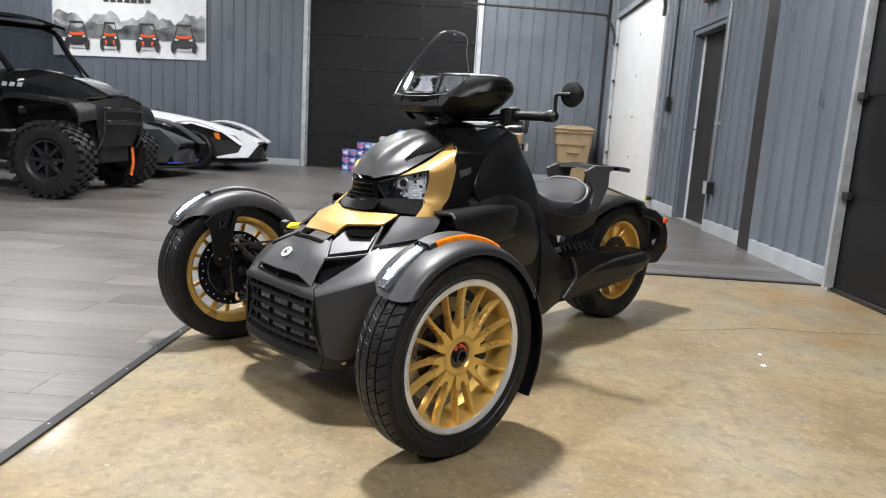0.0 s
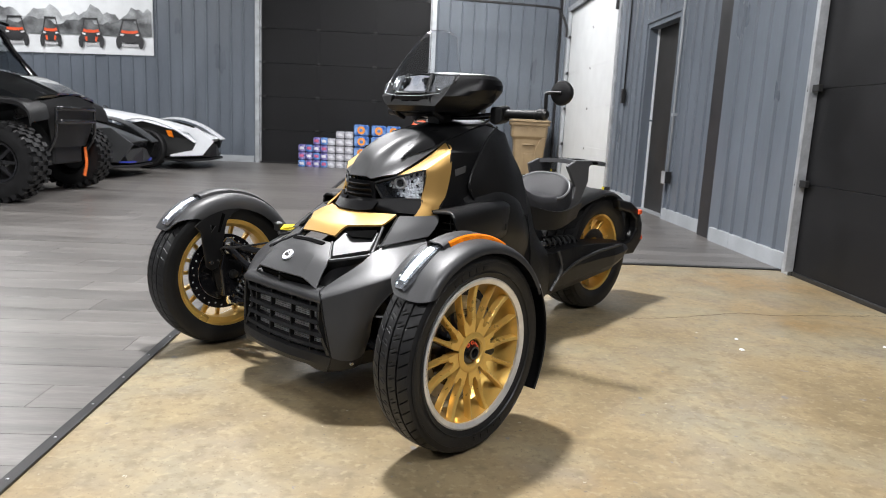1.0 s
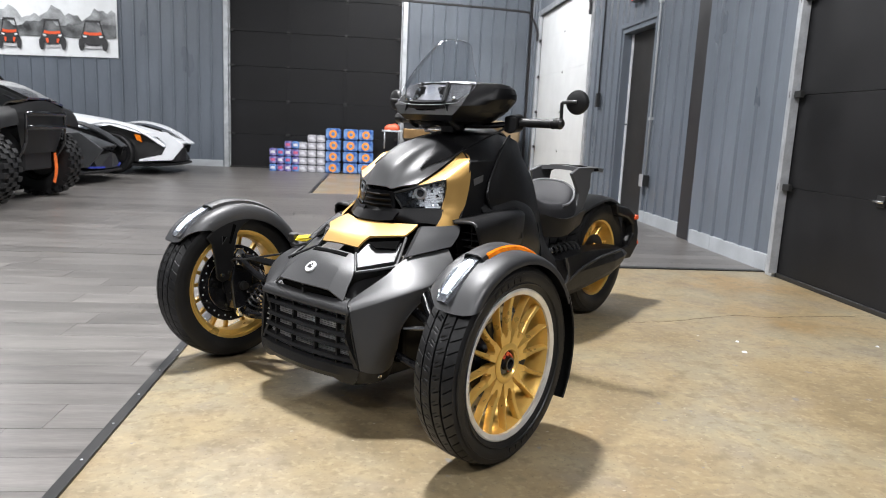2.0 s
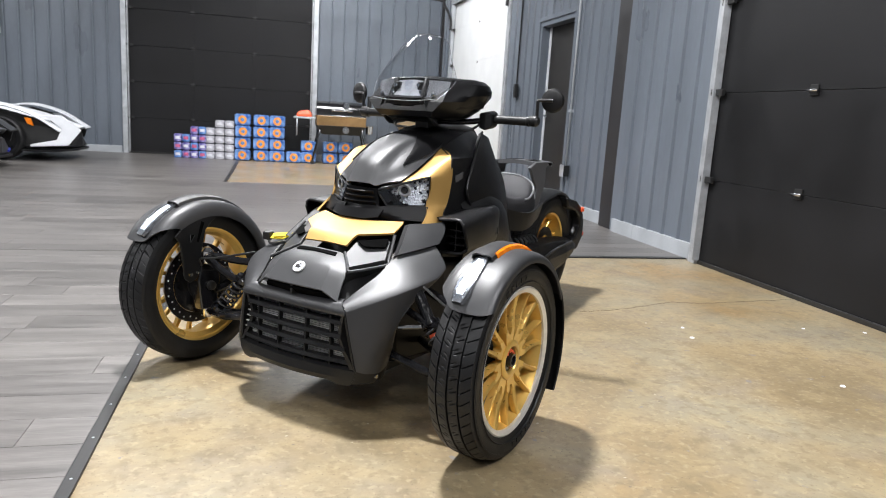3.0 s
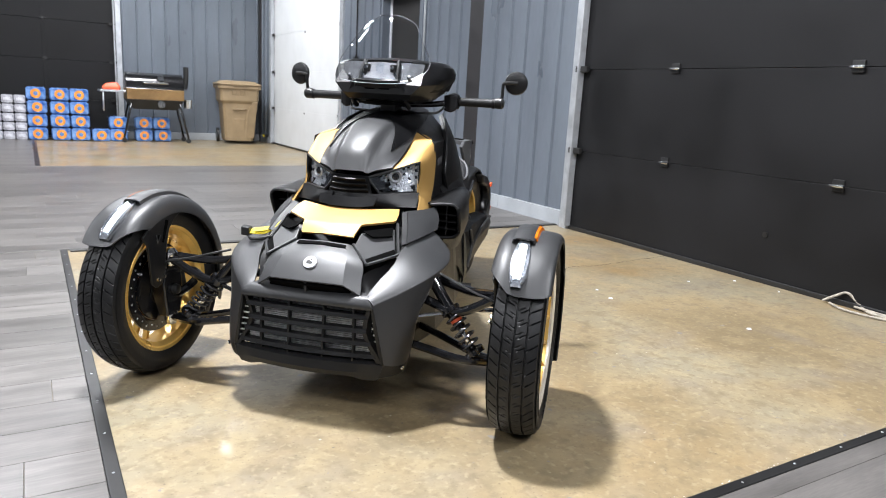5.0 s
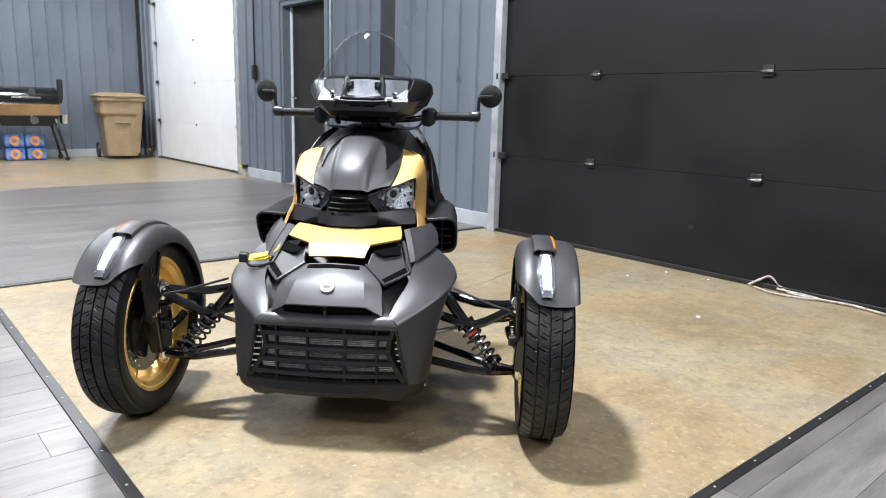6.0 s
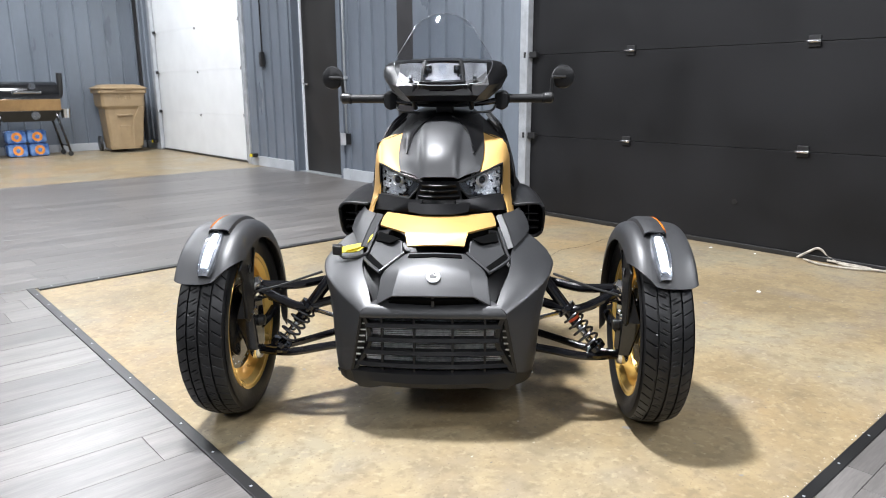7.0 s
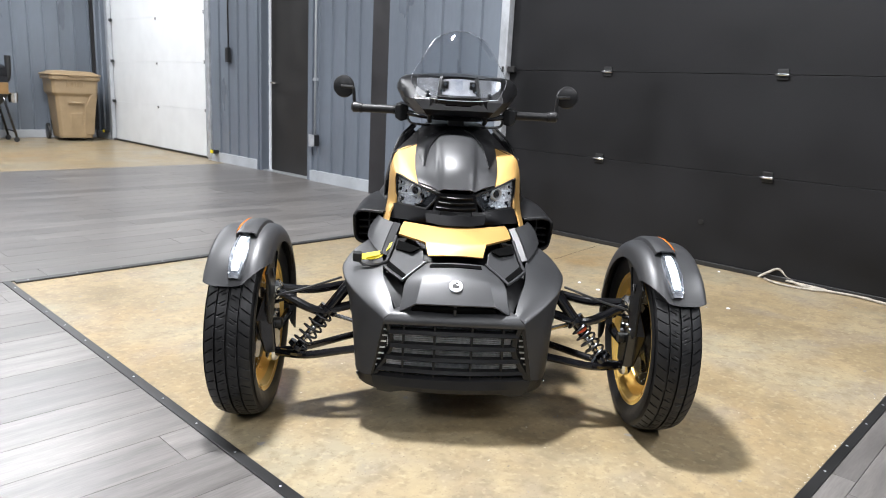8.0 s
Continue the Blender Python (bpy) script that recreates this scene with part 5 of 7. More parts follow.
    part("intake_cover", shell(side([
        [(-0.45, 0.232, 0.65), (-0.6, 0.238, 0.695), (-0.75, 0.232, 0.66), (-0.84, 0.215, 0.58)],
        [(-0.45, 0.262, 0.60), (-0.6, 0.282, 0.635), (-0.75, 0.27, 0.60), (-0.85, 0.235, 0.53)],
        [(-0.45, 0.27, 0.52), (-0.6, 0.295, 0.53), (-0.76, 0.28, 0.50), (-0.86, 0.242, 0.46)],
        [(-0.45, 0.24, 0.42), (-0.6, 0.26, 0.40), (-0.75, 0.25, 0.39), (-0.84, 0.235, 0.39)]], s), 0.006, 4, 4, flip=s < 0), M_BLACK, bike, "rounded black intake cover")
    part("lower_frame", loft([[side(p, s) for p in lp] for lp in (
        [(-0.05, 0.15, 0.15), (-0.05, 0.25, 0.16), (-0.05, 0.24, 0.40), (-0.05, 0.15, 0.42)],
        [(-0.3, 0.15, 0.14), (-0.3, 0.285, 0.15), (-0.3, 0.27, 0.46), (-0.3, 0.15, 0.5)],
        [(-0.62, 0.15, 0.14), (-0.62, 0.28, 0.15), (-0.62, 0.26, 0.42), (-0.62, 0.15, 0.5)],
        [(-0.9, 0.15, 0.15), (-0.9, 0.24, 0.16), (-0.9, 0.22, 0.4), (-0.9, 0.15, 0.45)])]), M_DEEP, bike, smooth=False, bevel=0.012)
    part("leg_shield", shell(side([
        [(-0.90, 0.20, 0.56), (-0.98, 0.185, 0.48), (-1.05, 0.17, 0.42)],
        [(-0.89, 0.235, 0.40), (-0.98, 0.225, 0.37), (-1.08, 0.2, 0.36)],
        [(-0.87, 0.25, 0.24), (-0.95, 0.245, 0.22), (-1.06, 0.22, 0.22)],
        [(-0.86, 0.245, 0.17), (-0.93, 0.24, 0.17), (-1.02, 0.21, 0.18)]], s), 0.008, 3, 3, flip=s < 0), M_BLACK, bike)
    part("footpeg", tube(side([(-0.62, 0.2, 0.24), (-0.63, 0.34, 0.245)], s), 0.014, 10, 1), M_HW, bike)

part("engine", loft([[(f, -w, 0.15), (f, w, 0.15), (f, w * 1.05, 0.4), (f, w * 0.8, h), (f, -w * 0.8, h), (f, -w * 1.05, 0.4)] for f, w, h in ((0.02, 0.17, 0.36), (-0.2, 0.2, 0.52), (-0.45, 0.21, 0.72), (-0.75, 0.2, 0.8), (-0.95, 0.17, 0.6), (-1.15, 0.13, 0.52))]), M_DEEP, bike, "black engine and frame", smooth=False, bevel=0.01)
part("under_tray", loft([[(f, -w, 0.11), (f, w, 0.11), (f, w, 0.16), (f, -w, 0.16)] for f, w in ((0.09, 0.19), (-0.5, 0.22), (-0.95, 0.2))]), M_BLACK, bike, smooth=False, bevel=0.006)

# ---- handlebar, gauge pod, windscreen, mirrors ----
bar = part("handlebar", tube([(-0.688, -0.385, 0.962), (-0.672, -0.24, 0.96), (-0.63, -0.14, 0.945), (-0.6, 0.0, 0.94), (-0.63, 0.14, 0.945), (-0.672, 0.24, 0.96), (-0.688, 0.385, 0.962)], 0.0115, 12, 5), M_FRAME, bike)
part("steering_stem", loft([[(-0.60, -0.035, 0.90), (-0.53, -0.03, 0.89), (-0.53, 0.03, 0.89), (-0.60, 0.035, 0.90)], [(-0.61, -0.03, 0.99), (-0.52, -0.03, 0.99), (-0.52, 0.03, 0.99), (-0.61, 0.03, 0.99)]]), M_HW, bar, smooth=False, bevel=0.006)
for s in (1, -1):
    part("grip", lathe([(0.0165, 0.0), (0.018, 0.004), (0.0165, 0.01), (0.0165, 0.128), (0.0195, 0.132), (0.0195, 0.14)], 20), M_RUBBER, bar, "black rubber grip", m=pose(-0.674, s * 0.238, 0.96, 0, 0, 4.5 * s + (0 if s > 0 else 180)))
    sw = part("switch_block", loft([[side(p, s) for p in lp] for lp in (
        [(-0.64, 0.185, 0.925), (-0.70, 0.185, 0.93), (-0.70, 0.185, 0.985), (-0.64, 0.185, 0.98)],
        [(-0.635, 0.215, 0.915), (-0.71, 0.215, 0.925), (-0.71, 0.215, 0.995), (-0.635, 0.215, 0.985)],
        [(-0.645, 0.238, 0.93), (-0.70, 0.238, 0.935), (-0.70, 0.238, 0.985), (-0.645, 0.238, 0.98)])]), M_BLACK, bar, smooth=False, bevel=0.007)
    part("bar_end", lathe([(0.019, 0.0), (0.021, 0.01), (0.021, 0.026), (0.013, 0.034)], 20), M_HW, bar, m=pose(-0.688, s * 0.378, 0.962, 0, 0, 0 if s > 0 else 180))
    part("control_cable", tube(side([(-0.65, 0.19, 0.94), (-0.60, 0.17, 0.915), (-0.58, 0.1, 0.91), (-0.6, 0.05, 0.9)], s), 0.005, 6, 5), M_HW, bar)
    ms = part("mirror_stalk", tube(side([(-0.69, 0.398, 0.962), (-0.69, 0.402, 0.985), (-0.685, 0.404, 1.03), (-0.687, 0.41, 1.038), (-0.70, 0.455, 1.04)], s), 0.0065, 8, 3), M_HW, bike)
    part("mirror_head", lathe([(0.006, -0.014), (0.030, -0.012), (0.041, -0.006), (0.0445, 0.003), (0.043, 0.010), (0.040, 0.011)], 40, axis="x"), M_BLACK, ms, "round black bar-end mirror", m=pose(-0.715, s * 0.448, 1.04, 0, 0, 172 + 10 * s) )
    part("mirror_glass", lathe([(0.039, 0.0), (0.039, 0.001)], 32, axis="x"), M_CHROME, ms, m=pose(-0.73, s * 0.45, 1.04, 0, 0, 172 + 10 * s))

def pod_ring(xf, wf, xm, wm, xr, wr, z0, z1):
    """One level of the gauge pod: a straight front, sides that swell towards the rider and a rounded back."""
    half = [Vector(p) for p in [(xf, wf * 0.5, z0)]] + spline([(xf, wf, z0), (xf - (xf - xm) * 0.5, wf + (wm - wf) * 0.6, z0 + (z1 - z0) * 0.4), (xm, wm, z1), (xm + (xr - xm) * 0.62, wm * 0.5 + wr * 0.53, z1), (xr, wr * 0.78, z1), (xr - 0.012, wr * 0.3, z1)], 4)
    return [tuple(p) for p in half] + [(p[0], -p[1], p[2]) for p in half[::-1]]


pod = part("gauge_pod", loft([pod_ring(*lv) for lv in (
    (-0.44, 0.095, -0.55, 0.115, -0.63, 0.09, 0.946, 0.946), (-0.415, 0.112, -0.555, 0.158, -0.66, 0.13, 0.954, 0.958), (-0.397, 0.128, -0.56, 0.192, -0.69, 0.165, 0.974, 0.986),
    (-0.405, 0.160, -0.565, 0.216, -0.71, 0.195, 1.008, 1.022), (-0.425, 0.158, -0.57, 0.226, -0.718, 0.205, 1.026, 1.040), (-0.458, 0.152, -0.575, 0.227, -0.718, 0.205, 1.056, 1.060), (-0.478, 0.148, -0.58, 0.220, -0.712, 0.195, 1.076, 1.079),
    (-0.495, 0.142, -0.59, 0.202, -0.70, 0.175, 1.090, 1.093), (-0.515, 0.125, -0.60, 0.170, -0.68, 0.14, 1.097, 1.100))]), M_POD, bike, "black rounded gauge pod", sharp=24)
part("pod_visor", shell([[(-0.49, -0.15, 1.087), (-0.47, 0.0, 1.094), (-0.49, 0.15, 1.087)], [(-0.60, -0.18, 1.098), (-0.58, 0.0, 1.108), (-0.60, 0.18, 1.098)], [(-0.70, -0.14, 1.1), (-0.70, 0.0, 1.105), (-0.70, 0.14, 1.1)]], 0.006, 4, 3), M_POD, pod, "black visor")
part("pod_chin", shell([[(-0.394, -0.078, 1.020), (-0.386, 0.0, 1.018), (-0.394, 0.078, 1.020)], [(-0.416, -0.083, 0.975), (-0.408, 0.0, 0.973), (-0.416, 0.083, 0.975)], [(-0.455, -0.088, 0.937), (-0.448, 0.0, 0.935), (-0.455, 0.088, 0.937)]], 0.02, 2, 2, flip=True), M_POD, pod, "black front block of the pod", sharp=20)
# black plate on the pod paints a shaded recess
part("pod_recess", plate([(-0.398, -0.045, 0.992), (-0.398, 0.045, 0.992), (-0.432, 0.05, 0.946), (-0.432, -0.05, 0.946)], 0.004, direction=(0.8, 0, -0.5)), M_VOID, pod, smooth=False)
for s in (1, -1):
    part("pod_blade", shell(side([[(-0.40, 0.085, 1.015), (-0.5, 0.19, 1.03), (-0.62, 0.226, 1.05)], [(-0.405, 0.1, 0.975), (-0.5, 0.175, 0.99), (-0.63, 0.2, 1.0)]], s), 0.008, 3, 1, flip=s < 0), M_POD, pod)
    part("pod_strut", tube(side([(-0.405, 0.075, 1.01), (-0.43, 0.1, 0.95), (-0.47, 0.1, 0.93)], s), 0.009, 8, 2), M_BLACK, pod)
    for z, y in ((1.065, 0.05), (1.04, 0.062)):
        cl = part("screen_bracket", box(-0.445, -0.425, min(s * (y - 0.012), s * (y + 0.012)), max(s * (y - 0.012), s * (y + 0.012)), z - 0.016, z + 0.012), M_HW, pod, smooth=False, bevel=0.004)
        part("screen_bolt", lathe([(0.007, 0.0), (0.006, 0.006)], 12, axis="x", c=(-0.418, s * y, z)), M_CHROME, cl)
for s in (1, -1):
    part("screen_upright", tube(side([(-0.405, 0.07, 1.0), (-0.425, 0.068, 1.05), (-0.45, 0.062, 1.09)], s), 0.008, 8, 2), M_HW, pod)
part("screen_panel", shell([[(-0.424, -0.066, 1.022), (-0.415, 0.0, 1.020), (-0.424, 0.066, 1.022)], [(-0.452, -0.058, 1.080), (-0.446, 0.0, 1.083), (-0.452, 0.058, 1.080)]], 0.004, 6, 3, flip=True), M_DASH, pod, "glossy silver-grey panel behind the screen")
for s in (1, -1):
    # silver grey here imitates pale walls reflected in gloss black
    part("side_panel", shell(side([[(-0.424, 0.070, 1.020), (-0.428, 0.11, 1.022), (-0.445, 0.150, 1.026)], [(-0.458, 0.064, 1.083), (-0.460, 0.11, 1.083), (-0.475, 0.152, 1.081)]], s), 0.004, 4, 3, flip=s > 0), M_LAMPBACK, pod, "black inner panel greyed to imitate reflections")
    part("panel_stud", lathe([(0.009, 0.0), (0.0085, 0.006), (0.004, 0.010)], 12, axis="x", c=(-0.424, s * 0.112, 1.034)), M_CHROME, pod)
part("screen_clip", box(-0.436, -0.420, -0.012, 0.012, 1.045, 1.082), M_LENS, pod, "clear middle bracket", smooth=False, bevel=0.003)
ws = part("windscreen", shell([
    [(-0.405, -0.14, 1.018), (-0.39, -0.07, 1.010), (-0.386, 0.0, 1.008), (-0.39, 0.07, 1.010), (-0.405, 0.14, 1.018)],
    [(-0.47, -0.172, 1.083), (-0.425, -0.09, 1.080), (-0.412, 0.0, 1.079), (-0.425, 0.09, 1.080), (-0.47, 0.172, 1.083)],
    [(-0.50, -0.132, 1.16), (-0.462, -0.07, 1.168), (-0.450, 0.0, 1.17), (-0.462, 0.07, 1.168), (-0.50, 0.132, 1.16)],
    [(-0.535, -0.095, 1.222), (-0.51, -0.05, 1.238), (-0.502, 0.0, 1.242), (-0.51, 0.05, 1.238), (-0.535, 0.095, 1.222)],
    [(-0.545, -0.062, 1.243), (-0.525, -0.035, 1.252), (-0.518, 0.0, 1.255), (-0.525, 0.035, 1.252), (-0.545, 0.062, 1.243)]], 0.003, 5, 4), M_SCREEN, bike, "small clear tinted windscreen")
ws.visible_shadow = False
for s in (1, -1):
    part("screen_edge", tube(side([(-0.405, 0.141, 1.018), (-0.47, 0.173, 1.083), (-0.50, 0.133, 1.16), (-0.535, 0.096, 1.222), (-0.545, 0.063, 1.243), (-0.525, 0.036, 1.2525), (-0.518, 0.0, 1.2555)], s), 0.0009, 6, 4), M_LAMPBACK, ws, "polished screen edge")
    part("screen_edge", tube(side([(-0.405, 0.141, 1.018), (-0.388, 0.07, 1.010), (-0.384, 0.0, 1.008)], s), 0.0012, 6, 4), M_TRIM, ws)

# ---- seat, rack and rear end ----
seat = part("seat", shell([
    [(-0.97, 0.12, 0.56), (-1.06, 0.165, 0.535), (-1.20, 0.185, 0.54), (-1.29, 0.17, 0.58), (-1.36, 0.13, 0.60)],
    [(-0.97, 0.115, 0.655), (-1.06, 0.15, 0.615), (-1.20, 0.165, 0.612), (-1.27, 0.152, 0.642), (-1.325, 0.138, 0.662)],
    [(-0.965, 0.085, 0.672), (-1.05, 0.11, 0.628), (-1.19, 0.115, 0.615), (-1.265, 0.10, 0.650), (-1.325, 0.09, 0.694)],
    [(-0.96, 0.0, 0.684), (-1.05, 0.0, 0.643), (-1.19, 0.0, 0.625), (-1.27, 0.0, 0.655), (-1.33, 0.0, 0.704)],
    [(-0.965, -0.085, 0.672), (-1.05, -0.11, 0.628), (-1.19, -0.115, 0.615), (-1.265, -0.10, 0.650), (-1.325, -0.09, 0.694)],
    [(-0.97, -0.115, 0.655), (-1.06, -0.15, 0.615), (-1.20, -0.165, 0.612), (-1.27, -0.152, 0.642), (-1.325, -0.138, 0.662)],
    [(-0.97, -0.12, 0.56), (-1.06, -0.165, 0.535), (-1.20, -0.185, 0.54), (-1.29, -0.17, 0.58), (-1.36, -0.13, 0.60)]], 0.03, 4, 3), M_LEATHER, bike, "dark grey vinyl saddle", sharp=50)
for s in (1, -1):
    part("seat_piping", tube(side([(-1.17, 0.168, 0.610), (-1.22, 0.168, 0.614), (-1.285, 0.157, 0.640), (-1.318, 0.130, 0.676), (-1.332, 0.065, 0.703), (-1.334, 0.0, 0.708)], s), 0.0055, 8, 4), M_PIPING, seat, "grey piping")
    part("seat_side", shell(side([[(-0.94, 0.12, 0.60), (-1.15, 0.19, 0.555), (-1.38, 0.165, 0.585)], [(-0.98, 0.14, 0.49), (-1.15, 0.18, 0.475), (-1.36, 0.15, 0.51)]], s), 0.01, 4, 2, flip=s < 0), M_BLACK, seat)
part("tail_frame", loft([[(f, -w, z0), (f, w, z0), (f, w, z1), (f, -w, z1)] for f, w, z0, z1 in ((-0.95, 0.12, 0.45, 0.58), (-1.2, 0.14, 0.47, 0.58), (-1.42, 0.1, 0.54, 0.66), (-1.5, 0.07, 0.58, 0.66))]), M_HW, bike, smooth=False, bevel=0.01)
rack = part("rear_rack", shell([
    [(-1.40, 0.112, 0.769), (-1.43, 0.0, 0.774), (-1.40, -0.112, 0.769)],
    [(-1.60, 0.102, 0.766), (-1.60, 0.0, 0.772), (-1.60, -0.102, 0.766)],
    [(-1.72, 0.058, 0.759), (-1.72, 0.0, 0.764), (-1.72, -0.058, 0.759)],
    [(-1.82, 0.026, 0.753), (-1.82, 0.0, 0.757), (-1.82, -0.026, 0.753)],
    [(-1.875, 0.006, 0.747), (-1.878, 0.0, 0.748), (-1.875, -0.006, 0.747)]], 0.02, 3, 3, flip=True), M_RACK, bike, "grey rear rack with a pointed tail")
for s in (1, -1):
    stay = [(-1.325, 0.116, 0.745), (-1.40, 0.112, 0.768), (-1.60, 0.100, 0.764), (-1.515, 0.118, 0.738), (-1.505, 0.125, 0.672), (-1.43, 0.135, 0.578), (-1.34, 0.145, 0.520), (-1.22, 0.150, 0.485), (-1.16, 0.150, 0.50), (-1.28, 0.147, 0.545), (-1.36, 0.138, 0.60), (-1.385, 0.130, 0.65), (-1.345, 0.122, 0.712)]
    part("rack_stay", plate(side(stay, s), 0.016, direction=(0, s, 0)), M_RACK, rack, smooth=False, bevel=0.005)
    # black plates on the solid rack paint its slots as shade
    part("rack_slot", plate(side([(-1.45, 0.03, 0.7755), (-1.56, 0.03, 0.7745), (-1.55, 0.075, 0.7715), (-1.46, 0.082, 0.7725)], s), 0.004, direction=(0, 0, 1)), M_VOID, rack, smooth=False)
    part("rack_slot", plate(side([(-1.61, 0.112, 0.752), (-1.55, 0.122, 0.750), (-1.54, 0.120, 0.763), (-1.60, 0.109, 0.763)], s), 0.004, direction=(0, s, 0)), M_VOID, rack, smooth=False)

rw = part("rear_wheel", lathe([(0.199, 0.085), (0.19, 0.08), (0.178, 0.04), (0.175, 0.0), (0.178, -0.05), (0.199, -0.088), (0.206, -0.088), (0.19, -0.05), (0.184, 0.0), (0.19, 0.05)], 64, closed=True), M_GOLD_WHEEL, bike, m=pose(REAR, 0, 0.295))
part("tyre", tyre_mesh(0.296, 0.2, 0.206, 50), M_RUBBER, rw, "wide black rear tyre")
first = part("spoke", spoke(0.05, 0.186, 0.03, 0.05, 0.02, 0.013, 0.03), M_GOLD_WHEEL, rw, bevel=0.003)
for k in range(1, 10):
    again(first, pose(0, 0, 0, 0, 36 * k, 0))
part("hub", lathe([(0.06, -0.06), (0.065, 0.0), (0.055, 0.04), (0.03, 0.05)], 32), M_HW, rw)
part("brake_disc", lathe([(0.075, 0.058), (0.12, 0.058), (0.12, 0.053), (0.075, 0.053)], 48, closed=True), M_DISC, rw)

swing = part("swingarm", loft([[(f, y0, z0), (f, y1 - 0.02, z0), (f, y1, z0 + 0.03), (f, y1 + 0.004, (z0 + z1) / 2), (f, y1 - 0.012, z1 - 0.015), (f, y0, z1)] for f, y0, y1, z0, z1 in (
    (-0.98, 0.08, 0.21, 0.185, 0.40), (-1.12, 0.10, 0.222, 0.187, 0.388), (-1.3, 0.122, 0.218, 0.198, 0.40), (-1.5, 0.125, 0.21, 0.212, 0.392), (-1.68, 0.125, 0.205, 0.228, 0.378), (-1.80, 0.125, 0.195, 0.255, 0.362), (-1.87, 0.125, 0.18, 0.285, 0.345))]), M_BLACK, bike, "black swingarm and drive cover", smooth=False, bevel=0.012)
part("cover_ridge", tube([(-1.16, 0.224, 0.27), (-1.3, 0.221, 0.315), (-1.5, 0.213, 0.342), (-1.74, 0.203, 0.352)], 0.007, 8, 4), M_PLASTIC, swing)
part("cover_edge", tube([(-1.13, 0.222, 0.385), (-1.16, 0.228, 0.30), (-1.09, 0.222, 0.21)], 0.009, 8, 4), M_PLASTIC, swing)
part("swingarm_far", loft([[(f, -0.18, z0), (f, -0.125, z0), (f, -0.125, z1), (f, -0.18, z1)] for f, z0, z1 in ((-1.0, 0.22, 0.36), (-1.4, 0.24, 0.34), (-1.82, 0.25, 0.34))]), M_HW, swing, smooth=False, bevel=0.01)
hug = part("rear_mudguard", shell([[(REAR + math.cos(math.radians(a)) * r, y, 0.295 + math.sin(math.radians(a)) * r) for r, y in [(q + 0.1 * (max(0, 75 - a) / 45) ** 1.5, v) for q, v in ((0.3, 0.118), (0.316, 0.105), (0.322, 0.0), (0.316, -0.105), (0.3, -0.118))]] for a in range(28, 138, 11)], 0.005, 2, 1), M_PLASTIC, bike, "charcoal rear wheel hugger")
bow = part("plate_carrier", plate([(-1.80, 0.14, 0.575), (-1.95, 0.14, 0.548), (-2.05, 0.14, 0.50), (-2.095, 0.14, 0.42), (-2.10, 0.14, 0.33), (-2.02, 0.14, 0.265), (-1.86, 0.14, 0.27), (-1.84, 0.14, 0.33), (-1.97, 0.14, 0.345), (-2.03, 0.14, 0.40), (-2.02, 0.14, 0.45), (-1.95, 0.14, 0.49), (-1.82, 0.14, 0.52)], 0.05, direction=(0, 1, 0)), M_BLACK, bike, "black curved plate carrier behind the wheel", smooth=False, bevel=0.012)
part("plate_carrier_body", loft([[(-1.98, -0.1, z), (-2.03 - d, -0.1, z), (-2.03 - d, 0.09, z), (-1.98, 0.09, z)] for z, d in ((0.34, 0.0), (0.42, 0.035), (0.50, 0.02), (0.53, -0.02))]), M_BLACK, bow, smooth=False, bevel=0.01)
for z, w in ((0.49, 0.05), (0.345, 0.04)):
    part("tail_light", box(-2.108 + (0.05 if z > 0.4 else 0), -2.07 + (0.05 if z > 0.4 else 0), 0.125, 0.10 + w, z - 0.012, z + 0.014), M_RED, bow, "red-orange tail light", smooth=False, bevel=0.006)
rs = part("rear_shock", tube([(-1.0, 0.13, 0.405), (-1.14, 0.135, 0.40)], 0.024, 12, 1), M_CHROME, bike, "rear coil-over shock")
part("spring", coil((-1.12, 0.135, 0.402), (-1.36, 0.14, 0.392), 0.03, 0.006, 6), M_HW, rs)
part("shock_rod", tube([(-1.1, 0.135, 0.402), (-1.4, 0.14, 0.39)], 0.016, 10, 1), M_FRAME, rs)
part("preload_knob", lathe([(0.014, 0.0), (0.016, 0.01), (0.012, 0.02)], 14, axis="x", c=(-0.985, 0.16, 0.40)), M_RED, rs)

# yellow tie-down strap tucked into the hood gap on the right side
st = part("tow_strap", shell([[(-0.10, -0.205, 0.548), (-0.092, -0.217, 0.540), (-0.074, -0.240, 0.521), (-0.066, -0.262, 0.516), (-0.056, -0.30, 0.515)], [(-0.086, -0.203, 0.540), (-0.076, -0.216, 0.530), (-0.054, -0.238, 0.508), (-0.048, -0.262, 0.500), (-0.040, -0.30, 0.500)]], 0.003, 4, 1), M_YELLOW, bike, "crumpled yellow tie strap with black connector")
part("strap_fold", shell([[(-0.080, -0.225, 0.527), (-0.066, -0.250, 0.523), (-0.050, -0.285, 0.519)], [(-0.066, -0.222, 0.520), (-0.052, -0.252, 0.512), (-0.036, -0.284, 0.507)]], 0.003, 4, 1), M_YELLOW, st)
part("connector", loft([[(-0.062, -0.298, z0), (-0.034, -0.298, z0 - 0.002), (-0.030, -0.326, z0), (-0.056, -0.330, z0 + 0.004)] for z0 in (0.492, 0.522)]), M_HW, st, smooth=False, bevel=0.005)
part("strap_tail", tube([(-0.05, -0.31, 0.498), (-0.03, -0.29, 0.486), (-0.02, -0.25, 0.490), (-0.03, -0.215, 0.500)], 0.005, 6, 4), M_HW, st)


# ---- things along the walls ----
M_ALLOY = mat("dark_grey_alloy", (0.03, 0.03, 0.033), 0.22, metal=0.5, vary=0.1)

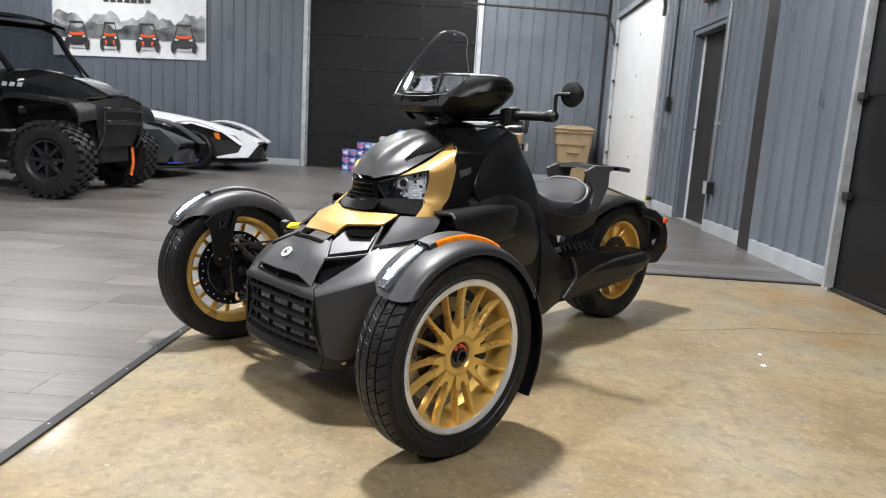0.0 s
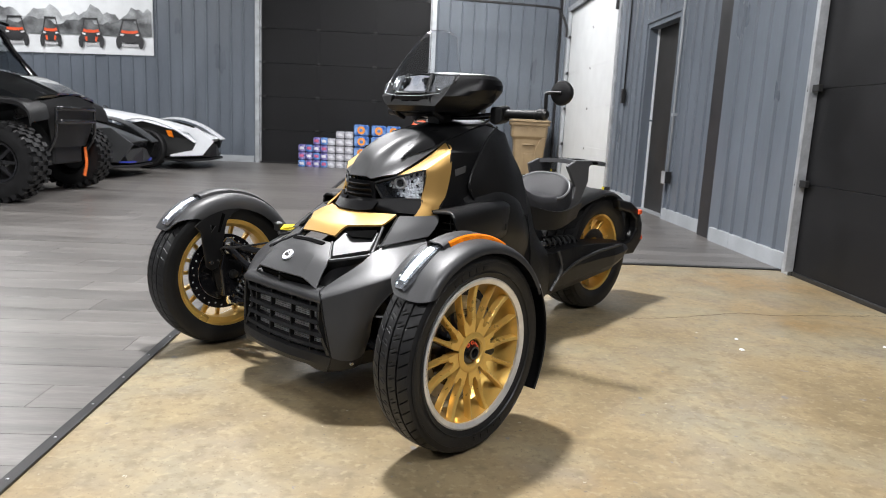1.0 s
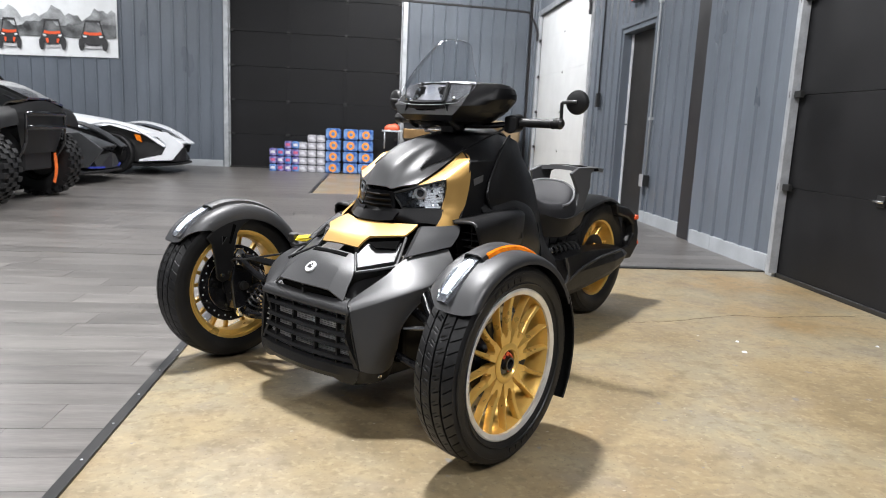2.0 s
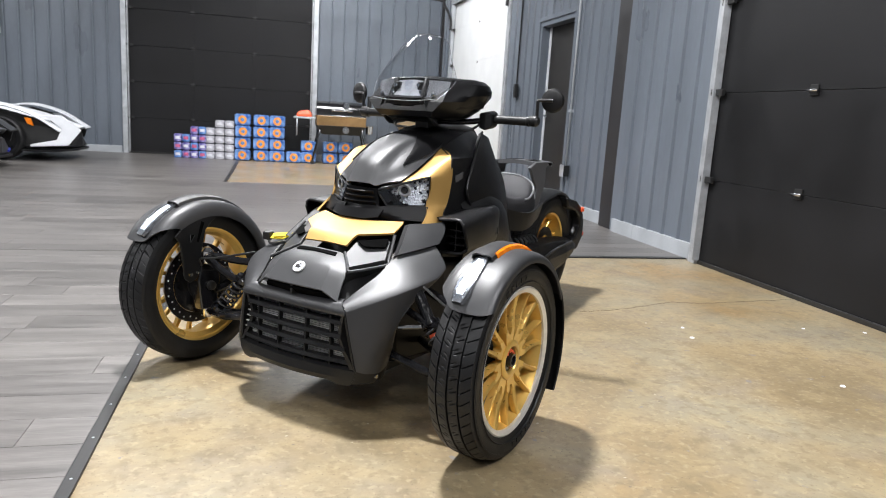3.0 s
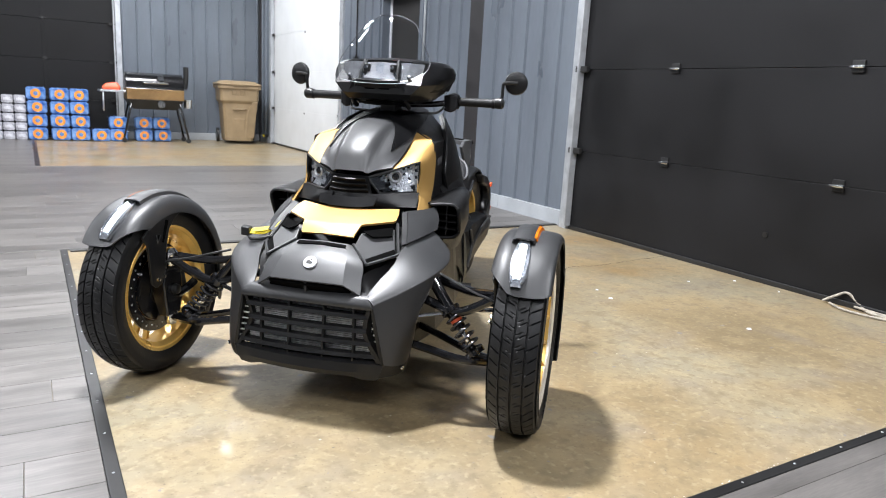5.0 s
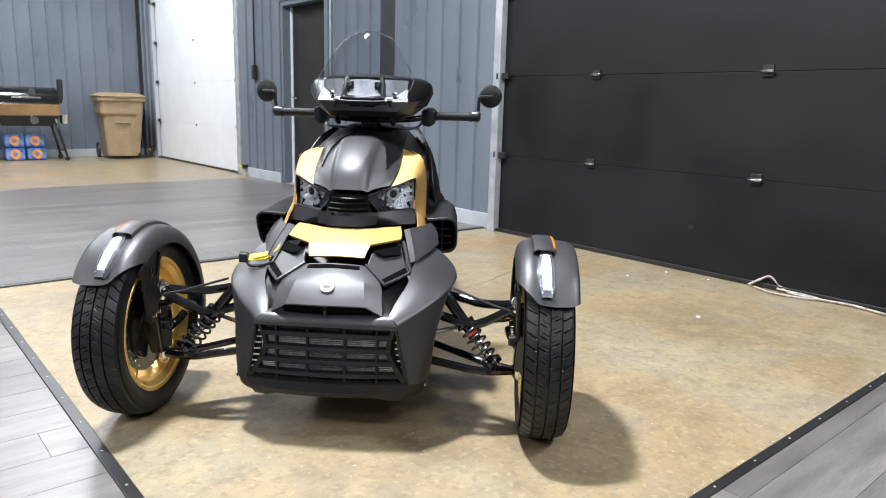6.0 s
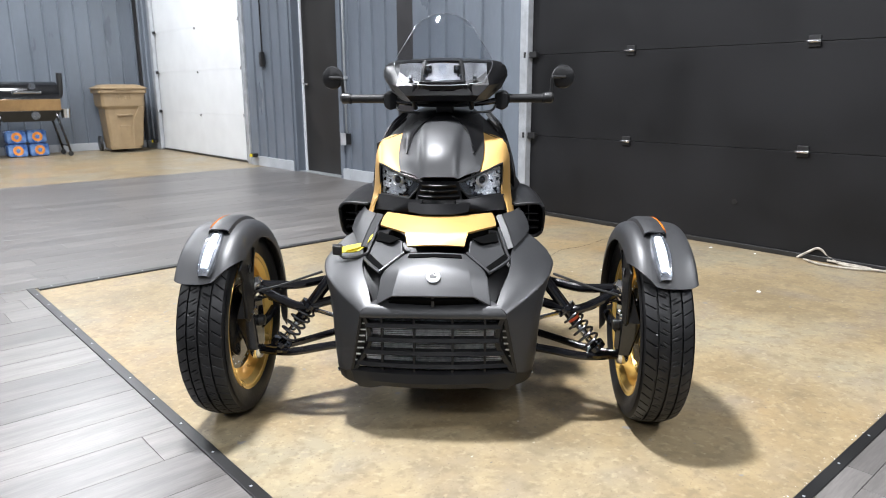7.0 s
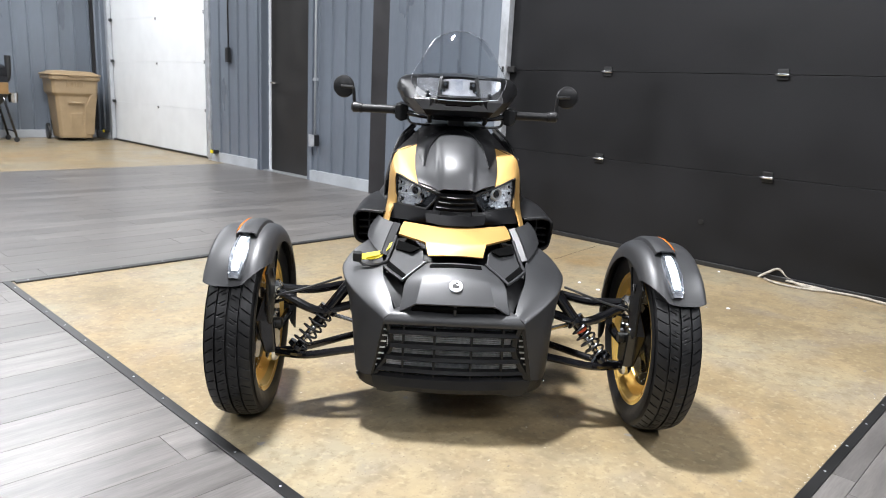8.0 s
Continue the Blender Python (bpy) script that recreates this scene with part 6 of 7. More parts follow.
def wheel_simple(parent, name, R, w, rim, n_spokes, m, knobs=0, tyre_label="black tyre"):
    """A vehicle wheel: dished rim, spokes and a tyre, knobbed if asked."""
    ob = part(name, lathe([(rim, w * 0.42), (rim - 0.018, w * 0.4), (rim - 0.035, 0.05), (rim - 0.035, -0.05), (rim - 0.018, -w * 0.4), (rim, -w * 0.42), (rim + 0.005, 0.0)], 40, closed=True), M_ALLOY, parent, m=m)
    part("wheel_disc", lathe([(0.05, -0.01), (rim - 0.03, -0.02), (rim - 0.03, -0.03), (0.05, -0.03)], 32, closed=True), M_HW, ob)
    bm = lathe([(rim, w * 0.4), (rim + 0.02, w * 0.48), ((R + rim) / 2, w * 0.52), (R - 0.03, w * 0.47), (R - 0.01, w * 0.3), (R - 0.01, -w * 0.3), (R - 0.03, -w * 0.47), ((R + rim) / 2, -w * 0.52), (rim + 0.02, -w * 0.48), (rim, -w * 0.4)], 48, closed=True)
    lugs = []
    for k in range(knobs):
        a = 2 * math.pi * k / knobs
        for y, dy, da in ((-0.42, 0.13, 0.0), (-0.12, 0.14, 0.5), (0.16, 0.14, 0.0), (0.44, 0.13, 0.5)):
            aa = a + da * 2 * math.pi / knobs
            lp = lambda r, q: [((r * math.cos(aa + s * q)), w * (y + t * dy), r * math.sin(aa + s * q)) for s, t in ((-1, -1), (1, -1), (1, 1), (-1, 1))]
            q = 0.62 * math.pi / knobs
            lugs.append([lp(R - 0.035, q), lp(R + 0.008, q * 0.8)])
    ty = part("tyre", bm, M_RUBBER, ob, tyre_label)
    if lugs:
        bm = bmesh.new()
        for two in lugs:
            loft(two, bm)
        tagged(part("tread", bm, M_RUBBER, ob, smooth=False), kind="stuff")
    s = part("spoke", loft([[(-0.02, w * 0.3, 0.03), (0.02, w * 0.3, 0.03), (0.02, w * 0.42, 0.03), (-0.02, w * 0.42, 0.03)], [(-0.012, w * 0.3, rim - 0.01), (0.012, w * 0.3, rim - 0.01), (0.012, w * 0.41, rim - 0.01), (-0.012, w * 0.41, rim - 0.01)]]), M_ALLOY, ob, smooth=False, bevel=0.003)
    for k in range(1, n_spokes):
        again(s, pose(0, 0, 0, 0, 360 / n_spokes * k, 0))
    part("hub_cap", lathe([(0.06, w * 0.3), (0.055, w * 0.44), (0.02, w * 0.46)], 20), M_FRAME, ob)
    return ob


def utility_vehicle():
    """Black side-by-side facing +x: knobby wheels, hood, guards, bull bar, roll cage, roof, seats and windscreen."""
    u = thing("utility_vehicle", "black side-by-side utility vehicle with knobby tyres", "utility vehicle", pose(-4.02, 7.38, 0.006, 0, 0, -4))
    for x, y, turn in ((0.13, -0.80, 180), (0.0, 0.62, 0), (-2.1, -0.70, 180), (-2.1, 0.62, 0)):
        wheel_simple(u, "wheel", 0.365, 0.25, 0.19, 8, pose(x, y, 0.371, 0, 0, turn), 26, "knobby off-road tyre")
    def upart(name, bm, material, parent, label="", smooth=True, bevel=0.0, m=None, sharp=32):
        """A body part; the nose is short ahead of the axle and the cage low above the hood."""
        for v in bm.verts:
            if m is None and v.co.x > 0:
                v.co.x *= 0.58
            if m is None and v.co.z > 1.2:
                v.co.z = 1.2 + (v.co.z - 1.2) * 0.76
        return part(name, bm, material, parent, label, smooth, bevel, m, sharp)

    M_UTV = mat("gloss_black_body", (0.007, 0.0075, 0.008), 0.1, spec=0.5, vary=0.15, coat=0.6)
    M_MATTE = mat("matte_black_plastic", (0.008, 0.008, 0.0085), 0.45, spec=0.3, vary=0.2)
    M_SMOKE = glass_mat("smoked_windscreen", (0.6, 0.62, 0.64))
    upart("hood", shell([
        [(0.48, -0.56, 0.93), (0.1, -0.62, 1.03), (-0.45, -0.66, 1.12)],
        [(0.52, -0.50, 0.98), (0.1, -0.52, 1.09), (-0.45, -0.55, 1.19)],
        [(0.57, -0.22, 1.01), (0.1, -0.24, 1.13), (-0.45, -0.26, 1.24)],
        [(0.57, -0.20, 1.03), (0.1, -0.22, 1.15), (-0.45, -0.24, 1.255)],
        [(0.57, 0.20, 1.03), (0.1, 0.22, 1.15), (-0.45, 0.24, 1.255)],
        [(0.57, 0.22, 1.01), (0.1, 0.24, 1.13), (-0.45, 0.26, 1.24)],
        [(0.52, 0.50, 0.98), (0.1, 0.52, 1.09), (-0.45, 0.55, 1.19)],
        [(0.48, 0.56, 0.93), (0.1, 0.62, 1.03), (-0.45, 0.66, 1.12)]], 0.02, 3, 1, flip=True), M_UTV, u, "glossy black hood with a raised middle")
    for y in (-0.34, 0.34):
        upart("hood_vent", plate([(0.50, y - 0.06, 1.012), (0.38, y - 0.06, 1.042), (0.38, y + 0.06, 1.042), (0.50, y + 0.06, 1.012)], 0.008, direction=(0.2, 0, 1)), M_ALLOY, u, "grey hood vent", smooth=False)
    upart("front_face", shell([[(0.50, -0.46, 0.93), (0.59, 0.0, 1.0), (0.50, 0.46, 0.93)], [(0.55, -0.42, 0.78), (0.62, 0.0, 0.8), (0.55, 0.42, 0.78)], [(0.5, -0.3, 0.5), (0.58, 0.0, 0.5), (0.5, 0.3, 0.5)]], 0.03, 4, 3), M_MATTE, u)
    for s in (1, -1):
        line = [(0.60, 0.74), (0.56, 0.86), (0.40, 0.93), (-0.05, 0.955), (-0.36, 0.97), (-0.47, 0.90), (-0.52, 0.62)]
        arch = [[(x, s * y, z + dz) for y, dz in ((0.42, 0.03), (0.69, 0.0), (0.705, -0.01), (0.705, -0.035))] for x, z in line]
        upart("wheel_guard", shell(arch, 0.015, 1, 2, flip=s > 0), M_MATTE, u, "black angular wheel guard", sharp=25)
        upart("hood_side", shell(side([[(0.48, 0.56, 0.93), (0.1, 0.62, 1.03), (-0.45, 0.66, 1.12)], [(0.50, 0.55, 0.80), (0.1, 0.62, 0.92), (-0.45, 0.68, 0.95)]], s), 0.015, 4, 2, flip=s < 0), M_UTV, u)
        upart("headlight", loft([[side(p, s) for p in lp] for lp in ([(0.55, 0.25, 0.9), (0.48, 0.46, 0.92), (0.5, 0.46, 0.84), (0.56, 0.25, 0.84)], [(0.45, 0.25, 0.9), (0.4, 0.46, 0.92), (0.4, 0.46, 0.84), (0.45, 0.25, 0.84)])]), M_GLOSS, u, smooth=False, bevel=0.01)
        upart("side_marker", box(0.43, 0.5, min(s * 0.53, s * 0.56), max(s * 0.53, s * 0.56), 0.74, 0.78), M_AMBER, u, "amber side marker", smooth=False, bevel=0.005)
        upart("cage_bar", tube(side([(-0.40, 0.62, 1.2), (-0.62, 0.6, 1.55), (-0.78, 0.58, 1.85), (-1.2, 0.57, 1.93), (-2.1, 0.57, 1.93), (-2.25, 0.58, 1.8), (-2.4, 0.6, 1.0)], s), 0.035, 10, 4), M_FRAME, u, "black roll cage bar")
        upart("door_panel", shell(side([[(-0.55, 0.7, 1.0), (-1.2, 0.72, 0.95), (-1.75, 0.7, 1.0)], [(-0.5, 0.72, 0.6), (-1.2, 0.75, 0.55), (-1.7, 0.72, 0.6)], [(-0.5, 0.68, 0.4), (-1.2, 0.7, 0.38), (-1.7, 0.68, 0.4)]], s), 0.02, 3, 3, flip=s < 0), M_UTV, u)
        upart("control_arm", tube(side([(0.12, 0.2, 0.42), (0.05, 0.55, 0.38)], s), 0.025, 8, 1), M_FRAME, u)
        upart("front_spring", coil(side((0.05, 0.36, 0.85), s), side((0.05, 0.48, 0.45), s), 0.05, 0.008, 6), M_HW, u)
        upart("seat", loft([[side(p, s) for p in lp] for lp in ([(-1.1, 0.1, 0.75), (-1.1, 0.55, 0.75), (-1.65, 0.55, 0.7), (-1.65, 0.1, 0.7)], [(-1.1, 0.12, 0.85), (-1.1, 0.53, 0.85), (-1.6, 0.53, 0.8), (-1.6, 0.12, 0.8)])]), M_LEATHER, u, smooth=False, bevel=0.03)
        upart("seat_back", loft([[side(p, s) for p in lp] for lp in ([(-1.55, 0.12, 0.8), (-1.55, 0.53, 0.8), (-1.68, 0.53, 0.8), (-1.68, 0.12, 0.8)], [(-1.72, 0.17, 1.45), (-1.72, 0.48, 1.45), (-1.82, 0.48, 1.45), (-1.82, 0.17, 1.45)])]), M_LEATHER, u, smooth=False, bevel=0.03)
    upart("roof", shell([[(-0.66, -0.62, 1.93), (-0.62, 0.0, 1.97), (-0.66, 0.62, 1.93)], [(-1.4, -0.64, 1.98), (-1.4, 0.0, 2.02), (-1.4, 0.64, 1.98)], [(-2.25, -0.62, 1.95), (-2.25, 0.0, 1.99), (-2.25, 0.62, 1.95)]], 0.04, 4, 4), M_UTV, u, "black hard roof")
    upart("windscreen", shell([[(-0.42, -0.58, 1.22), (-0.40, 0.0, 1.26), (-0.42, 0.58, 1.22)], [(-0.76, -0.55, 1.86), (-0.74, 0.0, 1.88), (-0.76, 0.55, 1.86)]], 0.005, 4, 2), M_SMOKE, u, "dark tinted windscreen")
    upart("dashboard", loft([[(-0.45, -0.6, z0), (-0.75, -0.6, z0 - 0.05), (-0.75, 0.6, z0 - 0.05), (-0.45, 0.6, z0)] for z0 in (1.0, 1.22)]), M_BLACK, u, smooth=False, bevel=0.03)
    upart("steering_wheel", lathe([(0.155, -0.012), (0.17, 0.0), (0.155, 0.012), (0.14, 0.0)], 28, closed=True, axis="x"), M_HW, u, m=pose(-0.92, -0.32, 1.2, 0, -25, 0))
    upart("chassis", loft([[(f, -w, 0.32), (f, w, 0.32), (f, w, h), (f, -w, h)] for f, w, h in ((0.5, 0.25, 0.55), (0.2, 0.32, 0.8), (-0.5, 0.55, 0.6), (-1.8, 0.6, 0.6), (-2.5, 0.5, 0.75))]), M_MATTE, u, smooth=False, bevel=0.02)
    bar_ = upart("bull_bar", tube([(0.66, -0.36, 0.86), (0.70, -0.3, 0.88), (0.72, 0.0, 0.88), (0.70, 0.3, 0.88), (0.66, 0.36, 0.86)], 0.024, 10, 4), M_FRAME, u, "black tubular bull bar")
    upart("bar_tube", tube([(0.64, -0.36, 0.75), (0.7, -0.3, 0.75), (0.72, 0.0, 0.75), (0.7, 0.3, 0.75), (0.64, 0.36, 0.75)], 0.024, 10, 4), M_FRAME, bar_)
    for y in (-0.36, 0.36):
        upart("bar_upright", tube([(0.5, y, 0.45), (0.64 + (0.05 if abs(y) < 0.2 else 0), y, 0.6), (0.67 + (0.04 if abs(y) < 0.2 else 0), y, 0.87)], 0.02, 8, 3), M_FRAME, bar_)
    upart("winch_strap", tube([(0.40, 0.42, 0.47), (0.42, 0.42, 0.3), (0.38, 0.41, 0.16)], 0.024, 8, 3), M_WEBBING, u, "orange winch strap")
    upart("rear_bulkhead", box(-1.95, -1.9, -0.6, 0.6, 0.7, 1.9), M_HW, u, "black cab back wall", smooth=False)
    for k in range(4):      # plain bars
        upart("decal_bar", plate([(-0.30 - 0.08 * k, -0.690, 1.045), (-0.25 - 0.08 * k, -0.69, 1.04), (-0.235 - 0.08 * k, -0.685, 1.08), (-0.285 - 0.08 * k, -0.685, 1.085)], 0.004, direction=(0, -1, 0)), M_TRIM, u, smooth=False)
    upart("cargo_bed", loft([[(-1.95, -0.68, z), (-2.9, -0.68, z), (-2.9, 0.68, z), (-1.95, 0.68, z)] for z in (0.78, 1.05)]), M_BLACK, u, smooth=False, bevel=0.02)
    return u


M_WEBBING = mat("orange_webbing", (0.85, 0.17, 0.03), 0.55, vary=0.15, scale=30)
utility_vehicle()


def roadster(name, label, m, body, accent):
    """Low three-wheeled roadster facing +x: angular nose, guards over the front wheels, cockpit and splitter."""
    r = thing(name, label, "roadster", m)
    for y, turn in ((-0.78, 180), (0.78, 0)):
        wheel_simple(r, "wheel", 0.32, 0.22, 0.22, 5, pose(-0.75, y, 0.32, 0, 0, turn))
    wheel_simple(r, "wheel", 0.33, 0.3, 0.22, 5, pose(-3.4, 0.0, 0.33))
    part("nose", shell([
        [(0.0, -0.42, 0.50), (-0.5, -0.5, 0.68), (-1.2, -0.55, 0.86), (-1.9, -0.6, 0.96)],
        [(0.10, -0.2, 0.55), (-0.45, -0.25, 0.76), (-1.2, -0.3, 0.93), (-1.9, -0.35, 1.03)],
        [(0.13, 0.0, 0.56), (-0.45, 0.0, 0.77), (-1.2, 0.0, 0.94), (-1.9, 0.0, 1.04)],
        [(0.10, 0.2, 0.55), (-0.45, 0.25, 0.76), (-1.2, 0.3, 0.93), (-1.9, 0.35, 1.03)],
        [(0.0, 0.42, 0.50), (-0.5, 0.5, 0.68), (-1.2, 0.55, 0.86), (-1.9, 0.6, 0.96)]], 0.02, 3, 3, flip=True), body, r, "angular nose panel")
    part("splitter", plate([(0.12, -0.3, 0.2), (0.12, 0.3, 0.2), (-0.1, 0.78, 0.19), (-0.6, 0.84, 0.19), (-0.6, -0.84, 0.19), (-0.1, -0.78, 0.19)], 0.04, direction=(0, 0, 1)), M_BLACK, r, smooth=False, bevel=0.01)
    part("grille", loft([[(0.06, -0.4, 0.22), (0.1, 0.0, 0.22), (0.06, 0.4, 0.22), (-0.5, 0.4, 0.22), (-0.5, -0.4, 0.22)], [(0.0, -0.4, 0.4), (0.1, 0.0, 0.45), (0.0, 0.4, 0.4), (-0.5, 0.4, 0.56), (-0.5, -0.4, 0.56)]]), M_HW, r, smooth=False)
    part("tub", loft([[(f, -w, 0.15), (f, w, 0.15), (f, w, h), (f, -w, h)] for f, w, h in ((-0.5, 0.45, 0.5), (-1.4, 0.7, 0.7), (-2.6, 0.72, 0.72), (-3.2, 0.4, 0.8))]), M_BLACK, r, smooth=False, bevel=0.03)
    for s in (1, -1):
        part("wheel_guard", shell(side([
            [(0.02, 0.55, 0.50), (-0.35, 0.6, 0.76), (-0.8, 0.62, 0.88), (-1.25, 0.64, 0.80)],
            [(0.05, 0.72, 0.51), (-0.35, 0.78, 0.78), (-0.8, 0.8, 0.90), (-1.25, 0.8, 0.81)],
            [(-0.02, 0.82, 0.49), (-0.38, 0.86, 0.75), (-0.8, 0.88, 0.87), (-1.22, 0.88, 0.78)]], s), 0.02, 3, 3, flip=s < 0), body, r, "sharp front guard")
        b = 0.0 if s < 0 else -0.34
        part("cheek_blade", plate(side([(x + b, y, z) for x, y, z in [(-0.30, 0.84, 0.74), (0.02, 0.80, 0.76), (0.26, 0.72, 0.525), (0.10, 0.80, 0.27), (-0.37, 0.88, 0.235), (-0.37, 0.88, 0.27), (-0.04, 0.84, 0.36), (0.02, 0.80, 0.53), (-0.1, 0.82, 0.66), (-0.30, 0.85, 0.69)]], s), 0.04, direction=(0.2, s, 0)), body, r, "angular hooked fender blade", smooth=False, bevel=0.008)
        part("arch_liner", plate(side([(-0.10, 0.78, 0.66), (0.0, 0.76, 0.52), (-0.05, 0.78, 0.34), (-0.4, 0.8, 0.24), (-1.2, 0.8, 0.24), (-1.2, 0.82, 0.74), (-0.8, 0.82, 0.84), (-0.38, 0.8, 0.72)], s), 0.02, direction=(0, s, 0)), M_HW, r, smooth=False)
        part("headlight", plate(side([(0.0, 0.42, 0.34), (-0.08, 0.62, 0.42), (-0.16, 0.66, 0.54), (-0.08, 0.46, 0.46)], s), 0.05, direction=(1, s * 0.3, 0.2)), M_GLOSS, r, smooth=False)
        part("marker", plate(side([(-0.40, 0.85, 0.60), (-0.33, 0.84, 0.57), (-0.36, 0.84, 0.69), (-0.44, 0.85, 0.70)], s), 0.03, direction=(0, s, 0)), M_AMBER, r, "amber marker light", smooth=False)
        part("accent_bar", plate(side([(0.10, 0.25, 0.225), (0.02, 0.55, 0.235), (0.02, 0.55, 0.26), (0.1, 0.25, 0.25)], s), 0.02, direction=(1, 0, 0)), accent, r, smooth=False)
        part("screen", tube(side([(-1.75, 0.2, 0.92), (-1.85, 0.25, 1.05), (-1.88, 0.45, 1.06), (-1.8, 0.55, 0.9)], s), 0.012, 8, 3), M_HW, r)
        part("seat_back", loft([[side(p, s) for p in lp] for lp in ([(-2.35, 0.12, 0.5), (-2.35, 0.55, 0.5), (-2.5, 0.55, 0.5), (-2.5, 0.12, 0.5)], [(-2.55, 0.18, 1.05), (-2.55, 0.48, 1.05), (-2.68, 0.48, 1.05), (-2.68, 0.18, 1.05)])]), M_LEATHER, r, smooth=False, bevel=0.04)
    for child in r.children:      # a low body on full-size wheels
        if child.name.split(".")[0] != "wheel":
            for v in child.data.vertices:
                v.co.z *= 0.87
    return r


M_GREYCAR = mat("dark_grey_metallic", (0.07, 0.072, 0.075), 0.3, metal=0.5, vary=0.1, coat=0.3)
M_BLUE = mat("blue_trim", (0.03, 0.05, 0.35), 0.4, vary=0.1)
roadster("roadster", "dark grey angular three-wheeled roadster with blue trim", pose(-3.98, 9.75, 0.006), M_GREYCAR, M_BLUE)
roadster("roadster", "white angular three-wheeled roadster beside the wall", pose(-3.56, 11.85, 0.006), M_WHITE, M_HW)

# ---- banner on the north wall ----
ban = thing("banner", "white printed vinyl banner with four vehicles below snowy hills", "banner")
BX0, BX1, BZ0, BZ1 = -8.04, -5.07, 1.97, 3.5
nb = 24
rows = [[(BX0 + (BX1 - BX0) * i / nb, NORTH - 0.035 - 0.006 * math.sin(i * 1.3) - 0.004 * math.sin(i * 0.5 + j), BZ0 + (BZ1 - BZ0) * j / 6) for i in range(nb + 1)] for j in range(7)]
M_VINYL = mat("white_banner_vinyl", (0.72, 0.74, 0.75), 0.4, vary=0.05)
M_PRINTG = mat("printed_grey", (0.16, 0.165, 0.17), 0.45, vary=0.5, scale=3.5, second=(0.5, 0.52, 0.53))
M_PRINTD = mat("printed_dark_grey", (0.05, 0.052, 0.055), 0.45, vary=0.6, scale=5, second=(0.2, 0.21, 0.215))
M_PRINTL = mat("printed_pale_grey", (0.5, 0.5, 0.51), 0.45, vary=0.1)
M_PRINTK = mat("printed_black", (0.03, 0.03, 0.032), 0.45, vary=0.3)
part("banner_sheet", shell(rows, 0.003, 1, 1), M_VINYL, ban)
yb = NORTH - 0.052
for tone, base, amp, ph in ((M_PRINTG, 2.72, 0.08, 0.0), (M_PRINTD, 2.55, 0.05, 1.7)):
    hills = [(BX0 + 0.02, yb, 2.31)] + [(BX0 + 0.02 + (BX1 - BX0 - 0.04) * i / 40, yb, base + amp * math.sin(i * 0.55 + ph) + amp * 0.6 * math.sin(i * 1.3 + ph) + amp * 0.3 * math.sin(i * 3.1)) for i in range(41)] + [(BX1 - 0.02, yb, 2.31)]
    part("printed_hill", plate(hills, 0.002, direction=(0, -1, 0)), tone, ban, "grey printed snowy hills", smooth=False)
    yb -= 0.003
flat = lambda pts, lift: plate([(x + 0.06, yb - lift, 2.17 + (z - 2.25) * 0.92) for x, z in pts], 0.002, direction=(0, -1, 0))
for i, cx in enumerate((-7.62, -6.98, -6.25, -5.55)):
    w = (0.25, 0.2, 0.24, 0.26)[i]
    pv = part("printed_vehicle", flat([(cx - w * 0.8, 2.46), (cx + w * 0.8, 2.46), (cx + w * 0.75, 2.30), (cx + w * 0.3, 2.25), (cx - w * 0.3, 2.25), (cx - w * 0.75, 2.30)], 0.004), M_PRINTK, ban, smooth=False)
    for s in (1, -1):
        part("printed_wheel", flat([(cx + s * w * (0.78 + 0.2 * math.cos(a)), 2.27 + 0.125 * math.sin(a)) for a in [math.radians(30 * q) for q in range(12)]], 0.007), M_PRINTK, pv, smooth=False)
        part("printed_cage", flat([(cx + s * w * 0.74, 2.46), (cx + s * w * 0.52, 2.70), (cx + s * w * 0.44, 2.70), (cx + s * w * 0.64, 2.46)], 0.004), M_PRINTK, pv, smooth=False)
        part("printed_lamp", flat([(cx + s * w * 0.68, 2.445), (cx + s * w * 0.4, 2.43), (cx + s * w * 0.45, 2.40), (cx + s * w * 0.66, 2.41)], 0.010), M_VINYL, pv, smooth=False)
    part("printed_roof", flat([(cx - w * 0.55, 2.73), (cx + w * 0.55, 2.73), (cx + w * 0.5, 2.69), (cx - w * 0.5, 2.69)], 0.007), M_PRINTK, pv, smooth=False)
    part("printed_hood", flat([(cx - w * 0.55, 2.515), (cx - w * 0.3, 2.5), (cx + w * 0.3, 2.5), (cx + w * 0.55, 2.515), (cx + w * 0.62, 2.465), (cx + w * 0.25, 2.445), (cx - w * 0.25, 2.445), (cx - w * 0.62, 2.465)], 0.008), M_RED, pv, "orange printed hood", smooth=False)
    if i in (1, 2):
        for s in (1, -1):
            part("printed_bumper", flat([(cx + s * w * 0.5, 2.36), (cx + s * w * 0.3, 2.37), (cx + s * w * 0.28, 2.29), (cx + s * w * 0.4, 2.27)], 0.008), M_RED, pv, smooth=False)
    part("printed_shadow", flat([(cx - w * 0.55, 2.24), (cx + w * 0.55, 2.24), (cx + w * 0.5, 2.19), (cx - w * 0.5, 2.19)], 0.002), M_PRINTL, ban, smooth=False)
yb = NORTH - 0.052
for k in range(7):      # plain printed bars
    x = -7.04 + k * 0.135
    part("title_bar", plate([(x, yb, 2.98), (x + 0.1, yb, 2.98), (x + 0.1, yb, 3.06), (x, yb, 3.06)], 0.002, direction=(0, -1, 0)), M_PRINTK, ban, smooth=False)
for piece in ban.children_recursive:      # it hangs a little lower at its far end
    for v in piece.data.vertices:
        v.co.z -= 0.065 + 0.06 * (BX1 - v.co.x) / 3


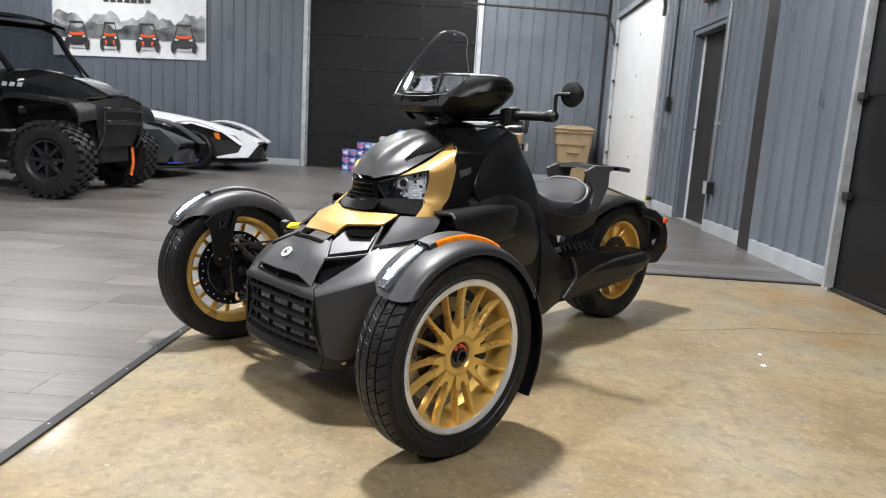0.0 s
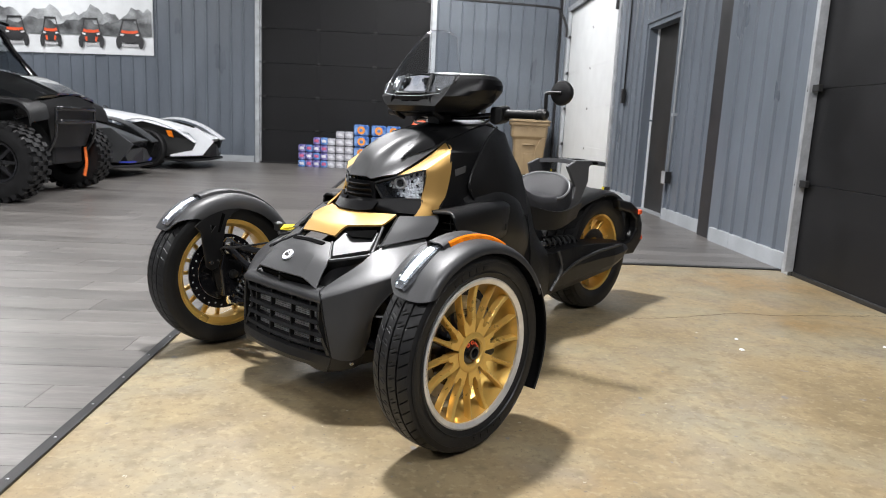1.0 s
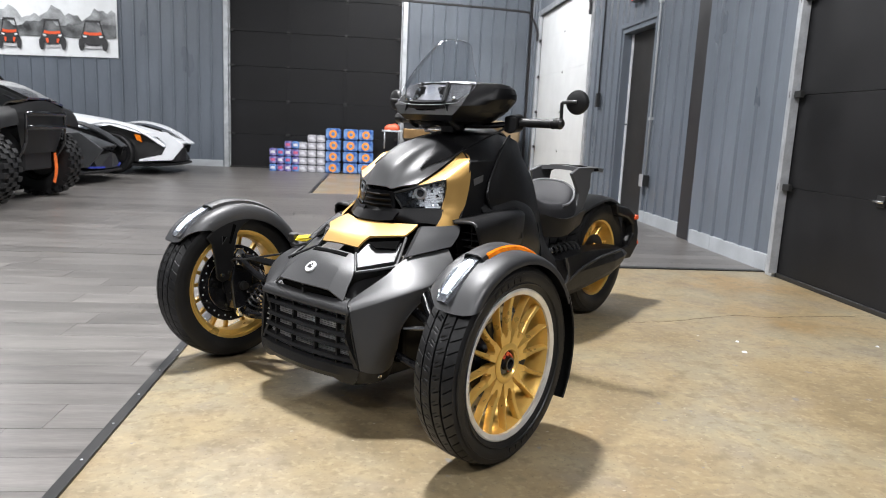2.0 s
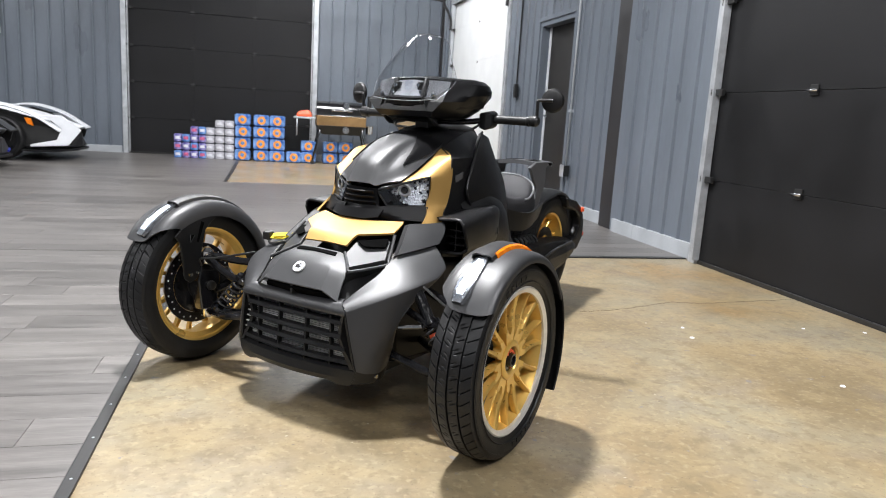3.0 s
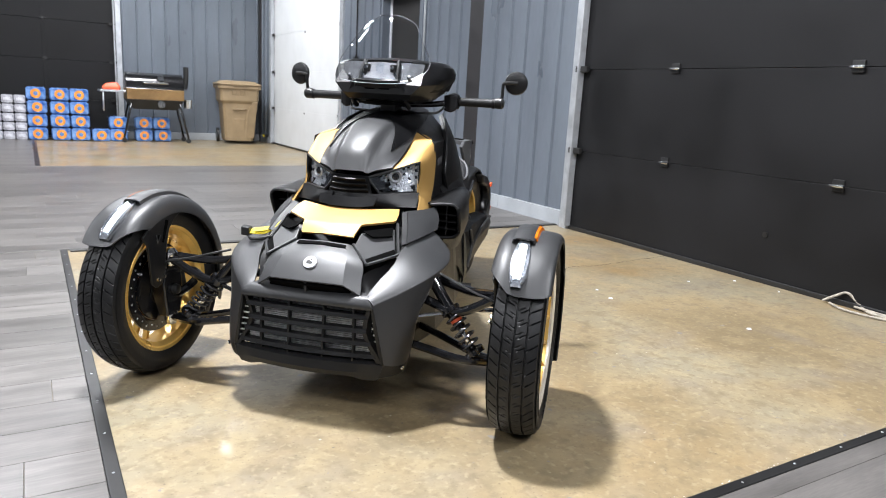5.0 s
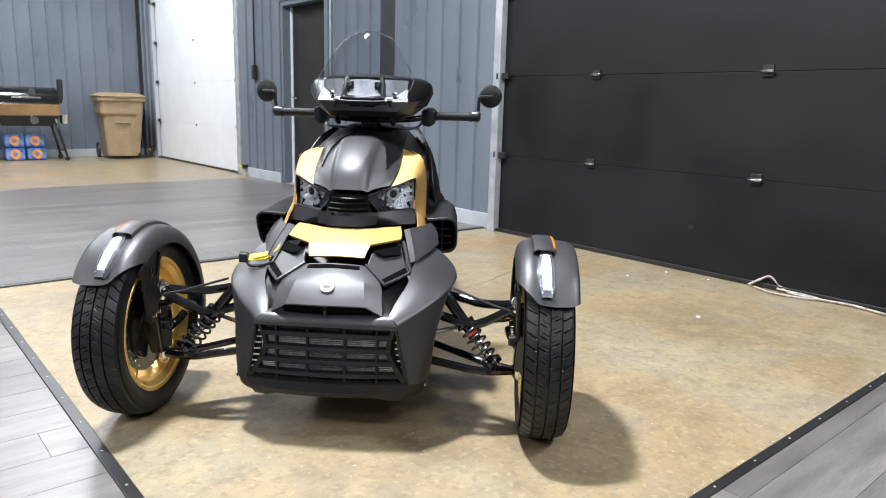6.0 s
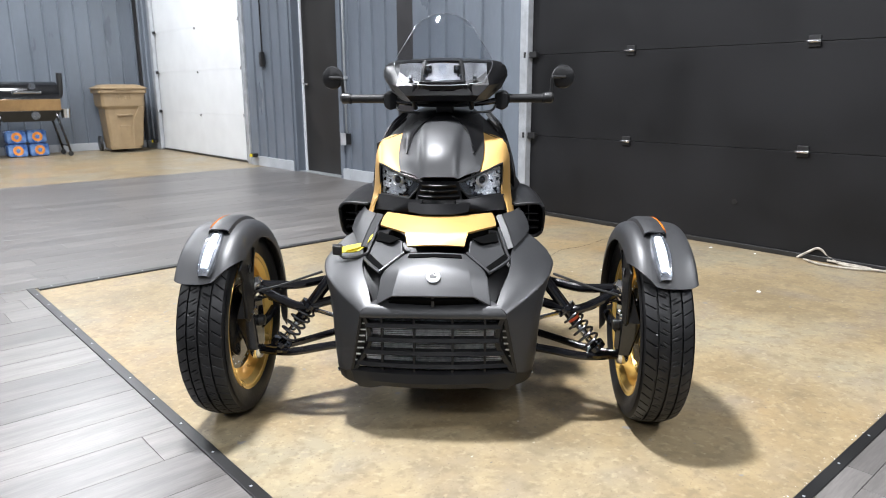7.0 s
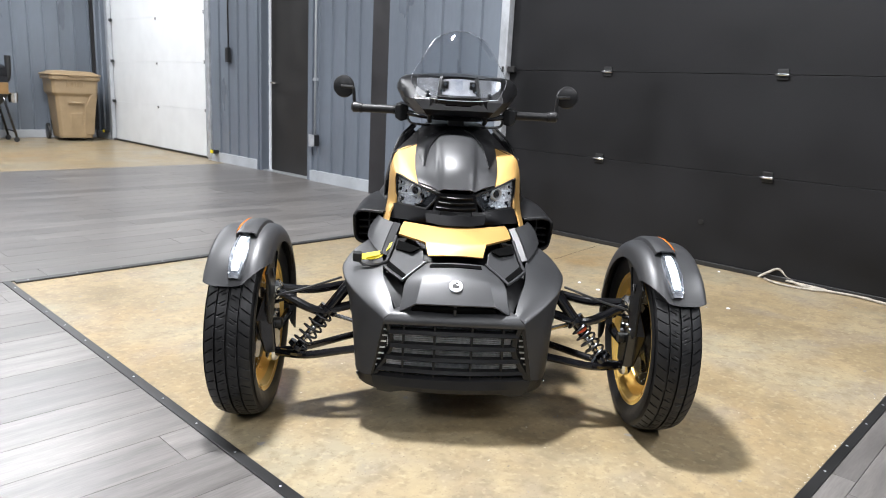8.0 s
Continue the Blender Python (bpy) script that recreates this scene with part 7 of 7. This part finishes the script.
# ---- shrink-wrapped packs ----
def pack(name, label, m, size, body, mark, rows_, cols, group, ring=False):
    """A shrink-wrapped multipack: rounded wrapped blocks with printed roundels on the front."""
    p = thing(name, label, "multipack", m, group=group)
    w, d, h = size
    cw, ch = w / cols, h / rows_
    bm = bmesh.new()
    for i in range(cols):
        for j in range(rows_):
            x0, z0 = -w / 2 + i * cw, j * ch
            c = min(cw, ch) * 0.14
            loop = lambda y, g: [(x0 + a * cw + (c if a == 0 else -c) * b_ + (g if a == 0 else -g), y, z0 + e * ch + (c if e == 0 else -c) * f_ + (g if e == 0 else -g)) for a, e, b_, f_ in ((0, 0, 1, 0), (1, 0, 1, 0), (1, 0, 0, 1), (1, 1, 0, 1), (1, 1, 1, 0), (0, 1, 1, 0), (0, 1, 0, 1), (0, 0, 0, 1))]
            loft([loop(-d / 2, c * 0.5), loop(-d / 2 + c, 0.001), loop(d / 2 - c, 0.001), loop(d / 2, c * 0.5)], bm)
    part("wrapped_body", bm, body, p)
    for i in range(cols):
        for j in range(rows_):
            cx, cz = -w / 2 + (i + 0.5) * cw, (j + 0.5) * ch
            r = min(cw, ch) * 0.36
            if ring:
                part("printed_roundel", lathe([(r, -0.004), (r, 0.0), (r * 0.45, 0.0), (r * 0.45, -0.004)], 20, closed=True, c=(cx, -d / 2 - 0.001, cz)), mark, p, "orange printed ring")
            else:
                part("printed_panel", box(cx - cw * 0.3, cx + cw * 0.3, -d / 2 - 0.004, -d / 2 - 0.0005, cz - ch * 0.16, cz + ch * 0.2), mark, p, smooth=False)
    return p


M_PBLUE = mat("blue_wrap", (0.03, 0.13, 0.5), 0.16, vary=0.3, scale=11, fine=30, bump=0.8, second=(0.2, 0.36, 0.68), coat=0.4)
M_PORANGE = mat("orange_print", (0.85, 0.3, 0.05), 0.3, vary=0.25, scale=20)
M_PPURPLE = mat("violet_wrap", (0.12, 0.11, 0.4), 0.2, second=(0.35, 0.32, 0.6), vary=0.4, scale=18, fine=30, bump=0.4)
M_PPINK = mat("red_violet_print", (0.5, 0.1, 0.2), 0.3, vary=0.4, scale=25)
M_PGREY = mat("clear_grey_wrap", (0.42, 0.42, 0.46), 0.2, vary=0.3, scale=16, fine=30, bump=0.5)
M_PWHITE = mat("pale_print", (0.6, 0.6, 0.64), 0.3, vary=0.2, scale=25)
PY = 13.05
for row in range(4):
    for col in range(3):
        dx = 0.012 * ((row * 3 + col * 5) % 3 - 1)
        pack("paper_pack", "blue wrapped multipack with an orange ring print", pose(-1.115 + 0.29 * col + dx, PY + 0.01 * ((row + col) % 2), 0.206 * row, 0, 0, 2 * ((row + 2 * col) % 3 - 1)), (0.275, 0.3, 0.2), M_PBLUE, M_PORANGE, 1, 1, "stacked blue packs", True)
for x, z, y in ((-0.24, 0.0, PY - 0.05), (0.02, 0.0, PY), (0.02, 0.206, PY + 0.02), (0.42, 0.0, PY + 0.1), (0.72, 0.0, PY + 0.12), (0.42, 0.206, PY + 0.1), (0.7, 0.206, PY + 0.1)):
    pack("paper_pack", "blue wrapped multipack with an orange ring print", pose(x, y, z), (0.275, 0.3, 0.2), M_PBLUE, M_PORANGE, 1, 1, "stacked blue packs", True)
for row in range(5):
    for col in range(3):
        if row == 4 and col == 0:
            continue
        pack("bottle_pack", "grey shrink-wrapped multipack of bottles", pose(-1.68 + 0.165 * col, PY + 0.02, 0.138 * row), (0.16, 0.26, 0.132), M_PGREY, M_PWHITE, 1, 1, "stacked grey packs")
for row in range(4):
    for col in range(4):
        if row == 3 and col < 2:
            continue
        pack("drink_pack", "violet and blue printed drink multipack", pose(-2.21 + 0.135 * col, PY, 0.14 * row), (0.13, 0.26, 0.135), M_PPURPLE if (row + col) % 3 else M_PBLUE, M_PPINK if (row + col) % 2 else M_PWHITE, 1, 1, "stacked violet packs")


def pellet_grill():
    """Barrel grill on a leg frame: lid with handle, wooden-toned front band, hopper shelf, chimney and casters."""
    g = thing("barrel_grill", "black barrel grill with bronze front on a leg stand", "grill", pose(0.60, 12.95, 0.0))
    M_BRONZE = mat("bronze_enamel", (0.32, 0.2, 0.09), 0.35, metal=0.5, vary=0.2)
    arc = [(0.24 * math.cos(math.radians(a)), 0.26 * math.sin(math.radians(a))) for a in range(0, 181, 15)]
    part("lid", loft([[(x, y, 0.87 + z) for y, z in arc] for x in (-0.46, 0.42)]), M_GLOSS, g, "gloss black barrel lid")
    part("lid_handle", tube([(-0.2, -0.22, 0.97), (-0.2, -0.29, 0.97), (0.16, -0.29, 0.97), (0.16, -0.22, 0.97)], 0.014, 8, 1), M_CHROME, g, "bright handle")
    part("lid_badge", lathe([(0.05, 0.0), (0.045, 0.01)], 20, c=(0.06, -0.215, 1.06)), M_CHROME, g)
    part("firebox", loft([[(-0.46, -0.25, 0.87), (0.42, -0.25, 0.87), (0.42, 0.25, 0.87), (-0.46, 0.25, 0.87)], [(-0.46, -0.24, 0.70), (0.42, -0.24, 0.70), (0.42, 0.24, 0.70), (-0.46, 0.24, 0.70)]]), M_BRONZE, g, "bronze front band", smooth=False, bevel=0.01)
    part("belly", loft([[(-0.46, -0.24, 0.70), (0.42, -0.24, 0.70), (0.42, 0.24, 0.70), (-0.46, 0.24, 0.70)], [(-0.36, -0.16, 0.54), (0.32, -0.16, 0.54), (0.32, 0.16, 0.54), (-0.36, 0.16, 0.54)]]), M_HW, g, smooth=False, bevel=0.01)
    part("dial", lathe([(0.06, 0.0), (0.06, 0.015), (0.045, 0.017), (0.04, 0.01)], 24, c=(0.06, -0.245, 0.63)), M_CHROME, g, "round dial")
    for x, s in ((-0.42, -1), (0.38, 1)):
        for y in (-0.2, 0.2):
            part("leg", tube([(x * 0.9, y, 0.70), (x + s * 0.1, y * 1.1, 0.08)], 0.018, 8, 1), M_FRAME, g)
            part("caster", lathe([(0.035, -0.012), (0.04, 0.0), (0.035, 0.012)], 16, c=(x + s * 0.1, y * 1.1, 0.04)), M_HW, g)
    part("leg_rail", tube([(0.46, -0.22, 0.16), (0.46, 0.22, 0.16)], 0.012, 8, 1), M_FRAME, g)
    part("side_shelf", box(-0.85, -0.47, -0.2, 0.2, 0.80, 0.83), M_TRIM, g, "steel side shelf", smooth=False, bevel=0.005)
    part("shelf_brace", tube([(-0.8, -0.18, 0.80), (-0.8, -0.18, 0.5)], 0.012, 8, 1), M_TRIM, g)
    part("chimney", tube([(0.47, 0.05, 0.9), (0.5, 0.05, 0.98), (0.51, 0.05, 1.26)], 0.042, 14, 2), M_HW, g, "black chimney stack")
    part("side_bucket", lathe([(0.06, 0.58), (0.07, 0.72), (0.066, 0.72), (0.058, 0.585)], 18, axis="z", c=(0.5, -0.1, 0)), M_CHROME, g)
    cl = tagged(part("folded_cloth", loft([[(x + 0.02 * math.sin(5 * k), y, z) for k, (x, y) in enumerate(((-0.15, -0.12), (0.13, -0.14), (0.16, 0.1), (-0.13, 0.13)))] for z in (0.0, 0.05)] + [[(-0.1, -0.08, 0.1), (0.07, -0.09, 0.13), (0.1, 0.07, 0.11), (-0.08, 0.08, 0.09)]]), M_RED, None, bevel=0.02, m=pose(-0.06, 12.93, 0.83)), "crumpled red cloth lying on the grill shelf", "cloth")
    return g


pellet_grill()


def refuse_cart():
    """Tan wheeled refuse cart: tapered ribbed body, stepped rim, domed lid, grab bar and wheels."""
    c = thing("refuse_cart", "tan plastic wheeled refuse cart with closed lid", "bin", pose(1.98, 13.05, 0.0, 0, 0, -6))
    M_TAN = mat("tan_polyethylene", (0.27, 0.195, 0.11), 0.5, vary=0.14, scale=5, fine=200, bump=0.1)
    ring = lambda w, d, z, y0=0.0: [(-w + 0.04, -d + y0, z), (-w * 0.5, -d - 0.012 + y0, z), (w * 0.5, -d - 0.012 + y0, z), (w - 0.04, -d + y0, z), (w, -d + 0.04 + y0, z), (w, d + y0, z), (-w, d + y0, z), (-w, -d + 0.04 + y0, z)]
    part("body", loft([ring(0.24, 0.25, 0.05), ring(0.262, 0.27, 0.34), ring(0.285, 0.295, 0.70), ring(0.325, 0.325, 0.745), ring(0.335, 0.33, 0.955)]), M_TAN, c, smooth=False, bevel=0.012)
    part("rim", loft([ring(0.36, 0.355, 0.945), ring(0.365, 0.36, 0.965), ring(0.365, 0.36, 1.0), ring(0.35, 0.345, 1.012)]), M_TAN, c, smooth=False, bevel=0.008)
    for s in (1, -1):
        part("shoulder", loft([[side(p, s) for p in lp] for lp in ([(0.10, -0.27, 0.10), (0.255, -0.26, 0.10), (0.255, -0.2, 0.10), (0.10, -0.2, 0.10)], [(0.12, -0.315, 0.52), (0.29, -0.29, 0.52), (0.29, -0.2, 0.52), (0.12, -0.2, 0.52)], [(0.22, -0.335, 0.74), (0.315, -0.32, 0.74), (0.315, -0.2, 0.74), (0.22, -0.2, 0.74)])]), M_TAN, c, smooth=False, bevel=0.015)
    part("front_panel", loft([[(-0.085, -0.262, 0.08), (0.085, -0.262, 0.08), (0.085, -0.22, 0.08), (-0.085, -0.22, 0.08)], [(-0.085, -0.30, 0.44), (0.085, -0.30, 0.44), (0.085, -0.24, 0.44), (-0.085, -0.24, 0.44)]]), M_TAN, c, smooth=False, bevel=0.012)
    part("lift_bar", tube([(-0.11, -0.315, 0.60), (0.11, -0.315, 0.60)], 0.016, 10, 1), M_TAN, c)
    for k in range(6):
        part("rib", box(-0.125 + k * 0.045, -0.11 + k * 0.045, -0.355, -0.33, 0.85, 0.925), M_TAN, c, smooth=False, bevel=0.004)
    lid = part("lid", loft([ring(0.375, 0.375, 1.012), ring(0.38, 0.38, 1.03), ring(0.34, 0.34, 1.05), ring(0.27, 0.27, 1.082), ring(0.2, 0.2, 1.088)]), M_TAN, c, "shallow domed tan lid", smooth=False, bevel=0.012)
    part("lid_recess", loft([[(-0.12, -0.40, 1.0), (0.12, -0.40, 1.0), (0.12, -0.35, 1.0), (-0.12, -0.35, 1.0)], [(-0.10, -0.405, 1.028), (0.10, -0.405, 1.028), (0.10, -0.35, 1.028), (-0.10, -0.35, 1.028)]]), M_TAN, lid, smooth=False, bevel=0.006)
    part("grab_bar", tube([(-0.3, 0.36, 1.02), (-0.3, 0.44, 1.04), (0.3, 0.44, 1.04), (0.3, 0.36, 1.02)], 0.018, 8, 1), M_TAN, c)
    for x in (-0.3, 0.3):
        part("wheel", lathe([(0.1, -0.025), (0.125, -0.02), (0.125, 0.02), (0.1, 0.025)], 24, axis="x", c=(x * 1.02, 0.27, 0.125)), M_HW, c)


refuse_cart()

# ---- small things on the concrete ----
M_ROPE = mat("frayed_rope", (0.34, 0.31, 0.26), 0.8, vary=0.3, scale=40, fine=300, bump=0.6)
rp = tagged(part("rope", tube([(2.40, 2.32, 0.012), (2.43, 2.27, 0.05), (2.45, 2.22, 0.075), (2.46, 2.16, 0.03), (2.42, 2.08, 0.010), (2.42, 1.91, 0.010), (2.44, 1.76, 0.010), (2.40, 1.58, 0.010), (2.43, 1.36, 0.010)], 0.007, 8, 5), M_ROPE), "frayed grey rope lying at the garage door", "rope")
part("rope_loop", tube([(2.40, 2.28, 0.01), (2.34, 2.16, 0.010), (2.37, 1.98, 0.010), (2.43, 1.94, 0.012), (2.42, 2.16, 0.02)], 0.006, 8, 5), M_ROPE, rp)
rng = random.Random(5)
bm = bmesh.new()
for k in range(170):
    x, y, r = rng.uniform(CX + 0.3, 2.4), CY0 - 0.010 + abs(rng.gauss(0, 0.009)), rng.uniform(0.0007, 0.0026)
    lathe([(r, 0.0003), (r * 0.6, r * 0.5)], 5, bm, axis="z", c=(x, y, 0.0))
tagged(part("plaster_dust", bm, M_PWHITE, smooth=False), "white plaster dust along the floor strip", "debris", kind="stuff")
for k, (x, y) in enumerate(((1.302, 2.795), (1.571, 2.167), (2.321, 2.816), (1.35, 2.95), (2.02, 2.9), (2.36, 2.55))):
    tagged(part("plaster_crumb", lathe([(0.012 - 0.001 * k, 0.0005), (0.010 - 0.001 * k, 0.004), (0.004, 0.005)], 9, axis="z", c=(x, y, 0)), M_WHITE), "small white plaster crumb on the concrete", "debris", group="crumbs")


crack = spline([(0.93, 3.25, 0.0), (1.15, 3.28, 0.0), (1.36, 3.35, 0.0), (1.59, 3.425, 0.0), (1.75, 3.395, 0.0), (1.96, 3.42, 0.0), (2.17, 3.44, 0.0), (2.44, 3.47, 0.0)], 9)
rng = random.Random(9)
loops = []
for p in crack:
    wide, shift = rng.uniform(0.0006, 0.0022), rng.uniform(-0.004, 0.004)
    loops.append([(p.x, p.y + shift - wide, 0.0002), (p.x, p.y + shift + wide, 0.0002), (p.x, p.y + shift, 0.0009)])
part("floor_crack", loft(loops), M_VOID, floor, "dark hairline crack in the concrete", smooth=False)


# ---- vinyl planks ----
def planks():
    rng = random.Random(5)
    near, far = [], []
    W, LEN = 0.18, 1.22
    for y0, y1, xe in ((SOUTH, CY0 - 0.045, EAST), (CY0 - 0.045, CY1 + 0.045, CX - 0.045), (CY1 + 0.045, FY, EAST), (FY, NORTH - 0.035, FX - 0.045)):
        y = y0
        while y < y1 - 0.01:
            yb = min(y + W, y1)
            x = WEST - rng.random() * LEN
            while x < xe:
                a, b = max(x, WEST), min(x + LEN, xe)
                if b - a > 0.02:
                    (near if b > -4.0 and -0.6 < y < 9.0 else far).append((a, b, y, yb))
                x += LEN
            y = yb
    shared = {}
    for a, b, y, yb in near[:300]:
        key = (round(b - a, 3), round(yb - y, 3))
        if key not in shared:
            w, d = (b - a) / 2 - 0.0005, (yb - y) / 2 - 0.0005
            c = 0.0009
            bm = loft([[(-w, -d, 0.0005), (w, -d, 0.0005), (w, d, 0.0005), (-w, d, 0.0005)], [(-w, -d, 0.0045), (w, -d, 0.0045), (w, d, 0.0045), (-w, d, 0.0045)],
                       [(-w + c, -d + c, 0.006), (w - c, -d + c, 0.006), (w - c, d - c, 0.006), (-w + c, d - c, 0.006)]])
            shared[key] = part("plank", bm, M_PLANK, floor, smooth=False)
            shared[key].matrix_basis = pose((a + b) / 2, (y + yb) / 2, 0)
        else:
            again(shared[key], pose((a + b) / 2, (y + yb) / 2, 0))
    bm = bmesh.new()
    for a, b, y, yb in near[300:] + far:
        box(a + 0.0008, b - 0.0008, y + 0.0008, yb - 0.0008, 0.0005, 0.006, bm=bm)
    tagged(part("planks", bm, M_PLANK, floor, smooth=False), kind="stuff")


planks()
